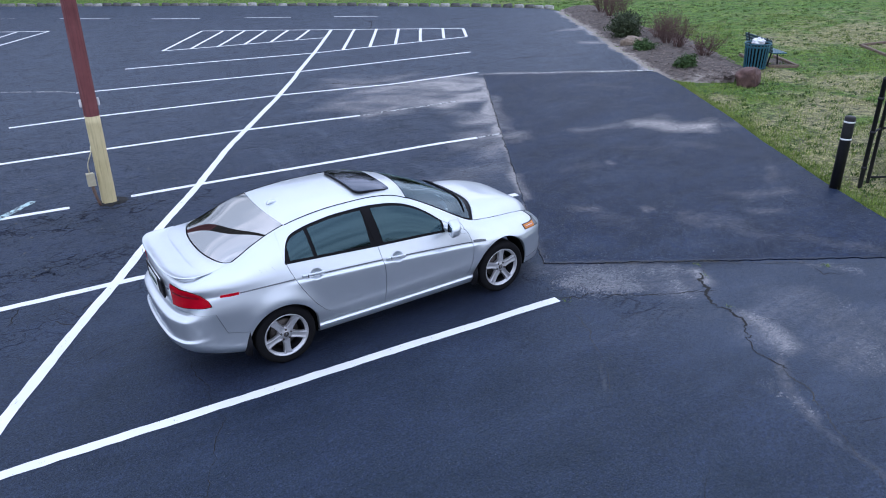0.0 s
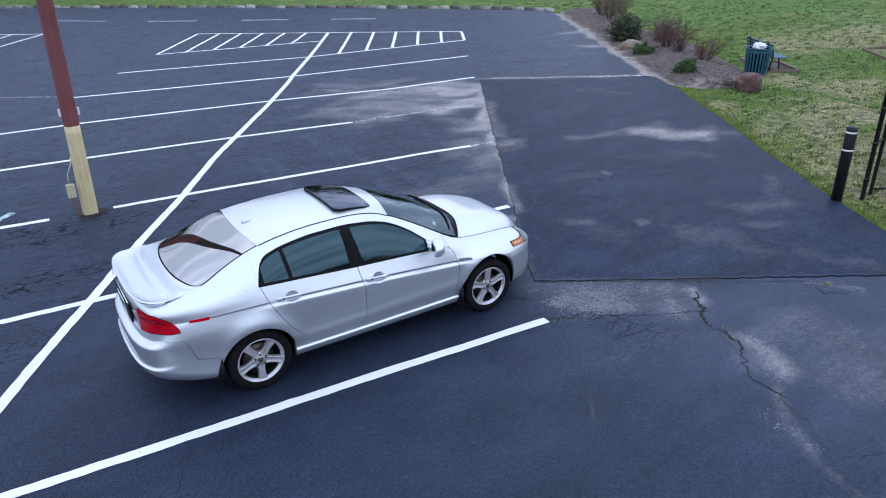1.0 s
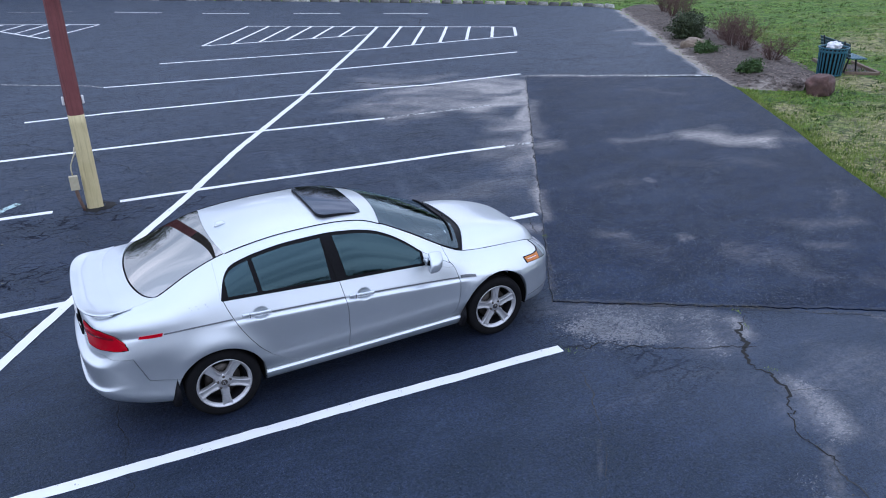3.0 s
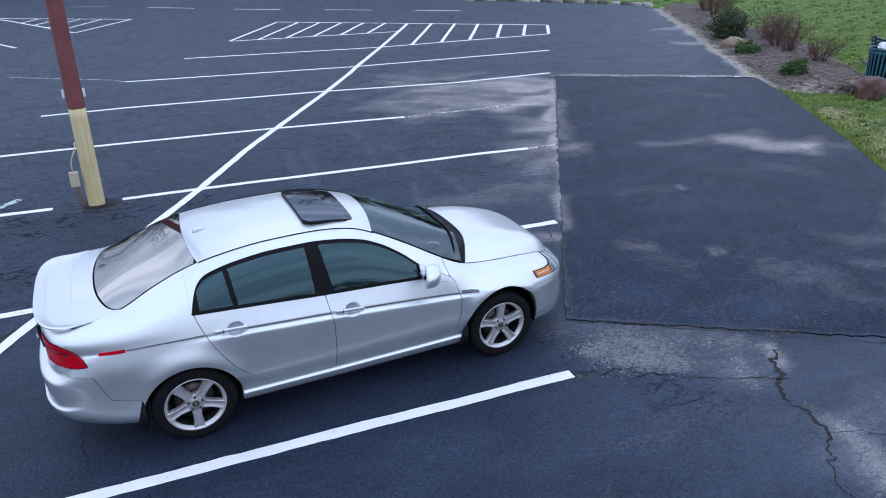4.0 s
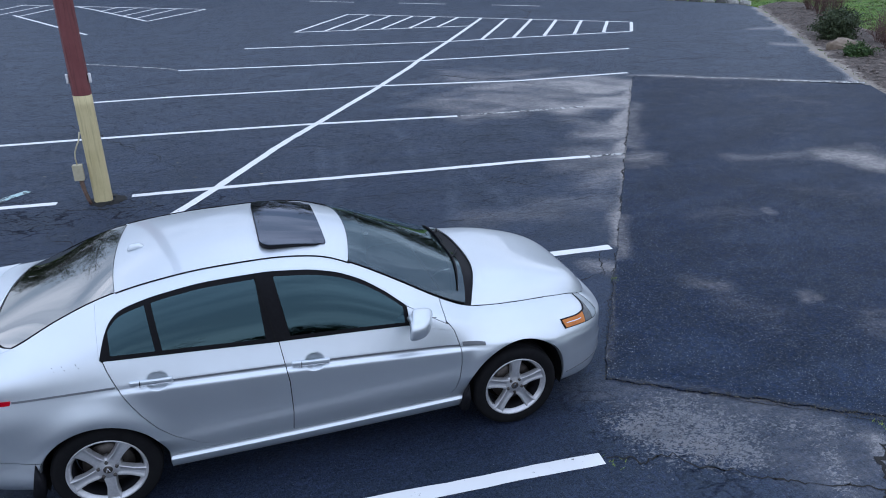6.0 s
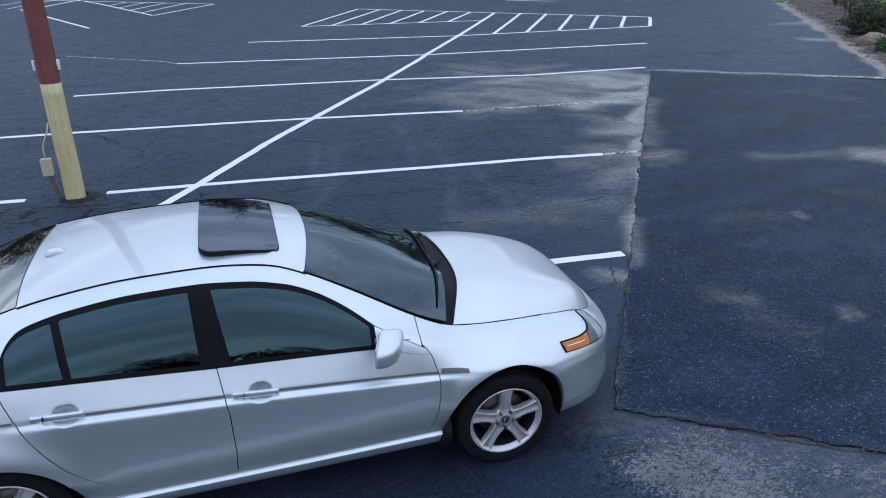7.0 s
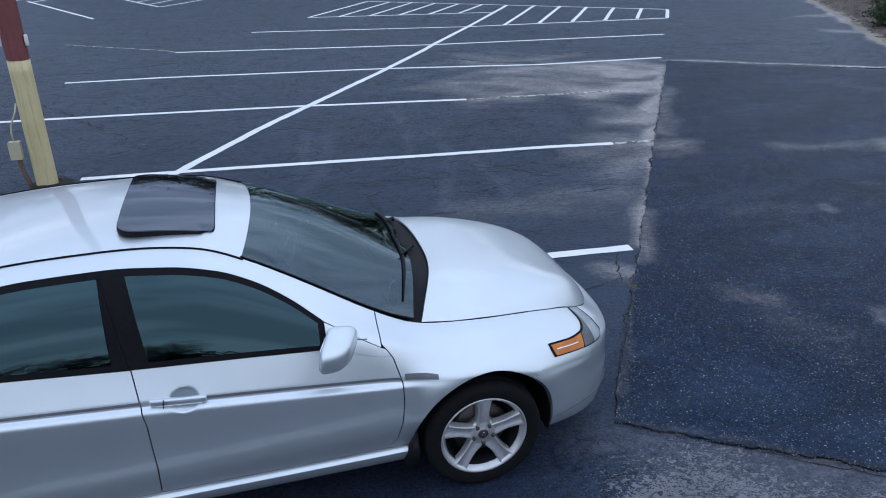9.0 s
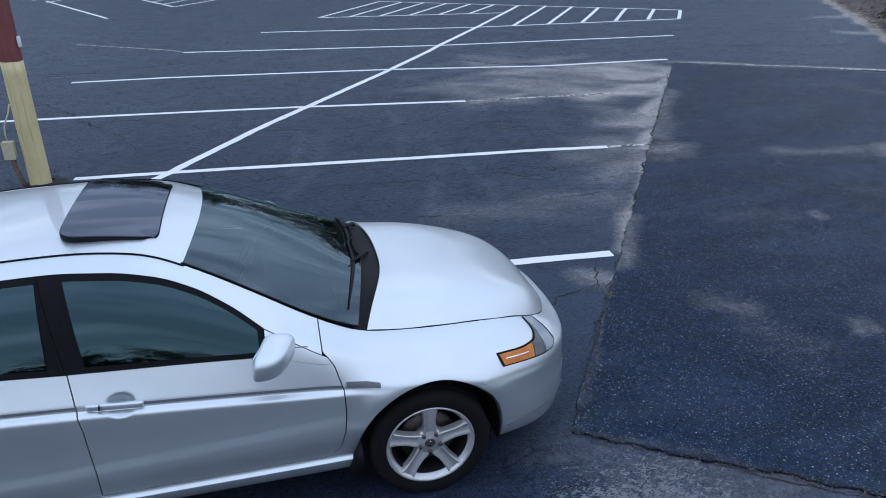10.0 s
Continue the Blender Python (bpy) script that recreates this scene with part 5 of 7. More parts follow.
def arch(wx, wz, r):
    """Lower edge of the flank round a wheel."""
    return lambda x: np.where(np.abs(x - wx) < r, wz + np.sqrt(np.maximum(r * r - (x - wx) ** 2, 0)), 0.0)


ARCH_F, ARCH_R = arch(FA_X, FA_Z, FA_R), arch(-WHEEL_X, 0.315, 0.374)
SEAM_FRONT = curve([0.30, 0.345, 0.40, 0.5, 0.62, 0.74, 0.86, 0.90, 0.93], [0.80, 0.87, 0.915, 0.94, 0.95, 0.948, 0.915, 0.89, 0.865])
SEAM_B = curve([0.3, 0.5, 0.75, 1.0, 1.4], [-0.225, -0.212, -0.215, -0.25, -0.33])
SEAM_REAR = curve([0.335, 0.355, 0.40, 0.5, 0.6, 0.7, 0.8, 0.9, 1.0, 1.07], [-0.62, -0.73, -0.82, -0.94, -1.03, -1.10, -1.16, -1.21, -1.25, -1.27])
def gap_f(z):
    """Gap between fender and front bumper; the two run into one another above the lamp."""
    return np.where(np.asarray(z) > 0.70, 0.0, GAP)


FENDER_END = curve([0.2, 0.635, 0.66, 0.70, 0.725, 0.75, 0.8], [1.63, 1.63, 1.655, 1.715, 1.76, 1.79, 1.80])
QUARTER_END = curve([0.2, 0.53, 0.56, 0.75, 0.80, 0.85], [-1.935, -1.935, -1.95, -2.02, -2.05, -2.06])


def BUMP_F(z):
    """Rear edge of the front bumper: round the arch, then up to the lamp."""
    c = FA_X + np.sqrt(np.maximum(FA_R ** 2 - np.maximum(z - FA_Z, 0) ** 2, 0))
    return np.where(z < 0.637, np.maximum(c, 1.63), FENDER_END(z)) + gap_f(z)


def BUMP_R(z):
    """Front edge of the rear bumper: round the arch, then up to the lamp."""
    c = -WHEEL_X - np.sqrt(np.maximum(0.374 ** 2 - np.maximum(z - 0.315, 0) ** 2, 0))
    return np.minimum(c, -1.693) - GAP


def QUARTER_LOW(x):
    return np.maximum(np.maximum(ARCH_R(x), 0.338), np.where(x < -1.69, np.interp(x, [-1.935, -1.69], [0.535, 0.486]), 0))


def wheel_mesh(parent, x, side, turn):
    """Tyre, five-spoke alloy, nuts, cap and brake disc of one wheel; side: 1 left, -1 right."""
    hub = new("wheel")
    hub.parent = parent
    hub.matrix_local = pose(x, side * WHEEL_Y, WHEEL_R, 0, 0, 0) @ (pose(0, 0, 0) if side < 0 else pose(0, 0, 0, 0, 0, 180))
    prof = [(0.222, -0.095), (0.245, -0.108), (0.285, -0.116), (0.308, -0.106), (0.318, -0.088), (0.3215, -0.06), (0.3175, -0.055), (0.3175, -0.048), (0.3225, -0.043), (0.323, -0.004), (0.318, 0.0),
            (0.323, 0.004), (0.3225, 0.043), (0.318, 0.06), (0.31, 0.10), (0.285, 0.114), (0.245, 0.106), (0.222, 0.095)]
    vs, fs = lathe(prof, 72, "y")
    link_mesh("tyre", vs, fs, M_TYRE, hub)
    # inside of the rim, matt black all over
    vs, fs = lathe([(0.222, 0.09), (0.20, 0.07), (0.19, 0.0), (0.195, -0.06), (0.203, -0.078)], 72, "y")
    link_mesh("barrel", vs, fs, M_MATT, hub, "dark inner rim")
    bar = [(0.203, -0.070), (0.211, -0.084), (0.221, -0.100), (0.230, -0.108), (0.2345, -0.107), (0.236, -0.102), (0.235, -0.094), (0.226, -0.088)]
    vs, fs = lathe(bar, 72, "y")
    link_mesh("rim", vs, fs, M_ALLOY, hub)
    for k in range(5):
        a = radians(turn + 72 * k)
        # spoke: wide flat face with raised sides, widening at the rim
        rad, half = [0.030, 0.070, 0.105, 0.14, 0.18, 0.217], [0.034, 0.036, 0.031, 0.030, 0.034, 0.042]
        face, vs, fs = [-0.080, -0.086, -0.087, -0.089, -0.094, -0.099], [], []
        for r, h, f in zip(rad, half, face):
            for w, dy in ((-1.2, 0.034), (-1.0, 0.002), (-0.88, -0.005), (-0.62, 0.007), (0.62, 0.007), (0.88, -0.005), (1.0, 0.002), (1.2, 0.034)):
                vs.append((r * math.cos(a) - w * h * math.sin(a), f + dy, r * math.sin(a) + w * h * math.cos(a)))
        fs = [(i * 8 + j, i * 8 + j + 1, (i + 1) * 8 + j + 1, (i + 1) * 8 + j) for i in range(5) for j in range(7)]
        ob = link_mesh("spoke", vs, fs, M_ALLOY, hub)
    vs, fs = lathe([(0.0, -0.084), (0.03, -0.084), (0.034, -0.080), (0.066, -0.080), (0.078, -0.074), (0.084, -0.055), (0.084, -0.03), (0.0, -0.03)], 40, "y")
    link_mesh("hub", vs, fs, M_ALLOY, hub)
    vs, fs = lathe([(0.0, -0.088), (0.024, -0.0875), (0.028, -0.085), (0.029, -0.08)], 28, "y")
    cap = link_mesh("cap", vs, fs, M_STEEL, hub, "grey hub cap with a plain raised mark")
    bm = bmesh.new()
    for s in (-1, 1):
        box(bm, (0.005, 0.004, 0.03), pose(s * 0.006, -0.0895, 0, 0, s * -16, 0), 0.001, seg=1)
    part("mark", bm, M_CHROME, cap)
    for k in range(5):
        a = radians(turn + 36 + 72 * k)
        vs, fs = lathe([(0.0, -0.095), (0.009, -0.095), (0.0115, -0.090), (0.0115, -0.065)], 6, "y")
        link_mesh("wheel_nut", [(v[0] + 0.056 * math.cos(a), v[1], v[2] + 0.056 * math.sin(a)) for v in vs], fs, M_STEEL, hub, "dark steel nut")
    vs, fs = lathe([(0.07, -0.02), (0.15, -0.02), (0.152, 0.0), (0.07, 0.0)], 40, "y")
    link_mesh("brake_disc", vs, fs, M_STEEL, hub)
    vs, fs = lathe([(0.0, 0.06), (0.19, 0.06)], 32, "y")
    link_mesh("hub_back", vs, fs, M_UNDER, hub)


def build_car():
    car = thing("car", pose(0, 0, 0), "parked silver four-door saloon with a rear spoiler and alloy wheels", "car")
    for right in (False, True):
        def add(name, pf, mat=M_PAINT, label="", depth=0.012):
            return panel(name, *mirrored(*pf, right), mat, car, label, depth)

        fd = add("front_door", flank_patch(210, 140, lambda z: SEAM_B(z) + GAP, lambda z: SEAM_FRONT(z) - GAP, const(0.338), lambda x: np.where(x < 0.605, DLO_LOW(x), np.interp(x, [0.605, 0.865], [0.95, 0.876])) - 0.003))
        rd = add("rear_door", flank_patch(210, 140, lambda z: SEAM_REAR(z) + GAP, lambda z: SEAM_B(z) - GAP, const(0.338), lambda x: DLO_LOW(x) - 0.004))
        add("sill", flank_patch(90, 10, const(-1.0), const(0.99), const(0.0), const(0.334)))
        arch_x = lambda wx, wz, r, k: (lambda z: wx + k * np.sqrt(np.maximum(r * r - np.maximum(z - wz, 0) ** 2, 1e-6)))
        upper = flank_patch(80, 50, lambda z: SEAM_FRONT(z) + GAP, lambda z: FENDER_END(z) - gap_f(z), lambda x: np.where(x < FA_X - math.sqrt(FA_R ** 2 - (0.62 - FA_Z) ** 2), 0.62, np.maximum(ARCH_F(x), 0.4)), const(TOP), us=around_arch(0.95, 1.64, FA_X, FA_R))
        lower = flank_patch(14, 40, lambda z: SEAM_FRONT(z) + GAP, arch_x(FA_X, FA_Z, FA_R, -1), const(0.338), const(0.62))
        add("fender", joined([upper, lower]))
        upper = flank_patch(110, 60, lambda z: QUARTER_END(z) + GAP, lambda z: np.where(z > 1.06, -1.2855, SEAM_REAR(np.maximum(z, 0.62)) - GAP), lambda x: np.where(x > -1.155, 0.62, QUARTER_LOW(x)), const(TOP), us=around_arch(-1.935, -1.05, -WHEEL_X, 0.374))
        lower = flank_patch(16, 40, arch_x(-WHEEL_X, 0.315, 0.374, 1), lambda z: SEAM_REAR(z) - GAP, const(0.338), const(0.62))
        add("quarter_panel", joined([upper, lower]))
        add("roof_rail", flank_patch(120, 14, const(-1.2845), const(0.862), lambda x: np.where(x < 0.605, DLO_TOP(x) + 0.001, np.interp(x, [0.605, 0.88], [1.067, 0.91])), const(TOP)))
        add("mirror_sail", flank_patch(20, 12, const(0.609), lambda z: SEAM_FRONT(np.minimum(z, 0.93)) - GAP, lambda x: np.interp(x, [0.605, 0.865], [0.9485, 0.8745]), lambda x: np.interp(x, [0.605, 0.88], [1.063, 0.906])), depth=0.006)
        # side glass: black surround with panes set in it
        add("window_trim", flank_patch(150, 20, const(-1.282), const(0.602), lambda x: DLO_LOW(x) - 0.001, DLO_TOP, out=-0.004), M_TRIM, "glossy black window surround", 0.006)
        low = lambda x: DLO_LOW(x) + 0.022
        high = lambda x: np.maximum(DLO_TOP(x) - 0.024, DLO_LOW(x) + 0.0225)
        slant = lambda x0, k: (lambda z: x0 + (z - 1.0) * k)
        for nm, xa, xb in (("front_window", slant(-0.17, -0.16), const(0.578)), ("rear_window", slant(-0.925, -0.12), slant(-0.325, -0.05)), ("quarter_window", const(-1.222), slant(-0.965, -0.12))):
            gp, gf = flank_patch(60, 24, xa, xb, low, high, out=0.0012)
            ob = add(nm, (eased(gp, 1, 2, 2, False), gf), M_GLASS, "dark tinted side glass reflecting the sky", 0.004)
            ob.visible_shadow = False
        add("pillar_seam", flank_patch(1, 20, lambda z: SEAM_B(z) - 0.003 - 0.012, lambda z: SEAM_B(z) + 0.003 - 0.012, lambda x: DLO_LOW(x) + 0.002, lambda x: DLO_TOP(x) - 0.003, out=0.0015), M_UNDER, "", 0.002)
        # body moulding along doors and quarter
        zm = lambda x: np.interp(x, OUT_X[3:20], ZM[3:20])
        for nm, xa, xb in (("front_moulding", 0.052, 0.941), ("rear_moulding", -0.895, -0.225), ("quarter_moulding", -1.772, -1.222)):
            add(nm, flank_patch(60, 3, const(xa), const(xb), lambda x: zm(x) - 0.003, lambda x: zm(x) + 0.009, out=0.003), M_MOULD, "thin grey side moulding", 0.006)
        add("fender_moulding", flank_patch(20, 4, const(0.962), const(1.125), lambda x: zm(x) - 0.002, lambda x: zm(x) + 0.027 - 0.1 * np.maximum(x - 1.06, 0), out=0.004), M_MOULD, "grey fender moulding end", 0.008)
        add("side_marker", flank_patch(16, 5, lambda z: -1.955 + (z - 0.93) * 0.4, lambda z: -1.775 + (z - 0.93) * 0.3, lambda x: zm(x) - 0.010 + 0.06 * np.maximum(-1.87 - x, 0), lambda x: zm(x) + 0.015, out=0.006), M_RED, "slim red side marker lamp", 0.01)
        # lamps
        La = float(at_x(-2.395))
        tl = add("tail_lamp", flank_patch(40, 24, lambda z: np.full(np.shape(z), La), lambda z: at_x(np.interp(z, [0.82, 0.86, 0.93, 1.03], [-2.05, -2.055, -2.12, -2.22])), lambda x: np.interp(x, [-2.4, -2.05], [0.795, 0.842]), lambda x: np.interp(x, [-2.4, -2.25, -2.15, -2.05], [1.012, 0.998, 0.955, 0.86]), out=0.008, as_L=True), M_RED, "large red tail lamp cluster")
        panel("lamp_gasket", *mirrored(*flank_patch(40, 24, lambda z: np.full(np.shape(z), La - 0.008), lambda z: at_x(np.interp(z, [0.82, 0.86, 0.93, 1.03], [-2.042, -2.047, -2.112, -2.212])), lambda x: np.interp(x, [-2.4, -2.05], [0.788, 0.835]), lambda x: np.interp(x, [-2.4, -2.25, -2.15, -2.05], [1.018, 1.005, 0.963, 0.867]), out=0.003, as_L=True), right), M_UNDER, tl, "thin dark gasket", 0.008)
        for zb, zt in ((0.922, 0.946),):
            panel("lamp_band", *mirrored(*flank_patch(24, 6, const(-2.385), lambda z, zb=zb: np.full(np.shape(z), -2.10 - (zb - 0.87)), lambda x, zb=zb: np.interp(x, [-2.4, -2.05], [zb, 0.6 * zb + 0.355]), lambda x, zt=zt: np.interp(x, [-2.4, -2.05], [zt, 0.6 * zt + 0.355]), out=0.0105), right), M_RED_DEEP, tl, "deep red reflector band", 0.003)
        lo = lambda x: pchip([1.77, 1.95, 2.06, 2.13, 2.18, 2.26], [0.693, 0.674, 0.660, 0.655, 0.668, 0.70], x)
        hi = lambda x: pchip([1.75, 1.85, 1.95, 2.03, 2.085, 2.125, 2.16, 2.26], [0.752, 0.744, 0.735, 0.733, 0.748, 0.785, 0.85, 0.92], x)
        hl = add("headlamp", flank_patch(60, 20, lambda z: 1.785 - 0.3 * (z - 0.69), lambda z: 2.185 + 0.25 * (z - 0.66), lambda x: lo(x) - 0.001, lambda x: hi(x) + 0.001, out=0.003), M_TRIM, "headlamp with an amber corner lens", 0.008)
        for nm, xa, xb, m_ in (("amber_lens", lambda z: 1.797 - 0.3 * (z - 0.69), lambda z: 1.985 + (z - 0.66) * 0.5, M_AMBER), ("reflector", lambda z: 1.992 + (z - 0.66) * 0.5, lambda z: 2.075 + (z - 0.66) * 0.45, M_LAMP_DARK), ("clear_lens", lambda z: 2.08 + (z - 0.66) * 0.45, lambda z: 2.172 + 0.25 * (z - 0.66), M_CLEAR)):
            panel(nm, *mirrored(*flank_patch(30, 16, xa, xb, lambda x: lo(x) + 0.005, lambda x: hi(x) - 0.006, out=0.0055), right), m_, hl, "", 0.004)
        panel("lens_bar", *mirrored(*flank_patch(20, 2, const(1.81), const(1.965), lambda x: (lo(x) + hi(x)) / 2 + 0.001, lambda x: (lo(x) + hi(x)) / 2 + 0.005, out=0.008), right), M_CHROME, hl, "", 0.003)
        panel("bumper_seam", *mirrored(*flank_patch(30, 2, const(1.80), const(2.24), lambda x: np.interp(x, [1.8, 2.24], [0.322, 0.338]), lambda x: np.interp(x, [1.8, 2.24], [0.326, 0.342]), out=0.002), right), M_MOULD, car, "", 0.003)
        # wheel arch lips and wells
        for nm, wx, wz, r in (("front_arch", FA_X, FA_Z, FA_R), ("rear_arch", -WHEEL_X, 0.315, 0.374)):
            def lip(u, w, wx=wx, wz=wz, r=r):
                a = np.pi * (-0.04 + 1.08 * u)
                x, z = wx - r * np.cos(a), wz + r * np.sin(a)
                L = at_x(x)
                y = flank(L, row_at(L, np.maximum(z, 0.21)))[:, 1]
                k, t = 0.009 * np.sin(w * np.pi / 2), w ** 1.6
                return np.stack([wx - (r - k) * np.cos(a), y + 0.001 - 0.04 * t, wz + (r - k) * np.sin(a)], 1)
            p, fs = mirrored(*sheet(64, 6, lip), right)
            link_mesh(nm, p, fs, M_PAINT, car)
            def well(u, w, wx=wx, wz=wz, r=r):
                a = np.pi * (-0.08 + 1.16 * u)
                return np.stack([wx - (r - 0.012) * np.cos(a), 0.845 - 0.31 * w, wz + (r - 0.012) * np.sin(a)], 1)
            p, fs = mirrored(*sheet(32, 2, well), right)
            link_mesh("wheel_well", p, fs, M_UNDER, car)
        # mud flaps
        for nm, fx in (("front_mud_flap", 0.985), ("rear_mud_flap", -1.765)):
            edge = ([(1.010, 0.43), (0.972, 0.33), (0.945, 0.235), (0.957, 0.205), (1.012, 0.197), (1.026, 0.30)] if fx > 0 else
                    [(-1.735, 0.50), (-1.772, 0.37), (-1.802, 0.255), (-1.792, 0.222), (-1.738, 0.214), (-1.722, 0.33)])
            yo = [0.906, 0.900, 0.893, 0.888, 0.888, 0.896]
            bm = bmesh.new()
            rings = [[bm.verts.new((x, (y - dy) * (-1 if right else 1), z)) for (x, z), y in zip(edge, yo)] for dy in (0.0, 0.15)]
            bm.faces.new(rings[0])
            bm.faces.new(rings[1][::-1])
            for a in range(6):
                b = (a + 1) % 6
                bm.faces.new((rings[0][b], rings[0][a], rings[1][a], rings[1][b]))
            bmesh.ops.recalc_face_normals(bm, faces=bm.faces)
            bmesh.ops.bevel(bm, geom=list(bm.edges), offset=0.004, segments=2, affect="EDGES")
            part(nm, bm, M_MATT, car, "black moulded mud flap", True)
        # door handles
        for door, hx, hz, slope in ((fd, -0.07, 0.845, -4.6), (rd, -1.02, 0.910, -3.2)):
            y0 = float(flank(at_x(hx + 0.11), row_at(at_x(hx + 0.11), hz))[1])
            bm = bmesh.new()
            box(bm, (0.245, 0.026, 0.034), pose(0, 0, 0), 0.012, seg=4)
            for v in bm.verts:
                v.co.y += 0.016 - 1.4 * v.co.x ** 2
            h = part("handle", bm, M_PAINT, door, "silver pull handle", True)
            h.matrix_local = (pose(hx, y0 + 0.008, hz, 0, -slope, 0) if not right else pose(hx, -y0 - 0.008, hz, 0, -slope, 0) @ Matrix.Diagonal((1, -1, 1, 1)))
            bm = bmesh.new()
            box(bm, (0.18, 0.003, 0.004), pose(0.01, 0.026, -0.004), 0.001, seg=1)
            line = part("handle_trim", bm, M_CHROME, h)
            bm = bmesh.new()
            box(bm, (0.003, 0.02, 0.034), pose(-0.062, 0.016, 0.0), 0.0, seg=1)
            part("lock_seam", bm, M_UNDER, h)
        # door mirror
        mir = new("door_mirror")
        mir.parent = car
        mir["label"] = "silver door mirror with a rounded shell"
        mir.matrix_local = pose(0.615, (-1 if right else 1) * (0.955 if right else 0.94), 1.03 if right else 1.0, 0, 0, 0) @ Matrix.Diagonal((0.9, -0.9 if right else 0.9, 0.95, 1))
        bm = bmesh.new()
        bmesh.ops.create_icosphere(bm, subdivisions=4, radius=1.0)
        for v in bm.verts:
            x, y, z = v.co
            sx = 0.12 if x > 0 else 0.05
            f = lambda c, e: math.copysign(abs(c) ** e, c)
            v.co = Vector((sx * f(x, 0.72) * (1 - 0.18 * y), 0.118 * f(y, 0.55) + 0.012, 0.072 * f(z, 0.6) * (1 - 0.10 * y)))
            v.co.x = max(v.co.x, -0.036) - 0.34 * v.co.y + 0.12 * v.co.z
            v.co.z -= 0.10 * v.co.y
        part("shell", bm, M_PAINT, mir, "", True)
        bm = bmesh.new()
        box(bm, (0.006, 0.17, 0.105), pose(-0.041, 0.012, 0.0, 0, 0, 18.8), 0.002, seg=1)
        for v in bm.verts:
            v.co.x += 0.1 * v.co.z
        part("mirror_glass", bm, M_MIRROR, mir, "flat mirror glass")
        bm = bmesh.new()
        box(bm, (0.10, 0.10, 0.03), pose(0.035, -0.14, -0.045, 0, 0, -12), 0.011)
        part("arm", bm, M_PAINT, mir, "", True)
        bm = bmesh.new()
        box(bm, (0.15, 0.012, 0.007), pose(0.13, -0.16, -0.06, 0, 7, -2), 0.003)
        part("arm_trim", bm, M_MOULD, mir, "", True)

    # bumpers wrap round both sides
    def wrap(nu, nv, L_of, z_lo, z_hi, out=0.0):
        """A panel across the middle, mirrored from the left half."""
        p, fs = flank_patch(nu, nv, L_of[0], L_of[1], z_lo, z_hi, out=out, as_L=True)
        a, fa = mirrored(p, fs, False)
        b, fb = mirrored(p, fs, True)
        return joined([(a, fa), (b, fb)])

    def welded(name, vf, material, label="", depth=0.012):
        bm = solidify(np.array(vf[0]), vf[1], depth) if depth else None
        bmesh.ops.remove_doubles(bm, verts=bm.verts, dist=0.0004)
        for f in [f for f in bm.faces if all(abs(v.co.y) < 0.0006 for v in f.verts)]:
            bm.faces.remove(f)
        bm.normal_update()
        for e in bm.edges:
            if len(e.link_faces) == 2 and e.link_faces[0].normal.angle(e.link_faces[1].normal, 0) > 0.75:
                e.smooth = False
        me = bpy.data.meshes.new(name)
        bm.to_mesh(me)
        bm.free()
        me.polygons.foreach_set("use_smooth", [True] * len(me.polygons))
        me.materials.append(material)
        ob = new(name, me)
        ob.parent = car
        if label:
            ob["label"] = label
        return ob

    end = float(FL[-1])
    seam_low = lambda x: np.interp(x, [-1.935, -1.69], [0.53, 0.481])
    low_half = wrap(90, 44, (const(0.0), lambda z: at_x(BUMP_R(z))), lambda x: np.interp(x, [-2.1, -1.85, -1.74], [0.0, 0.215, 0.235]), seam_low)
    top_half = wrap(80, 30, (const(0.0), lambda z: at_x(QUARTER_END(z) - GAP)), const(0.53), const(0.757))
    welded("rear_bumper", joined([low_half, top_half]), M_PAINT)
    welded("tail_panel", wrap(40, 24, (const(0.0), lambda z: at_x(QUARTER_END(z) + GAP)), const(0.760), const(TOP)), M_PAINT, "")
    nose_split = lambda x: np.interp(x, [1.63, 1.8, 2.1, 2.35], [0.637, 0.630, 0.56, 0.50])
    low_half = wrap(90, 50, (lambda z: at_x(BUMP_F(np.minimum(z, 0.632)) - np.interp(z, [0.622, 0.637], [0.0, 0.004])), const(end)), const(0.0), nose_split, out=-0.0025)
    tuck = -0.0025 - 0.012 * np.clip(1 - np.linspace(0, 1, 81) / 0.018, 0, 1)[:, None] * np.ones((81, 37))  # slides in under the fender
    top_half = wrap(80, 36, (lambda z: at_x(np.maximum(FENDER_END(z) - 0.03, FA_X + 0.002 + np.sqrt(np.maximum(FA_R ** 2 - np.maximum(z - FA_Z, 0) ** 2, 0)))), const(end)), nose_split, const(TOP), out=tuck)
    welded("front_bumper", joined([low_half, top_half]), M_PAINT)
    # upper panels
    WS_LOW, WS_TOP = (lambda s: 1.15 - 0.09 * np.abs(s) ** 2.2), (lambda s: 0.335 - 0.07 * np.abs(s) ** 2)
    HOOD_R = lambda s: 1.255 - 0.155 * np.abs(s) ** 2.4
    RG_TOP, RG_LOW = (lambda s: -1.20 + 0.04 * s ** 2), (lambda s: -1.925 + 0.125 * np.abs(s) ** 2.4 + 0.06 * np.abs(s) ** 16)
    nose_of = lambda s: np.interp(np.abs(s), [0, 0.3, 0.6, 0.8, 0.92, 1.0], [2.243, 2.24, 2.235, 2.225, 2.21, 2.19])
    hp, hf = skin_patch(70, 48, HOOD_R, nose_of, -0.9945, 0.9945)
    panel("hood", eased(hp, 2, 6, 4), hf, M_PAINT, car)
    rp, rf = skin_patch(70, 40, RG_TOP, WS_TOP, -0.985, 0.985, out=-0.004)
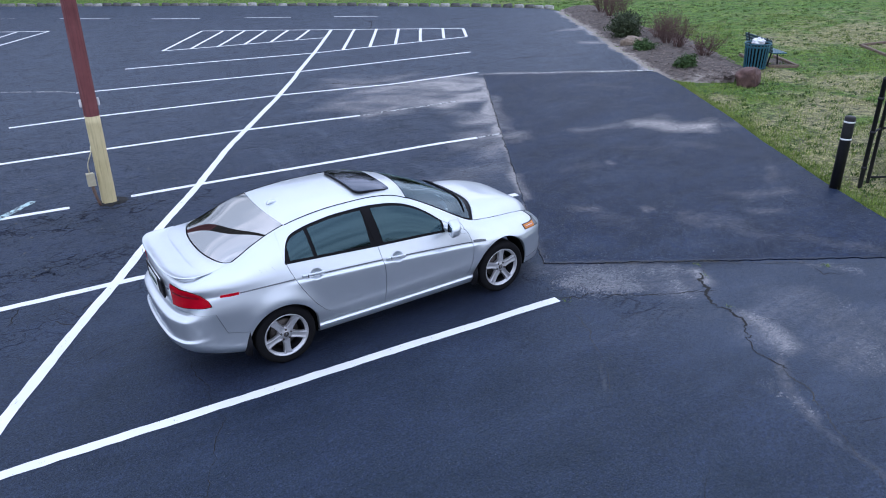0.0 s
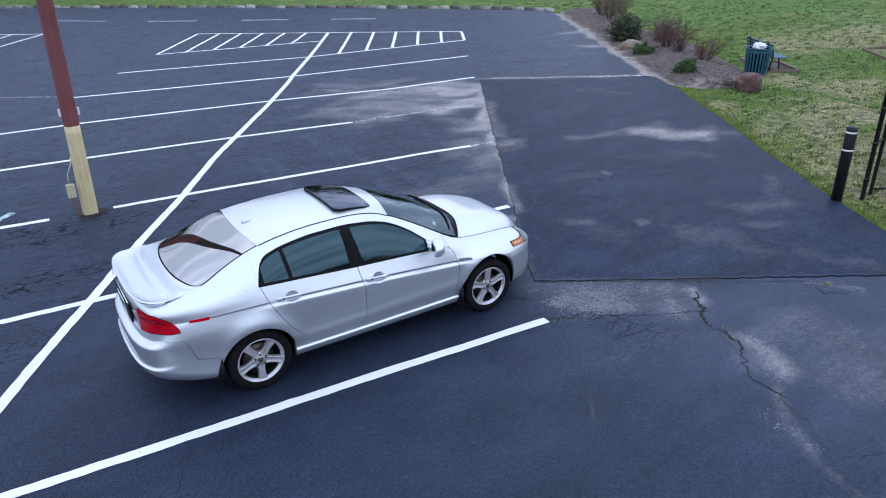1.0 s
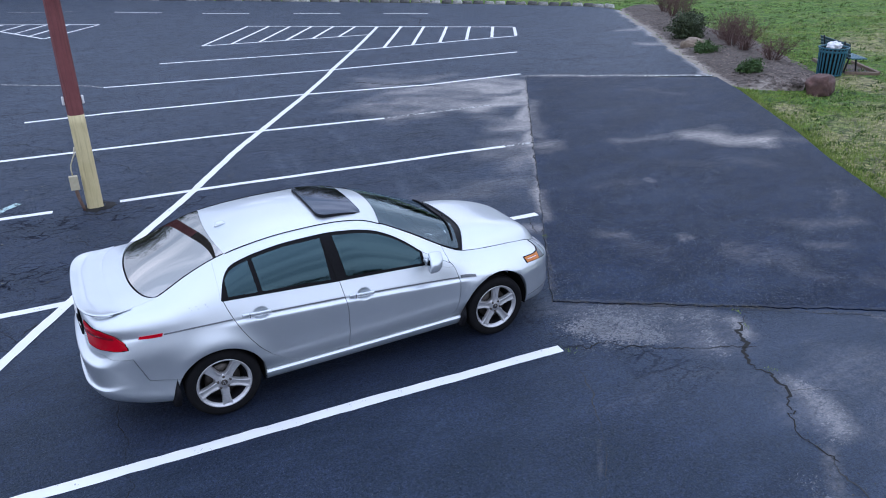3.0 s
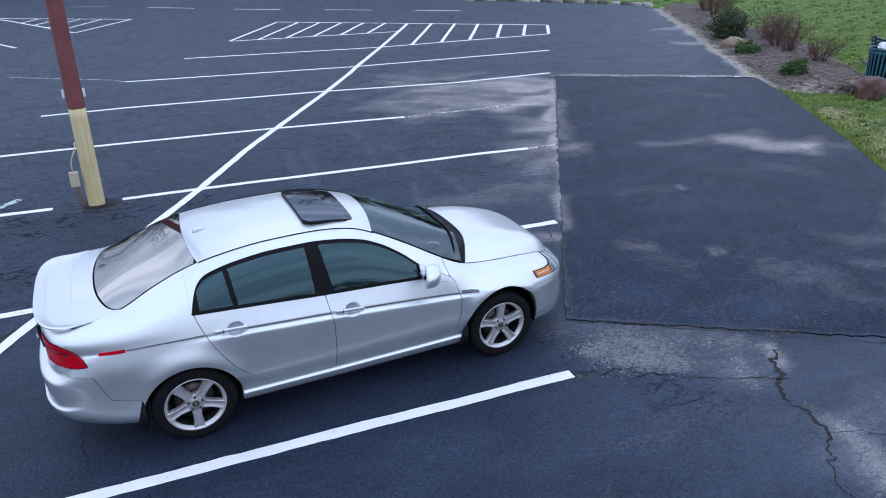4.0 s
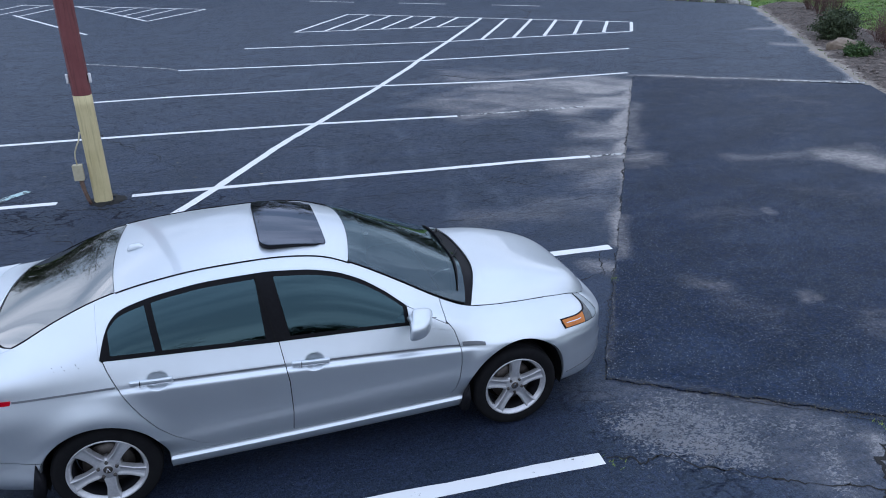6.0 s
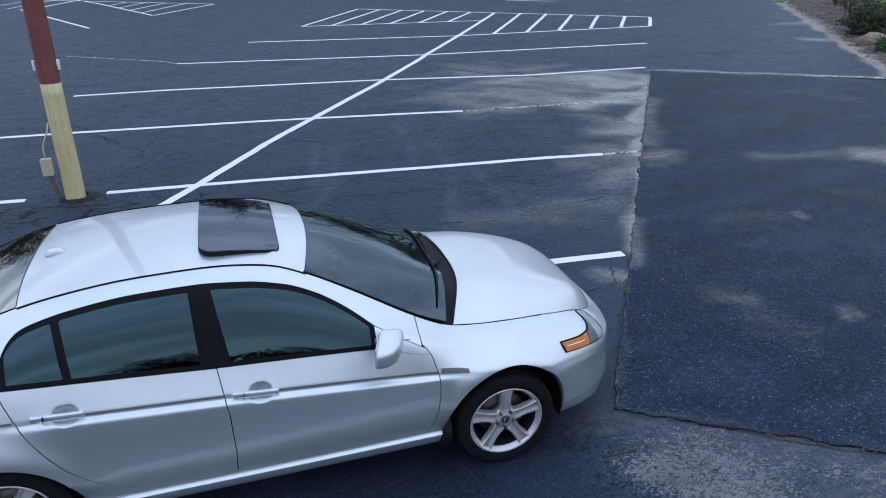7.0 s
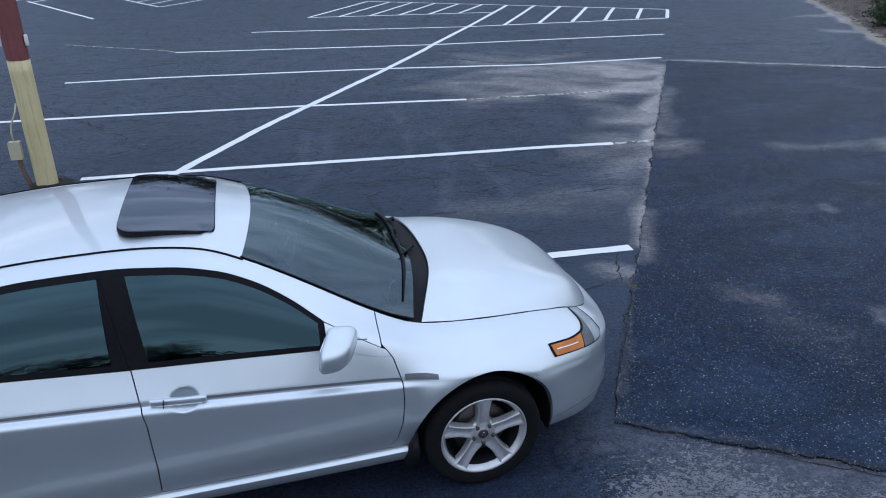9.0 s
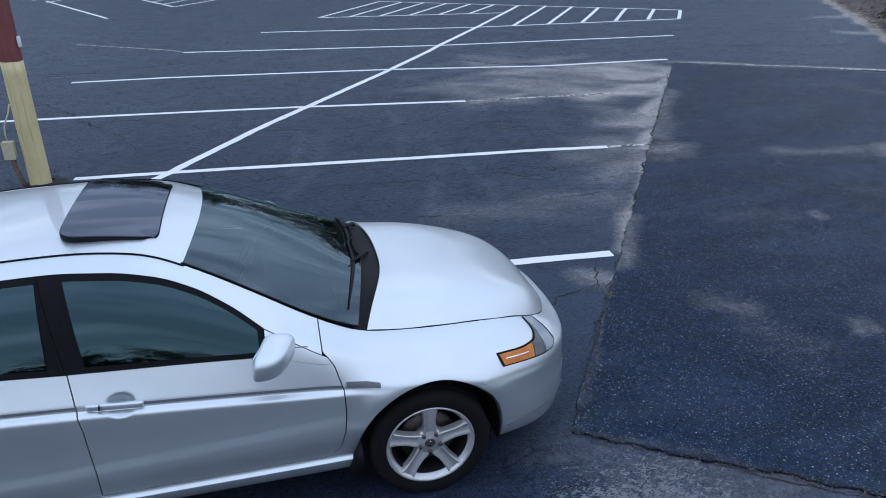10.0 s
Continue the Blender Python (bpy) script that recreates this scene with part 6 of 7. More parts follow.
    panel("roof", eased(rp, 2, 5, 3), rf, M_PAINT, car)
    panel("trunk_lid", *skin_patch(40, 40, lambda s: np.full(np.shape(s), -2.292), lambda s: RG_LOW(s) - 0.012, -0.998, 0.998), M_PAINT, car)
    panel("cowl", *skin_patch(14, 40, lambda s: WS_LOW(s) - 0.03, lambda s: HOOD_R(s) - 0.004, -0.985, 0.985, out=-0.018), M_MATT, car, "black plastic cowl grille")
    for nm, a, b in (("windshield", WS_TOP, WS_LOW), ("rear_glass", RG_LOW, RG_TOP)):
        tr = lambda f, d: (lambda s: f(s) + d)
        frame_pf = [skin_patch(40, 4, tr(a, 0.002), tr(b, -0.002), s0, s1, out=-0.002) for s0, s1 in ((-0.985, -0.93), (0.93, 0.985))]
        frame_pf += [skin_patch(4, 40, tr(a, 0.002), tr(a, 0.035 if nm == "rear_glass" else 0.12), -0.93, 0.93, out=-0.002), skin_patch(4, 40, tr(b, -0.035 if nm == "rear_glass" else -0.10), tr(b, -0.002), -0.93, 0.93, out=-0.002)]
        panel(nm + "_border", *joined(frame_pf), M_TRIM, car, "black ceramic glass border", 0.004)
        gp, gf = skin_patch(60, 48, tr(a, 0.003), tr(b, -0.003), -0.98, 0.98, out=0.002)
        g = panel(nm, eased(gp, 2, 3, 2), gf, M_WINDSHIELD if nm == "windshield" else M_REAR_GLASS, car, "tinted glass reflecting clouds and trees", 0.003)
        g.visible_shadow = False
    # glass sunroof, tilted up at the rear
    def roof_glass(u, w):
        x, s = -0.272 + 0.43 * u, -1 + 2 * w
        y = s * (0.43 - 0.025 * u)
        p = skin(x, np.clip(y / 0.56, -1, 1))
        return np.stack([x, y, p[:, 2] + 0.006 + 0.026 * (1 - u)], 1)
    def rounded(p, fs, x0, x1, yh, r):
        """Pulls a sheet's corners in to a radius."""
        p = np.array(p)
        cx, cy = (x0 + x1) / 2, 0.0
        hx, hy = (x1 - x0) / 2, yh
        dx, dy = np.abs(p[:, 0] - cx) - (hx - r), np.abs(p[:, 1]) - (hy - r)
        m = (dx > 0) & (dy > 0)
        k = np.maximum(dx, dy) / np.maximum(np.hypot(dx, dy), 1e-9)
        p[m, 0] = cx + np.sign(p[m, 0] - cx) * (hx - r + dx[m] * k[m])
        p[m, 1] = np.sign(p[m, 1]) * (hy - r + dy[m] * k[m])
        return p, fs
    sr = panel("sunroof", *rounded(*sheet(28, 40, roof_glass), -0.272, 0.158, 0.43, 0.085), M_ROOF_GLASS, car, "dark glass sunroof tilted up at its rear", 0.008)
    p, fs = rounded(*sheet(28, 40, roof_glass), -0.272, 0.158, 0.43, 0.085)
    panel("sunroof_seal", (np.array(p) - (-0.057, 0, 0)) * (1.012, 1.008, 1) + (-0.057, 0, -0.009), fs, M_MATT, sr, "black rubber seal", 0.022)
    # roof ditch strips, wipers, aerial
    for s in (-1, 1):
        Ls = np.linspace(float(at_x(-1.16)), float(at_x(0.28)), 40)
        q = flank(Ls, np.full(40, ROW_TOP - 0.02), 0.001) * (1, s, 1)
        vs, fs = tube(q, 0.0055, 6)
        link_mesh("roof_strip", vs, fs, M_TRIM, car, "thin black roof strip")
        Ls = np.linspace(0, 1, 30)
        q = skin(WS_TOP(1.0) + (1.04 - WS_TOP(1.0)) * Ls, np.full(30, 0.985 * s), 0.002)
        vs, fs = tube(q, 0.005, 6)
        link_mesh("windshield_strip", vs, fs, M_TRIM, car)
        q = skin(-1.17 - 0.56 * Ls, np.full(30, 0.985 * s), 0.001)
        vs, fs = tube(q, 0.0035, 6)
        link_mesh("rear_glass_strip", vs, fs, M_TRIM, car)
    for sa, sb, lift in ((-0.90, 0.0, 0.055), (-0.06, 0.60, 0.05)):
        t = np.linspace(0, 1, 22)
        sv = sa + (sb - sa) * t
        blade = skin(WS_LOW(sv) - lift + 0.012 * np.sin(t * 3.1), sv, 0.012)
        wp = link_mesh("wiper", *tube(blade, [0.004 + 0.006 * float(k) for k in np.sin(t * 3.0)], 6), M_MATT, car, "black wiper blade and arm")
        link_mesh("rubber", *tube(blade - (0.002, 0, 0.009), 0.003, 4), M_UNDER, wp)
        s2 = sa + 0.04 + (sb - sa) * 0.96 * (0.48 + 0.42 * t)
        arm = skin(WS_LOW(s2) + np.interp(t, [0, 0.25, 1], [-lift, -0.02, 0.05]), s2, 0.0) + np.stack([0 * t, 0 * t, np.interp(t, [0, 0.3, 0.85, 1], [0.022, 0.022, 0.012, -0.004])], 1)
        link_mesh("wiper_arm", *tube(arm, [0.005 + 0.007 * float(k) for k in t], 6), M_MATT, wp)
    bm = bmesh.new()
    box(bm, (0.12, 0.05, 0.04), pose(0, 0, 0), 0.017, 0.55, 3)
    ob = part("aerial", bm, M_PAINT, car, "small silver aerial fin", True)
    ob.matrix_local = pose(-1.07, 0.0, float(skin(-1.07, 0.0)[2]) + 0.012, 0, -8, 0)
    # rear lip spoiler following the tail's curve
    def lip_spoiler(u, w):
        s = -1 + 2 * u
        a = np.abs(s)
        cx, cy = -2.318 + 0.21 * a ** 3.0, 0.70 * np.sin(np.clip(s, -1, 1) * 1.45) / np.sin(1.45)
        rise = 0.052 * (1 - a ** 6) + 0.014
        # section: long front sweep, blade lip, rear face, rear foot
        k = w * 5
        fx = pchip([0, 1, 2, 3, 4, 5], [0.22, 0.15, 0.06, -0.035, -0.045, 0.02], k) * (1 - 0.3 * a ** 5)
        fz = pchip([0, 1, 2, 3, 4, 5], [0.0, 0.10, 0.46, 1.0, 0.86, -0.25], k)
        xt = np.maximum(cx + fx, -2.285)
        lid = skin(xt, np.clip(cy / np.abs(skin(xt, np.ones_like(xt))[:, 1]), -0.985, 0.985))[:, 2]
        return np.stack([cx + fx, cy * (1 - 0.04 * fx), lid + rise * fz + 0.003], 1)
    p, fs = sheet(64, 20, lip_spoiler)
    panel("spoiler", p, fs, M_PAINT, car, "silver lip spoiler on the trunk lid", 0.004)
    # plate recess, plate, small badges
    bm = bmesh.new()
    box(bm, (0.02, 0.62, 0.19), pose(-2.352, 0, 0.885, 0, -3, 0), 0.01)
    part("plate_recess", bm, M_MATT, car, "dark recess round the number plate")
    bm = bmesh.new()
    box(bm, (0.006, 0.31, 0.155), pose(-2.367, 0, 0.885, 0, -3, 0), 0.002)
    pl = part("number_plate", bm, M_PLATE, car, "pale number plate with dark bars")
    for k in range(6):
        bm = bmesh.new()
        box(bm, (0.003, 0.028, 0.06), pose(-2.371, -0.105 + 0.042 * k, 0.885, 0, -3, 0))
        part("bar", bm, M_INK, pl)
    bm = bmesh.new()
    box(bm, (0.012, 0.58, 0.025), pose(-2.358, 0, 0.985, 0, 0, 0), 0.005)
    part("tail_garnish", bm, M_CHROME, car, "bright garnish over the plate", True)
    for k, (yy, zz, w_) in enumerate(((-0.50, 0.99, 0.07), (0.5, 0.99, 0.1))):
        bm = bmesh.new()
        box(bm, (0.006, w_, 0.022), pose(-2.345, yy, zz, 0, 0, -8 if yy > 0 else 8), 0.002)
        part("badge", bm, M_CHROME, car, "small chrome badge")
    # dark inner body behind the gaps, floor and cabin
    def inner(u, w):
        L = u * end
        v = w * ROW_TOP
        p = flank(L, v, -0.045)
        x, z = p[:, 0], p[:, 2]
        lim = np.where(x > 0, ARCH_F(x), ARCH_R(x)) + 0.02
        z = np.where(z < lim, np.where(lim > 0.1, lim, z), z)
        return np.stack([p[:, 0], p[:, 1], z], 1)
    p, fs = sheet(150, 60, inner)
    p = np.array(p)
    keep = []
    for f in fs:
        c = p[list(f)].mean(0)
        glass = -1.25 < c[0] < 0.58 and DLO_LOW(c[0]) + 0.02 < c[2] < DLO_TOP(np.array([c[0]]))[0] - 0.02
        if not glass:
            keep.append(f)
    a, fa = mirrored(p, keep, False)
    b, fb = mirrored(p, keep, True)
    under = joined([(a, fa), (b, fb)])
    hood_in = skin_patch(16, 16, lambda s: HOOD_R(s) - 0.1, lambda s: nose_of(s) - 0.03, -0.97, 0.97, out=-0.03)
    deck_in = skin_patch(12, 16, const(-2.26), lambda s: RG_LOW(s) + 0.02, -0.97, 0.97, out=-0.03)
    roof_in = skin_patch(16, 16, RG_TOP, WS_TOP, -0.97, 0.97, out=-0.035)
    fl = sheet(1, 1, lambda u, w: np.stack([-1.95 + 3.9 * u, -0.6 + 1.2 * w, np.full_like(u, 0.27)], 1))
    link_mesh("inner_body", *joined([under, hood_in, deck_in, roof_in, fl]), M_UNDER, car)
    def cushion(name, size, m, bevel, label=""):
        bm = bmesh.new()
        box(bm, size, Matrix(), bevel, 0.9, 3)
        ob = part(name, bm, M_CABIN, car, label, True)
        ob.matrix_local = m
    for sy in (-0.37, 0.37):
        cushion("front_seat_base", (0.52, 0.52, 0.2), pose(0.12, sy, 0.46), 0.06, "dark front seat cushion")
        cushion("front_seat_back", (0.16, 0.5, 0.62), pose(-0.16, sy, 0.80, 0, -16, 0), 0.06)
        cushion("headrest", (0.1, 0.26, 0.18), pose(-0.27, sy, 1.19, 0, -10, 0), 0.04)
    cushion("rear_bench", (0.5, 1.3, 0.2), pose(-0.80, 0, 0.50), 0.06)
    cushion("rear_backrest", (0.16, 1.25, 0.6), pose(-1.12, 0, 0.82, 0, -22, 0), 0.06)
    cushion("dashboard", (0.42, 1.32, 0.26), pose(0.80, 0, 0.80), 0.08)
    cushion("parcel_shelf", (0.55, 1.1, 0.05), pose(-1.5, 0, 1.06, 0, 0, 0), 0.02)
    vs, fs = lathe([(0.18 + 0.014 * math.cos(k * 0.785), 0.014 * math.sin(k * 0.785)) for k in range(9)], 32)
    link_mesh("steering_wheel", vs, fs, M_CABIN, car).matrix_local = pose(0.48, 0.37, 0.88, 0, -65, 0)
    for s in (1, -1):
        wheel_mesh(car, WHEEL_X, s, 90)
        wheel_mesh(car, -WHEEL_X, s, 270)


build_car()
# ---- things round the lot ----
def utility_pole(x, y):
    base = thing("utility_pole", pose(x, y, 0, 0, 0.7, 0), "tall wooden pole painted yellow below and faded red above", "pole")

    def shaft(z0, z1, r0, r1, seed):
        rng = np.random.RandomState(seed)
        n = 40
        vs, fs = [], []
        zs = np.linspace(z0, z1, max(3, int((z1 - z0) / 0.12)))
        groove = 1 - 0.05 * (rng.rand(n) < 0.22)
        for z in zs:
            r = r0 + (r1 - r0) * (z - z0) / (z1 - z0)
            for k in range(n):
                a = 2 * math.pi * k / n
                c, s = math.cos(a), math.sin(a)
                sq = (abs(c) ** 2.6 + abs(s) ** 2.6) ** (-1 / 2.6)
                q = r * sq * groove[k] * (1 + 0.008 * math.sin(z * 3 + k))
                vs.append((q * c, q * s, z))
        m = len(zs)
        fs = [(i * n + k, i * n + (k + 1) % n, (i + 1) * n + (k + 1) % n, (i + 1) * n + k) for i in range(m - 1) for k in range(n)]
        fs.append(tuple(range((m - 1) * n, m * n)))
        return vs, fs
    link_mesh("lower_shaft", *shaft(-0.05, 1.435, 0.114, 0.111, 1), M_POLE_YELLOW, base, "faded yellow painted wood")
    link_mesh("upper_shaft", *shaft(1.4355, 3.4, 0.111, 0.105, 2), M_POLE_RED, base, "faded red painted wood with long splits")
    link_mesh("bare_shaft", *shaft(3.4005, 9.2, 0.105, 0.078, 3), M_BARK, base, "dark unpainted wood")
    vs, fs = lathe([(0.24, 0.001), (0.19, 0.010), (0.15, 0.016), (0.11, 0.02)], 28)
    rng = np.random.RandomState(4)
    vs = [(x * (1 + 0.3 * rng.randn() * 0.5) + 0.05, y * (1 + 0.15 * rng.randn()), z) for x, y, z in vs]
    link_mesh("footing", vs, fs, M_CRACK, base, "dark crumbled asphalt round the foot")
    for s in (-1, 1):
        bm = bmesh.new()
        box(bm, (0.035, 0.05, 0.12), pose(s * 0.128, -0.02, 1.64), 0.012)
        part("bracket", bm, M_WHITE_PLASTIC, base, "small white bracket", True)
    bm = bmesh.new()
    box(bm, (0.115, 0.09, 0.2), pose(-0.215, -0.10, 0.455), 0.008)
    jb = part("junction_box", bm, M_BEIGE, base, "beige electrical box")
    bm = bmesh.new()
    box(bm, (0.122, 0.012, 0.207), pose(-0.215, -0.147, 0.455), 0.004)
    part("box_cover", bm, M_BEIGE, jb)
    vs, fs = tube([(-0.215, -0.10, 0.56), (-0.22, -0.10, 0.64), (-0.21, -0.10, 0.72), (-0.175, -0.10, 0.80), (-0.135, -0.09, 0.88), (-0.118, -0.05, 0.97)], 0.009, 8)
    link_mesh("cable", vs, fs, M_BEIGE, base, "thin pale cable")
    vs, fs = tube([(-0.215, -0.10, 0.36), (-0.205, -0.10, 0.25), (-0.17, -0.10, 0.08), (-0.14, -0.09, -0.03)], 0.021, 8)
    link_mesh("conduit", vs, fs, M_CONDUIT, base, "rusty brown conduit")
    vs, fs = tube([(-0.2, -0.08, 0.42), (-0.185, -0.08, 0.2), (-0.14, -0.07, -0.02)], 0.014, 8)
    link_mesh("conduit", vs, fs, M_CONDUIT, base)


utility_pole(-2.0, 5.22)


def bollard(x, y):
    base = thing("bollard", pose(x, y, -0.03), "black round steel bollard with two white reflective bands", "bollard")
    vs, fs = lathe([(0.0, 1.245), (0.05, 1.244), (0.075, 1.235), (0.083, 1.215), (0.083, 0.0), (0.0, 0.0)], 32)
    link_mesh("post", vs, fs, M_BLACK_METAL, base)
    for z, w in ((1.155, 0.026), (0.875, 0.026)):
        vs, fs = lathe([(0.0835, z - w / 2), (0.0845, z - w / 2), (0.0845, z + w / 2), (0.0835, z + w / 2)], 32)
        link_mesh("reflective_band", vs, fs, M_REFLECTIVE, base, "white reflective band")


bollard(8.13, -1.17)


def fence():
    base = thing("chain_link_fence", pose(8.55, -1.36, -0.03), "black coated chain-link fence with round posts", "fence")
    d = Vector((0.86, -0.51, 0))

    def post(o, h, r):
        vs, fs = lathe([(0.0, h + 0.03), (r * 0.7, h + 0.022), (r * 1.1, h), (r * 1.1, h - 0.03), (r, h - 0.032), (r, -0.2)], 20)
        link_mesh("post", [(v[0] + o[0], v[1] + o[1], v[2]) for v in vs], fs, M_BLACK_METAL, base)
    post((0, 0), 1.82, 0.036)
    post((0.36, 0.06), 1.72, 0.03)
    post(tuple(Vector((0.36, 0.06, 0)) + d * 2.4)[:2], 1.72, 0.03)
    a = Vector((0.36, 0.06, 0))
    for z in (0.1, 0.95, 1.69):
        vs, fs = tube([a + d * 0.0 + Vector((0, 0, z)), a + d * 2.4 + Vector((0, 0, z))], 0.019, 10)
        link_mesh("rail", vs, fs, M_BLACK_METAL, base)
    for z in (0.95,):
        vs, fs = tube([(0, 0, z), a + Vector((0, 0, z))], 0.019, 10)
        link_mesh("hinge_arm", vs, fs, M_BLACK_METAL, base)
    for z in (0.35, 0.95, 1.5):
        vs, fs = lathe([(0.037, z - 0.025), (0.045, z - 0.025), (0.045, z + 0.025), (0.037, z + 0.025)], 16)
        link_mesh("clamp", vs, fs, M_BLACK_METAL, base)
    chunks, step, w, h = [], 0.055, 2.4, 1.6
    for k in range(int((w + h) / step)):
        s = k * step
        for sgn in (1, -1):
            p0, p1 = (s, 0.0), (s - h, h)
            if p1[0] < 0:
                p1 = (0.0, s)
            if p0[0] > w:
                p0 = (w, s - w)
            q = [(w - p[0] if sgn < 0 else p[0], p[1]) for p in (p0, p1)]
            chunks.append(tube([a + d * q[0][0] + Vector((0, 0.004 * sgn, q[0][1] + 0.09)), a + d * q[1][0] + Vector((0, 0.004 * sgn, q[1][1] + 0.09))], 0.0028, 3, False))
    vs, fs = joined(chunks)
    link_mesh("mesh", vs, fs, M_BLACK_METAL, base, "diamond wire mesh")


fence()


def litter_bin(x, y):
    base = thing("litter_bin", pose(x, y, -0.02), "teal slatted steel litter bin overfull with a white bag", "bin")
    R, H = 0.33, 0.75
    for z, r, w in ((0.05, R - 0.03, 0.03), (H - 0.10, R + 0.012, 0.05), (H - 0.01, R + 0.045, 0.035)):
        vs, fs = lathe([(r - 0.012, z - w / 2), (r, z - w / 2), (r + 0.004, z), (r, z + w / 2), (r - 0.012, z + w / 2), (r - 0.012, z - w / 2)], 40)
        link_mesh("hoop", vs, fs, M_TEAL_METAL, base)
    bm = bmesh.new()
    box(bm, (0.012, 0.045, H - 0.06), pose(0, 0, 0), 0.003, seg=1)
    bmesh.ops.recalc_face_normals(bm, faces=bm.faces)
    me = bpy.data.meshes.new("slat")
    bm.to_mesh(me)
    bm.free()
    me.materials.append(M_TEAL_METAL)
    for k in range(22):
        ob = new("slat", me)
        ob.parent = base
        a = 360 * k / 22
        ob.matrix_local = pose(0, 0, 0, 0, 0, a) @ pose(R - 0.008, 0, H / 2 - 0.01, 0, 3.6, 0)
    vs, fs = lathe([(0.0, 0.06), (R - 0.07, 0.06), (R - 0.03, H - 0.03), (R - 0.045, H - 0.03)], 32)
    link_mesh("liner", vs, fs, M_UNDER, base, "dark inner liner")
    rng = np.random.RandomState(4)
    bm = bmesh.new()
    bmesh.ops.create_icosphere(bm, subdivisions=4, radius=1.0)
    for v in bm.verts:
        n = noise.noise(v.co * 2.2) * 0.35 + noise.noise(v.co * 5.5) * 0.18
        v.co = Vector((v.co.x * 0.17, v.co.y * 0.17, v.co.z * 0.11)) * (1 + n)
        v.co.z += H + 0.03
    part("bag", bm, M_BAG, base, "crumpled white bin bag", True)


litter_bin(16.2, 6.02)


def bench(x, y, turn):
    base = thing("park_bench", pose(x, y, -0.02, 0, 0, turn), "teal coated metal park bench with dark frame", "bench")
    for k in range(5):
        bm = bmesh.new()
        box(bm, (1.75, 0.07, 0.03), pose(0, -0.2 + 0.085 * k, 0.40), 0.008)
        part("seat_slat", bm, M_TEAL_METAL, base)
    for k in range(4):
        bm = bmesh.new()
        box(bm, (1.75, 0.03, 0.075), pose(0, 0.235 + 0.02 * k, 0.48 + 0.088 * k, -12, 0, 0), 0.008)
        part("back_slat", bm, M_TEAL_DARK, base)
    for s in (-0.62, 0.62):
        for (a, b) in (((s, -0.12, 0.0), (s, -0.06, 0.39)), ((s, 0.2, 0.0), (s, 0.12, 0.39)), ((s, -0.25, 0.385), (s, 0.2, 0.385)), ((s, 0.2, 0.385), (s, 0.33, 0.82)), ((s, -0.2, 0.012), (s, 0.3, 0.012))):
            vs, fs = tube([a, b], 0.024, 8)
            link_mesh("frame", vs, fs, M_BLACK_METAL, base)


bench(17.4, 6.52, 60)


def boulder(x, y, size, mat, label, seed, turn=0):
    bm = bmesh.new()
    bmesh.ops.create_icosphere(bm, subdivisions=4, radius=1.0)
    off = Vector((seed * 3.1, seed * 1.7, 0))
    for v in bm.verts:
        d = v.co.copy()
        c = Vector((math.copysign(abs(d.x) ** 0.6, d.x), math.copysign(abs(d.y) ** 0.6, d.y), math.copysign(abs(d.z) ** 0.55, d.z)))
        n = noise.noise(d * 1.3 + off) * 0.28 + noise.noise(d * 3.4 + off) * 0.12 + noise.noise(d * 9 + off) * 0.03
        c = c * (0.85 + n)
        v.co = Vector((c.x * size[0], c.y * size[1], max(c.z * size[2], -0.1) + size[2] * 0.35))
    ob = part("boulder", bm, mat, None, "", True)
    ob.matrix_world = pose(x, y, -0.03, 4, -7, turn)
    tagged(ob, label, "rock")


boulder(14.08, 4.72, (0.33, 0.42, 0.36), M_ROCK, "large red-brown boulder on the lawn", 1, -60)
boulder(16.5, 11.15, (0.3, 0.42, 0.25), M_ROCK_TAN, "rounded tan rock in the planting bed", 5, 20)
boulder(14.55, 6.65, (0.12, 0.16, 0.1), M_ROCK_TAN, "small tan rock in the planting bed", 9, 50)


# planting bed
BED_Y = [5.15, 5.5, 6.0, 6.6, 7.6, 8.7, 10.3, 12.0, 14.6, 17.0, 19.0, 21.0]
BED_L = [14.0, 13.5, 13.05, 13.0, 13.62, 14.28, 15.25, 16.32, 18.02, 19.42, 20.65, 21.85]
BED_R = [14.35, 15.0, 15.7, 16.3, 17.1, 17.75, 18.9, 19.97, 20.6, 21.9, 23.2, 24.6]


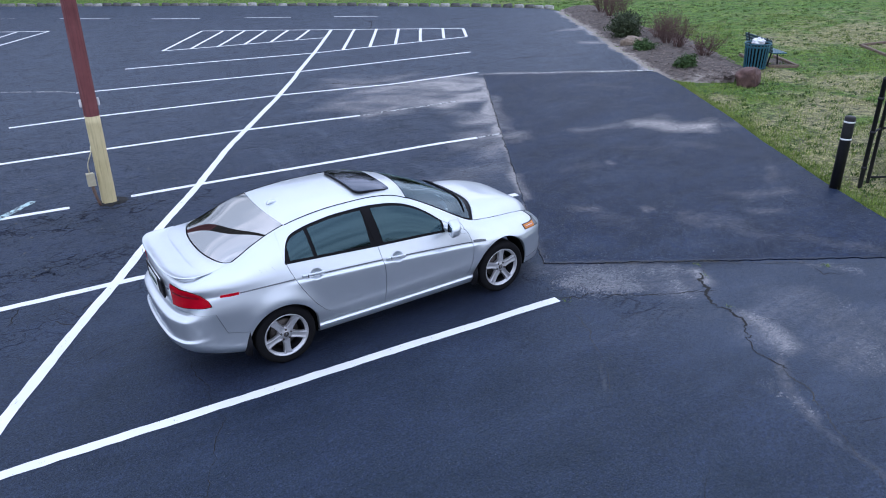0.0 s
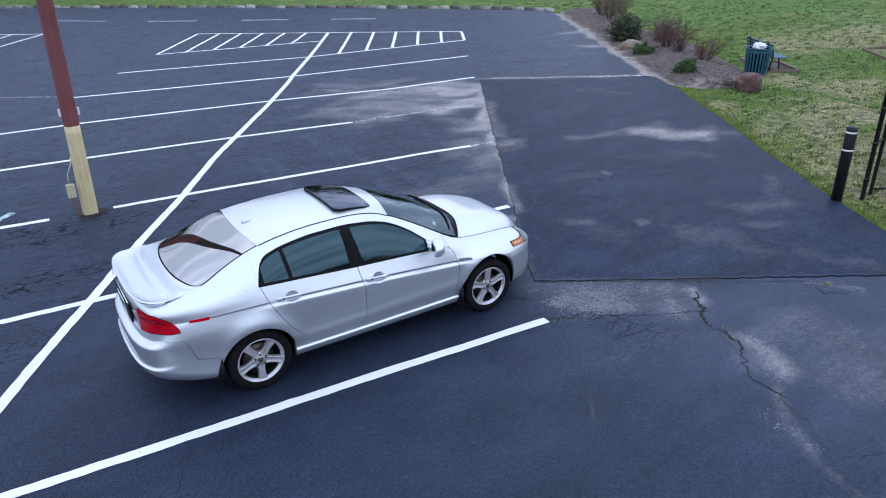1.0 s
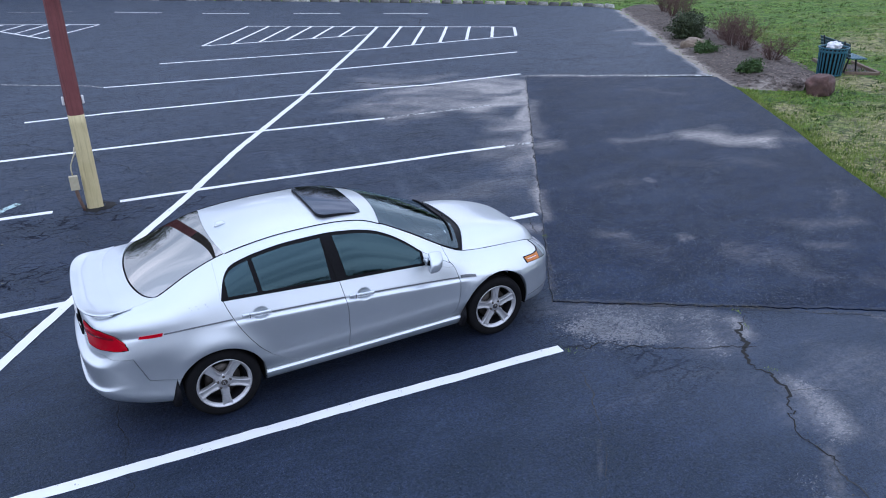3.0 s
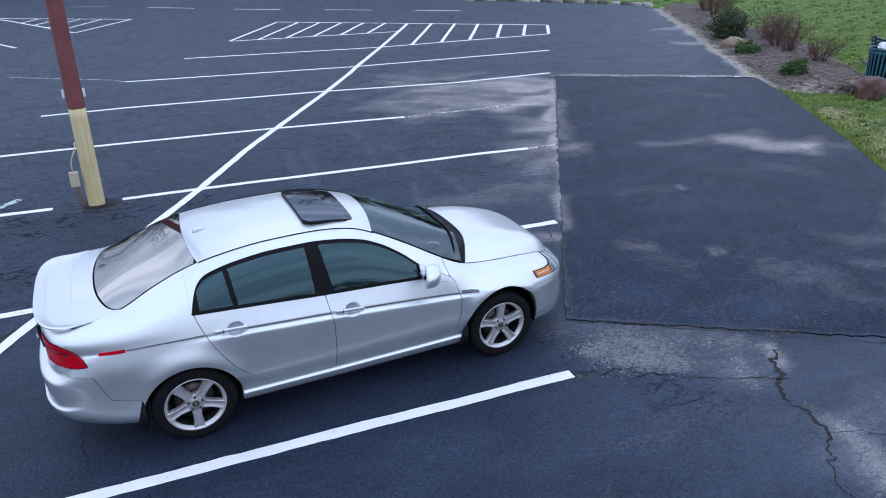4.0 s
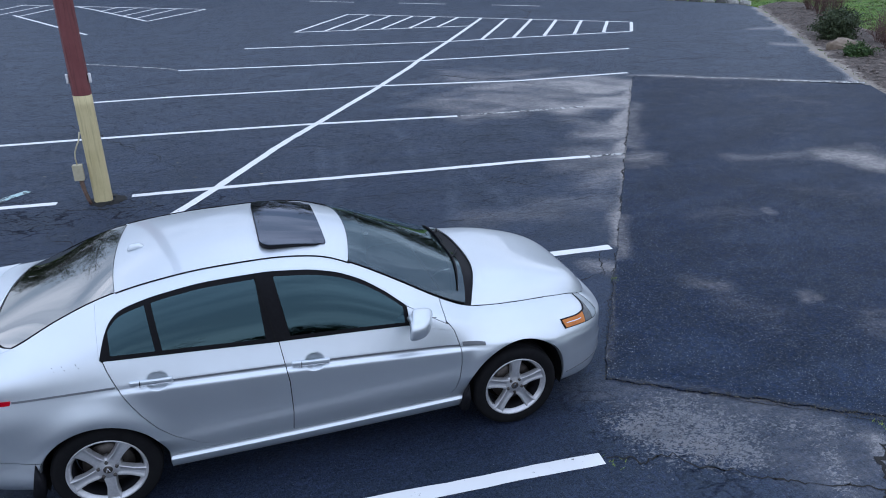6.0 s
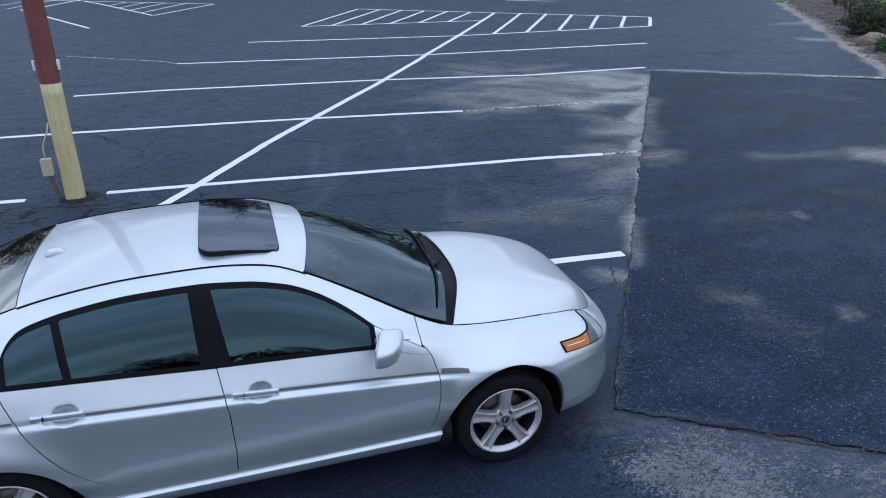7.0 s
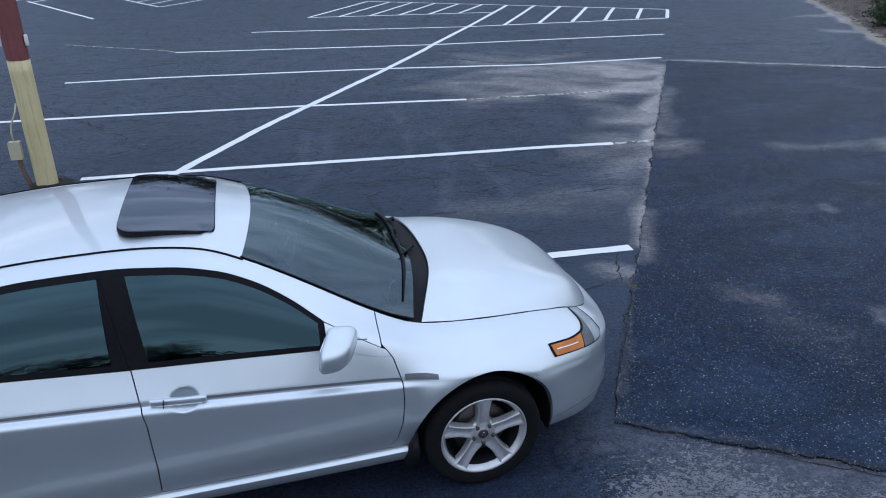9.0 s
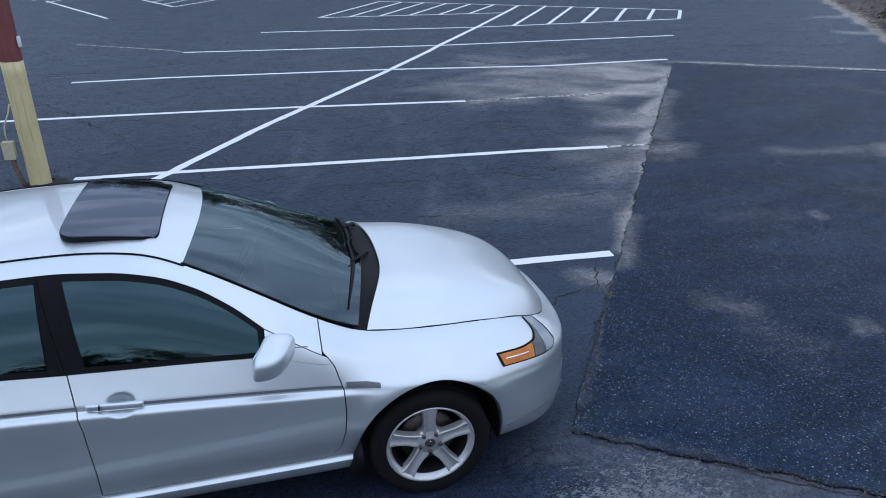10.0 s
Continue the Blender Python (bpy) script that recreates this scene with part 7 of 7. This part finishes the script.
def planting_bed():
    rng = np.random.RandomState(8)
    ys = np.linspace(5.15, 21.0, 90)
    f = np.linspace(0, 1, 26)
    y, g = np.meshgrid(ys, f, indexing="ij")
    l, r = np.interp(y, BED_Y, BED_L), np.interp(y, BED_Y, BED_R)
    l = l + 0.06 * np.sin(y * 4)
    r = r + 0.12 * np.sin(y * 2.3) + 0.05 * np.sin(y * 6.1)
    x = l + (r - l) * g
    z = -0.035 + 0.16 * np.sin(np.pi * g) ** 0.8 + 0.015 * np.sin(x * 5) * np.sin(y * 4)
    n = len(f)
    fs = [(i * n + j, i * n + j + 1, (i + 1) * n + j + 1, (i + 1) * n + j) for i in range(len(ys) - 1) for j in range(n - 1)]
    bed = tagged(link_mesh("planting_bed", np.stack([x.ravel(), y.ravel(), z.ravel()], 1), fs, M_MULCH), "mounded planting bed of grey-brown bark mulch", "planting bed", kind="structure")
    set_wear(bed, np.maximum(0.95 * np.exp(-((g * (r - l) / 0.28) ** 2)), 0.75 * np.exp(-(((y - 5.9) / 0.5) ** 2)) * (g < 0.45)).ravel())
    vs, fs = [], []
    for _ in range(5200):
        yy = 5.2 + 15.6 * rng.rand() ** 1.4
        gg = rng.rand()
        xl, xr = np.interp(yy, BED_Y, BED_L), np.interp(yy, BED_Y, BED_R)
        xx = xl + (xr - xl) * gg
        zz = -0.03 + 0.16 * math.sin(math.pi * gg) ** 0.8 + 0.012
        a, t = rng.rand() * 6.28, rng.randn() * 0.35
        s, w = 0.025 + 0.05 * rng.rand(), 0.008 + 0.014 * rng.rand()
        c, d = math.cos(a), math.sin(a)
        k = len(vs)
        vs += [(xx - c * s - d * w, yy - d * s + c * w, zz), (xx + c * s - d * w, yy + d * s + c * w, zz + s * t), (xx + c * s + d * w, yy + d * s - c * w, zz + s * t + 0.006), (xx - c * s + d * w, yy - d * s - c * w, zz + 0.006)]
        fs.append((k, k + 1, k + 2, k + 3))
    tagged(link_mesh("mulch_chips", vs, fs, M_CHIP, smooth=False), "scattered bark mulch chips in the bed", "mulch", kind="stuff")
    # mulch pad and timbers round the bench
    pad = [(16.75, 5.85), (17.36, 5.42), (18.35, 6.75), (17.75, 7.75)]
    tagged(link_mesh("bench_pad", [(a, b, -0.022) for a, b in pad], [(0, 1, 2, 3)], M_MULCH), "mulch pad under the bench", "mulch pad", kind="structure")
    for a, b in (((18.4, 6.85), (17.42, 5.4)), ((17.36, 5.38), (16.72, 5.9)), ((17.85, 7.7), (17.5, 7.25)), ((22.6, 6.3), (21.3, 4.8)), ((22.6, 6.35), (25.0, 6.0))):
        bm = bmesh.new()
        ln = math.hypot(b[0] - a[0], b[1] - a[1])
        box(bm, (ln, 0.09, 0.1), pose(0, 0, 0), 0.012)
        ob = part("edging_timber", bm, M_TIMBER)
        ob.matrix_world = pose((a[0] + b[0]) / 2, (a[1] + b[1]) / 2, 0.0, 0, 0, math.degrees(math.atan2(b[1] - a[1], b[0] - a[0])))
        tagged(ob, "weathered grey edging timber on the lawn", "timber", "edging timbers")


planting_bed()


def branches(rng, start, way, length, radius, depth, out, spread=0.6, kids=3, tips=None):
    """Grows tapered twigs from a point."""
    p, d = Vector(start), Vector(way).normalized()
    pts, n = [p.copy()], 3
    for k in range(n):
        d = (d + Vector(rng.randn(3)) * 0.13 + Vector((0, 0, 0.05))).normalized()
        p = p + d * length / n
        pts.append(p.copy())
    out.append(tube(pts, [radius * (1 - 0.5 * k / n) for k in range(n + 1)], 3 if radius < 0.01 else 5, False))
    if tips is not None and depth <= 1:
        tips += pts[1:]
    if depth > 0:
        for k in range(kids):
            q = pts[rng.randint(1, n + 1)]
            w = (d + Vector(rng.randn(3)) * spread).normalized()
            branches(rng, q, w, length * (0.55 + 0.25 * rng.rand()), radius * 0.55, depth - 1, out, spread, kids, tips)


def leaf_cards(rng, pts, size, per, reach):
    vs, fs = [], []
    for p in pts:
        for _ in range(per):
            c = Vector(p) + Vector(rng.randn(3)) * reach
            u = Vector(rng.randn(3)).normalized()
            w = u.cross(Vector(rng.randn(3))).normalized()
            s = size * (0.6 + 0.8 * rng.rand())
            k = len(vs)
            vs += [c - u * s, c + w * s * 0.45, c + u * s, c - w * s * 0.45]
            fs.append((k, k + 1, k + 2, k + 3))
    return vs, fs


def shrub(x, y, r, h, seed, leaf, per, label, stems=14, size=0.022, z0=0.06):
    rng = np.random.RandomState(seed)
    base = thing("shrub", pose(x, y, z0), label, "shrub", "shrubs in the planting bed")
    out, tips = [], []
    for k in range(stems):
        a = rng.rand() * 6.28
        w = (r / h) * (0.25 + 0.75 * rng.rand())
        branches(rng, (0.06 * math.cos(a), 0.06 * math.sin(a), -0.05), (w * math.cos(a), w * math.sin(a), 1), h * (0.45 + 0.2 * rng.rand()), 0.011, 2, out, 0.5, 3, tips)
    link_mesh("branchwork", *joined(out), M_TWIG, base)
    if leaf:
        link_mesh("foliage", *leaf_cards(rng, tips, size, per, size * 1.6), leaf, base, smooth=False)


BARE = "bare reddish-brown twiggy shrub with small buds"
for k, (x, y, r, h) in enumerate([(22.16, 18.4, 0.75, 1.2), (20.4, 15.6, 0.85, 1.45), (17.9, 11.2, 0.75, 1.1), (16.9, 9.5, 0.8, 1.05), (17.2, 10.2, 0.7, 1.1), (16.3, 7.9, 0.6, 0.75), (21.3, 17.0, 0.7, 1.2)]):
    shrub(x, y, r, h, 200 + k, M_LEAF_RED, 2, BARE, 26, 0.014)
shrub(17.45, 12.35, 0.5, 0.66, 220, M_LEAF_DARK, 7, "dense dark evergreen shrub in the bed", 26, 0.045)
shrub(18.0, 12.9, 0.5, 0.8, 221, M_LEAF_DARK, 6, "dense dark evergreen shrub in the bed", 22, 0.045)
shrub(14.3, 6.98, 0.24, 0.36, 222, M_LEAF_GREEN, 9, "small bright green leafy shrub", 16, 0.032)
shrub(15.85, 10.05, 0.42, 0.36, 223, M_LEAF_GREEN, 6, "low green leafy shrub beside a rock", 22, 0.034, 0.0)


def grass():
    """Blades over the lawn near the lot, and a ragged fringe on its edge."""
    rng = np.random.RandomState(12)
    n = 110000
    y = -3.5 + 17 * rng.rand(n) ** 1.2
    x = lot_edge(y) + 0.0 + 13.0 * rng.rand(n) ** 1.5
    m = 7000
    yf = np.concatenate([-3.2 + 9.3 * rng.rand(m), 20.8 + 9 * rng.rand(m // 5)])
    xf = lot_edge(yf) + 0.03 + 0.10 * rng.randn(len(yf)) ** 2
    clump = np.sin(x * 2.1 + np.sin(y * 1.7) * 2) * np.sin(y * 2.6 + np.sin(x * 1.3) * 2)
    keep = rng.rand(n) < 0.45 + 0.5 * clump
    x, y = np.concatenate([x[keep], xf]), np.concatenate([y[keep], yf])
    bed = (y > 5.1) & (y < 21) & (x > np.interp(y, BED_Y, BED_L) - 0.02) & (x < np.interp(y, BED_Y, BED_R))
    x, y = x[~bed], y[~bed]
    h = 0.028 + 0.06 * rng.rand(len(x)) ** 3
    a = rng.rand(len(x)) * 6.28
    w = 0.006 + 0.006 * rng.rand(len(x))
    c, s = np.cos(a), np.sin(a)
    lx, ly = rng.randn(len(x)) * 0.022, rng.randn(len(x)) * 0.022
    v = np.stack([np.stack([x - c * w, y - s * w, np.full_like(x, -0.031)], 1), np.stack([x + c * w, y + s * w, np.full_like(x, -0.031)], 1), np.stack([x + lx, y + ly, h - 0.03], 1)], 1)
    dry = np.clip(0.07 + 0.45 * (np.sin(x * 0.9 + 1) * np.sin(y * 0.8 + 0.4) > 0.6), 0, 1) > rng.rand(len(x))
    for nm, sel, mat, lab in (("grass", ~dry, M_BLADES, "short green grass blades of the lawn"), ("dry_grass", dry, M_BLADES_DRY, "dry straw-coloured grass blades of the lawn")):
        q = v[sel].reshape(-1, 3)
        fs = [(i, i + 1, i + 2) for i in range(0, len(q), 3)]
        tagged(link_mesh(nm, q, fs, mat, smooth=False), lab, "grass", kind="stuff")
    # darker tufts standing out of the turf
    n = 2600
    ty = -3.0 + 36 * rng.rand(n) ** 1.3
    tx = lot_edge(np.minimum(ty, 21)) + 0.1 + 26.0 * rng.rand(n) ** 1.25
    ok = ~((ty > 4.9) & (ty < 21.2) & (tx < np.interp(ty, BED_Y, BED_R) + 0.15)) & ((ty < 20) | (tx > 21))
    tx, ty = tx[ok], ty[ok]
    m = 12
    px = np.repeat(tx, m) + rng.randn(len(tx) * m) * np.repeat(0.03 + 0.07 * rng.rand(len(tx)), m) * 1.3
    py = np.repeat(ty, m) + rng.randn(len(tx) * m) * 0.04
    hh = 0.035 + 0.045 * rng.rand(len(px))
    aa = rng.rand(len(px)) * 6.28
    ww = 0.010 + 0.010 * rng.rand(len(px))
    low = np.full_like(px, -0.032)
    v = np.stack([np.stack([px - np.cos(aa) * ww, py - np.sin(aa) * ww, low], 1), np.stack([px + np.cos(aa) * ww, py + np.sin(aa) * ww, low], 1),
                  np.stack([px + rng.randn(len(px)) * 0.03, py + rng.randn(len(px)) * 0.03, hh - 0.03], 1)], 1).reshape(-1, 3)
    tagged(link_mesh("grass_tufts", v, [(i, i + 1, i + 2) for i in range(0, len(v), 3)], M_TUFT, smooth=False), "darker green grass tufts on the lawn", "grass", kind="stuff")
    # weeds in the joints
    vs, fs = [], []
    for (cx, cy, k) in ((3.28, 0.92, 40), (1.86, -1.52, 14), (3.3, -2.72, 12), (3.72, -2.05, 10), (5.25, -2.75, 30), (3.9, -1.78, 16)):
        for _ in range(k):
            px, py, aa = cx + rng.randn() * 0.03, cy + rng.randn() * 0.03, rng.rand() * 6.28
            l = 0.008 + 0.016 * rng.rand()
            b = len(vs)
            vs += [(px - 0.004 * math.sin(aa), py + 0.004 * math.cos(aa), 0.001), (px + 0.004 * math.sin(aa), py - 0.004 * math.cos(aa), 0.001), (px + l * math.cos(aa), py + l * math.sin(aa), 0.012 + l * 0.6)]
            fs.append((b, b + 1, b + 2))
    tagged(link_mesh("joint_weeds", vs, fs, M_BLADES, smooth=False), "tiny green weeds growing in the cracks", "weeds", kind="stuff")


grass()


# bare trees all round, mirrored in the car's glass and paint
def bare_tree(name, seed, h):
    rng = np.random.RandomState(seed)
    base = thing(name, pose(0, 0, 0), "tall bare spring tree beyond the lot", "tree", "trees round the lot")
    p = [Vector((0, 0, -0.2))]
    for k in range(6):
        p.append(p[-1] + Vector((rng.randn() * 0.12, rng.randn() * 0.12, h * 0.13)))
    link_mesh("trunk", *tube(p, [0.3, 0.26, 0.23, 0.2, 0.16, 0.12, 0.08], 10), M_BARK, base)
    out, tips = [], []
    for k in range(15):
        q = p[rng.randint(2, 7)]
        a = rng.rand() * 6.28
        branches(rng, q, (math.cos(a), math.sin(a), 0.75 + 0.5 * rng.rand()), h * (0.2 + 0.12 * rng.rand()), 0.085, 3, out, 0.55, 4, tips)
    link_mesh("crown", *joined(out), M_BARK, base)
    link_mesh("buds", *leaf_cards(rng, tips[::2], 0.16, 3, 0.3), M_LEAF_DARK, base, "dark budding twigs", smooth=False)
    return base


rng_t = np.random.RandomState(77)
kinds = [bare_tree("tree", 300 + k, 15 + 2.5 * k) for k in range(3)]
spots = [(-34 + 5.2 * k + rng_t.randn() * 1.5, 56 + rng_t.rand() * 9 + max(0, 0.4 * (-34 + 5.2 * k) * -0.6)) for k in range(18)]
spots += [(-38 + 4.6 * k + rng_t.randn() * 2, -46 - rng_t.rand() * 8) for k in range(19)]
spots += [(62 + rng_t.rand() * 8, -30 + 9 * k) for k in range(9)] + [(-58 - rng_t.rand() * 8, -30 + 10 * k) for k in range(8)]
for k, (x, y) in enumerate(spots):
    m = pose(x, y, -0.05, 0, 0, rng_t.rand() * 360) @ Matrix.Scale((1.15 if x > -16 else 0.75) if y > 50 else 0.5 if x < -50 else 0.62, 4)
    if k < 3:
        kinds[k].matrix_world = m
    else:
        copy_thing(kinds[k % 3], m)


def undergrowth():
    """Dense brush under the far trees."""
    rng = np.random.RandomState(91)
    pts = []
    for x, y in spots:
        for _ in range(320):
            pts.append((x + rng.randn() * 2.8, y + rng.randn() * 1.6, (0.15 + rng.rand()) * ((14.0 if x > -6 else 6.0) if y > 50 else 3.0 if x < -50 else 5.0) * (0.75 + 0.25 * math.sin(x * 1.3)) + 0.2))
    tagged(link_mesh("undergrowth", *leaf_cards(rng, pts, 0.35, 4, 0.6), M_LEAF_DARK, smooth=False), "dense dark brush under the distant trees", "undergrowth", kind="stuff")


undergrowth()
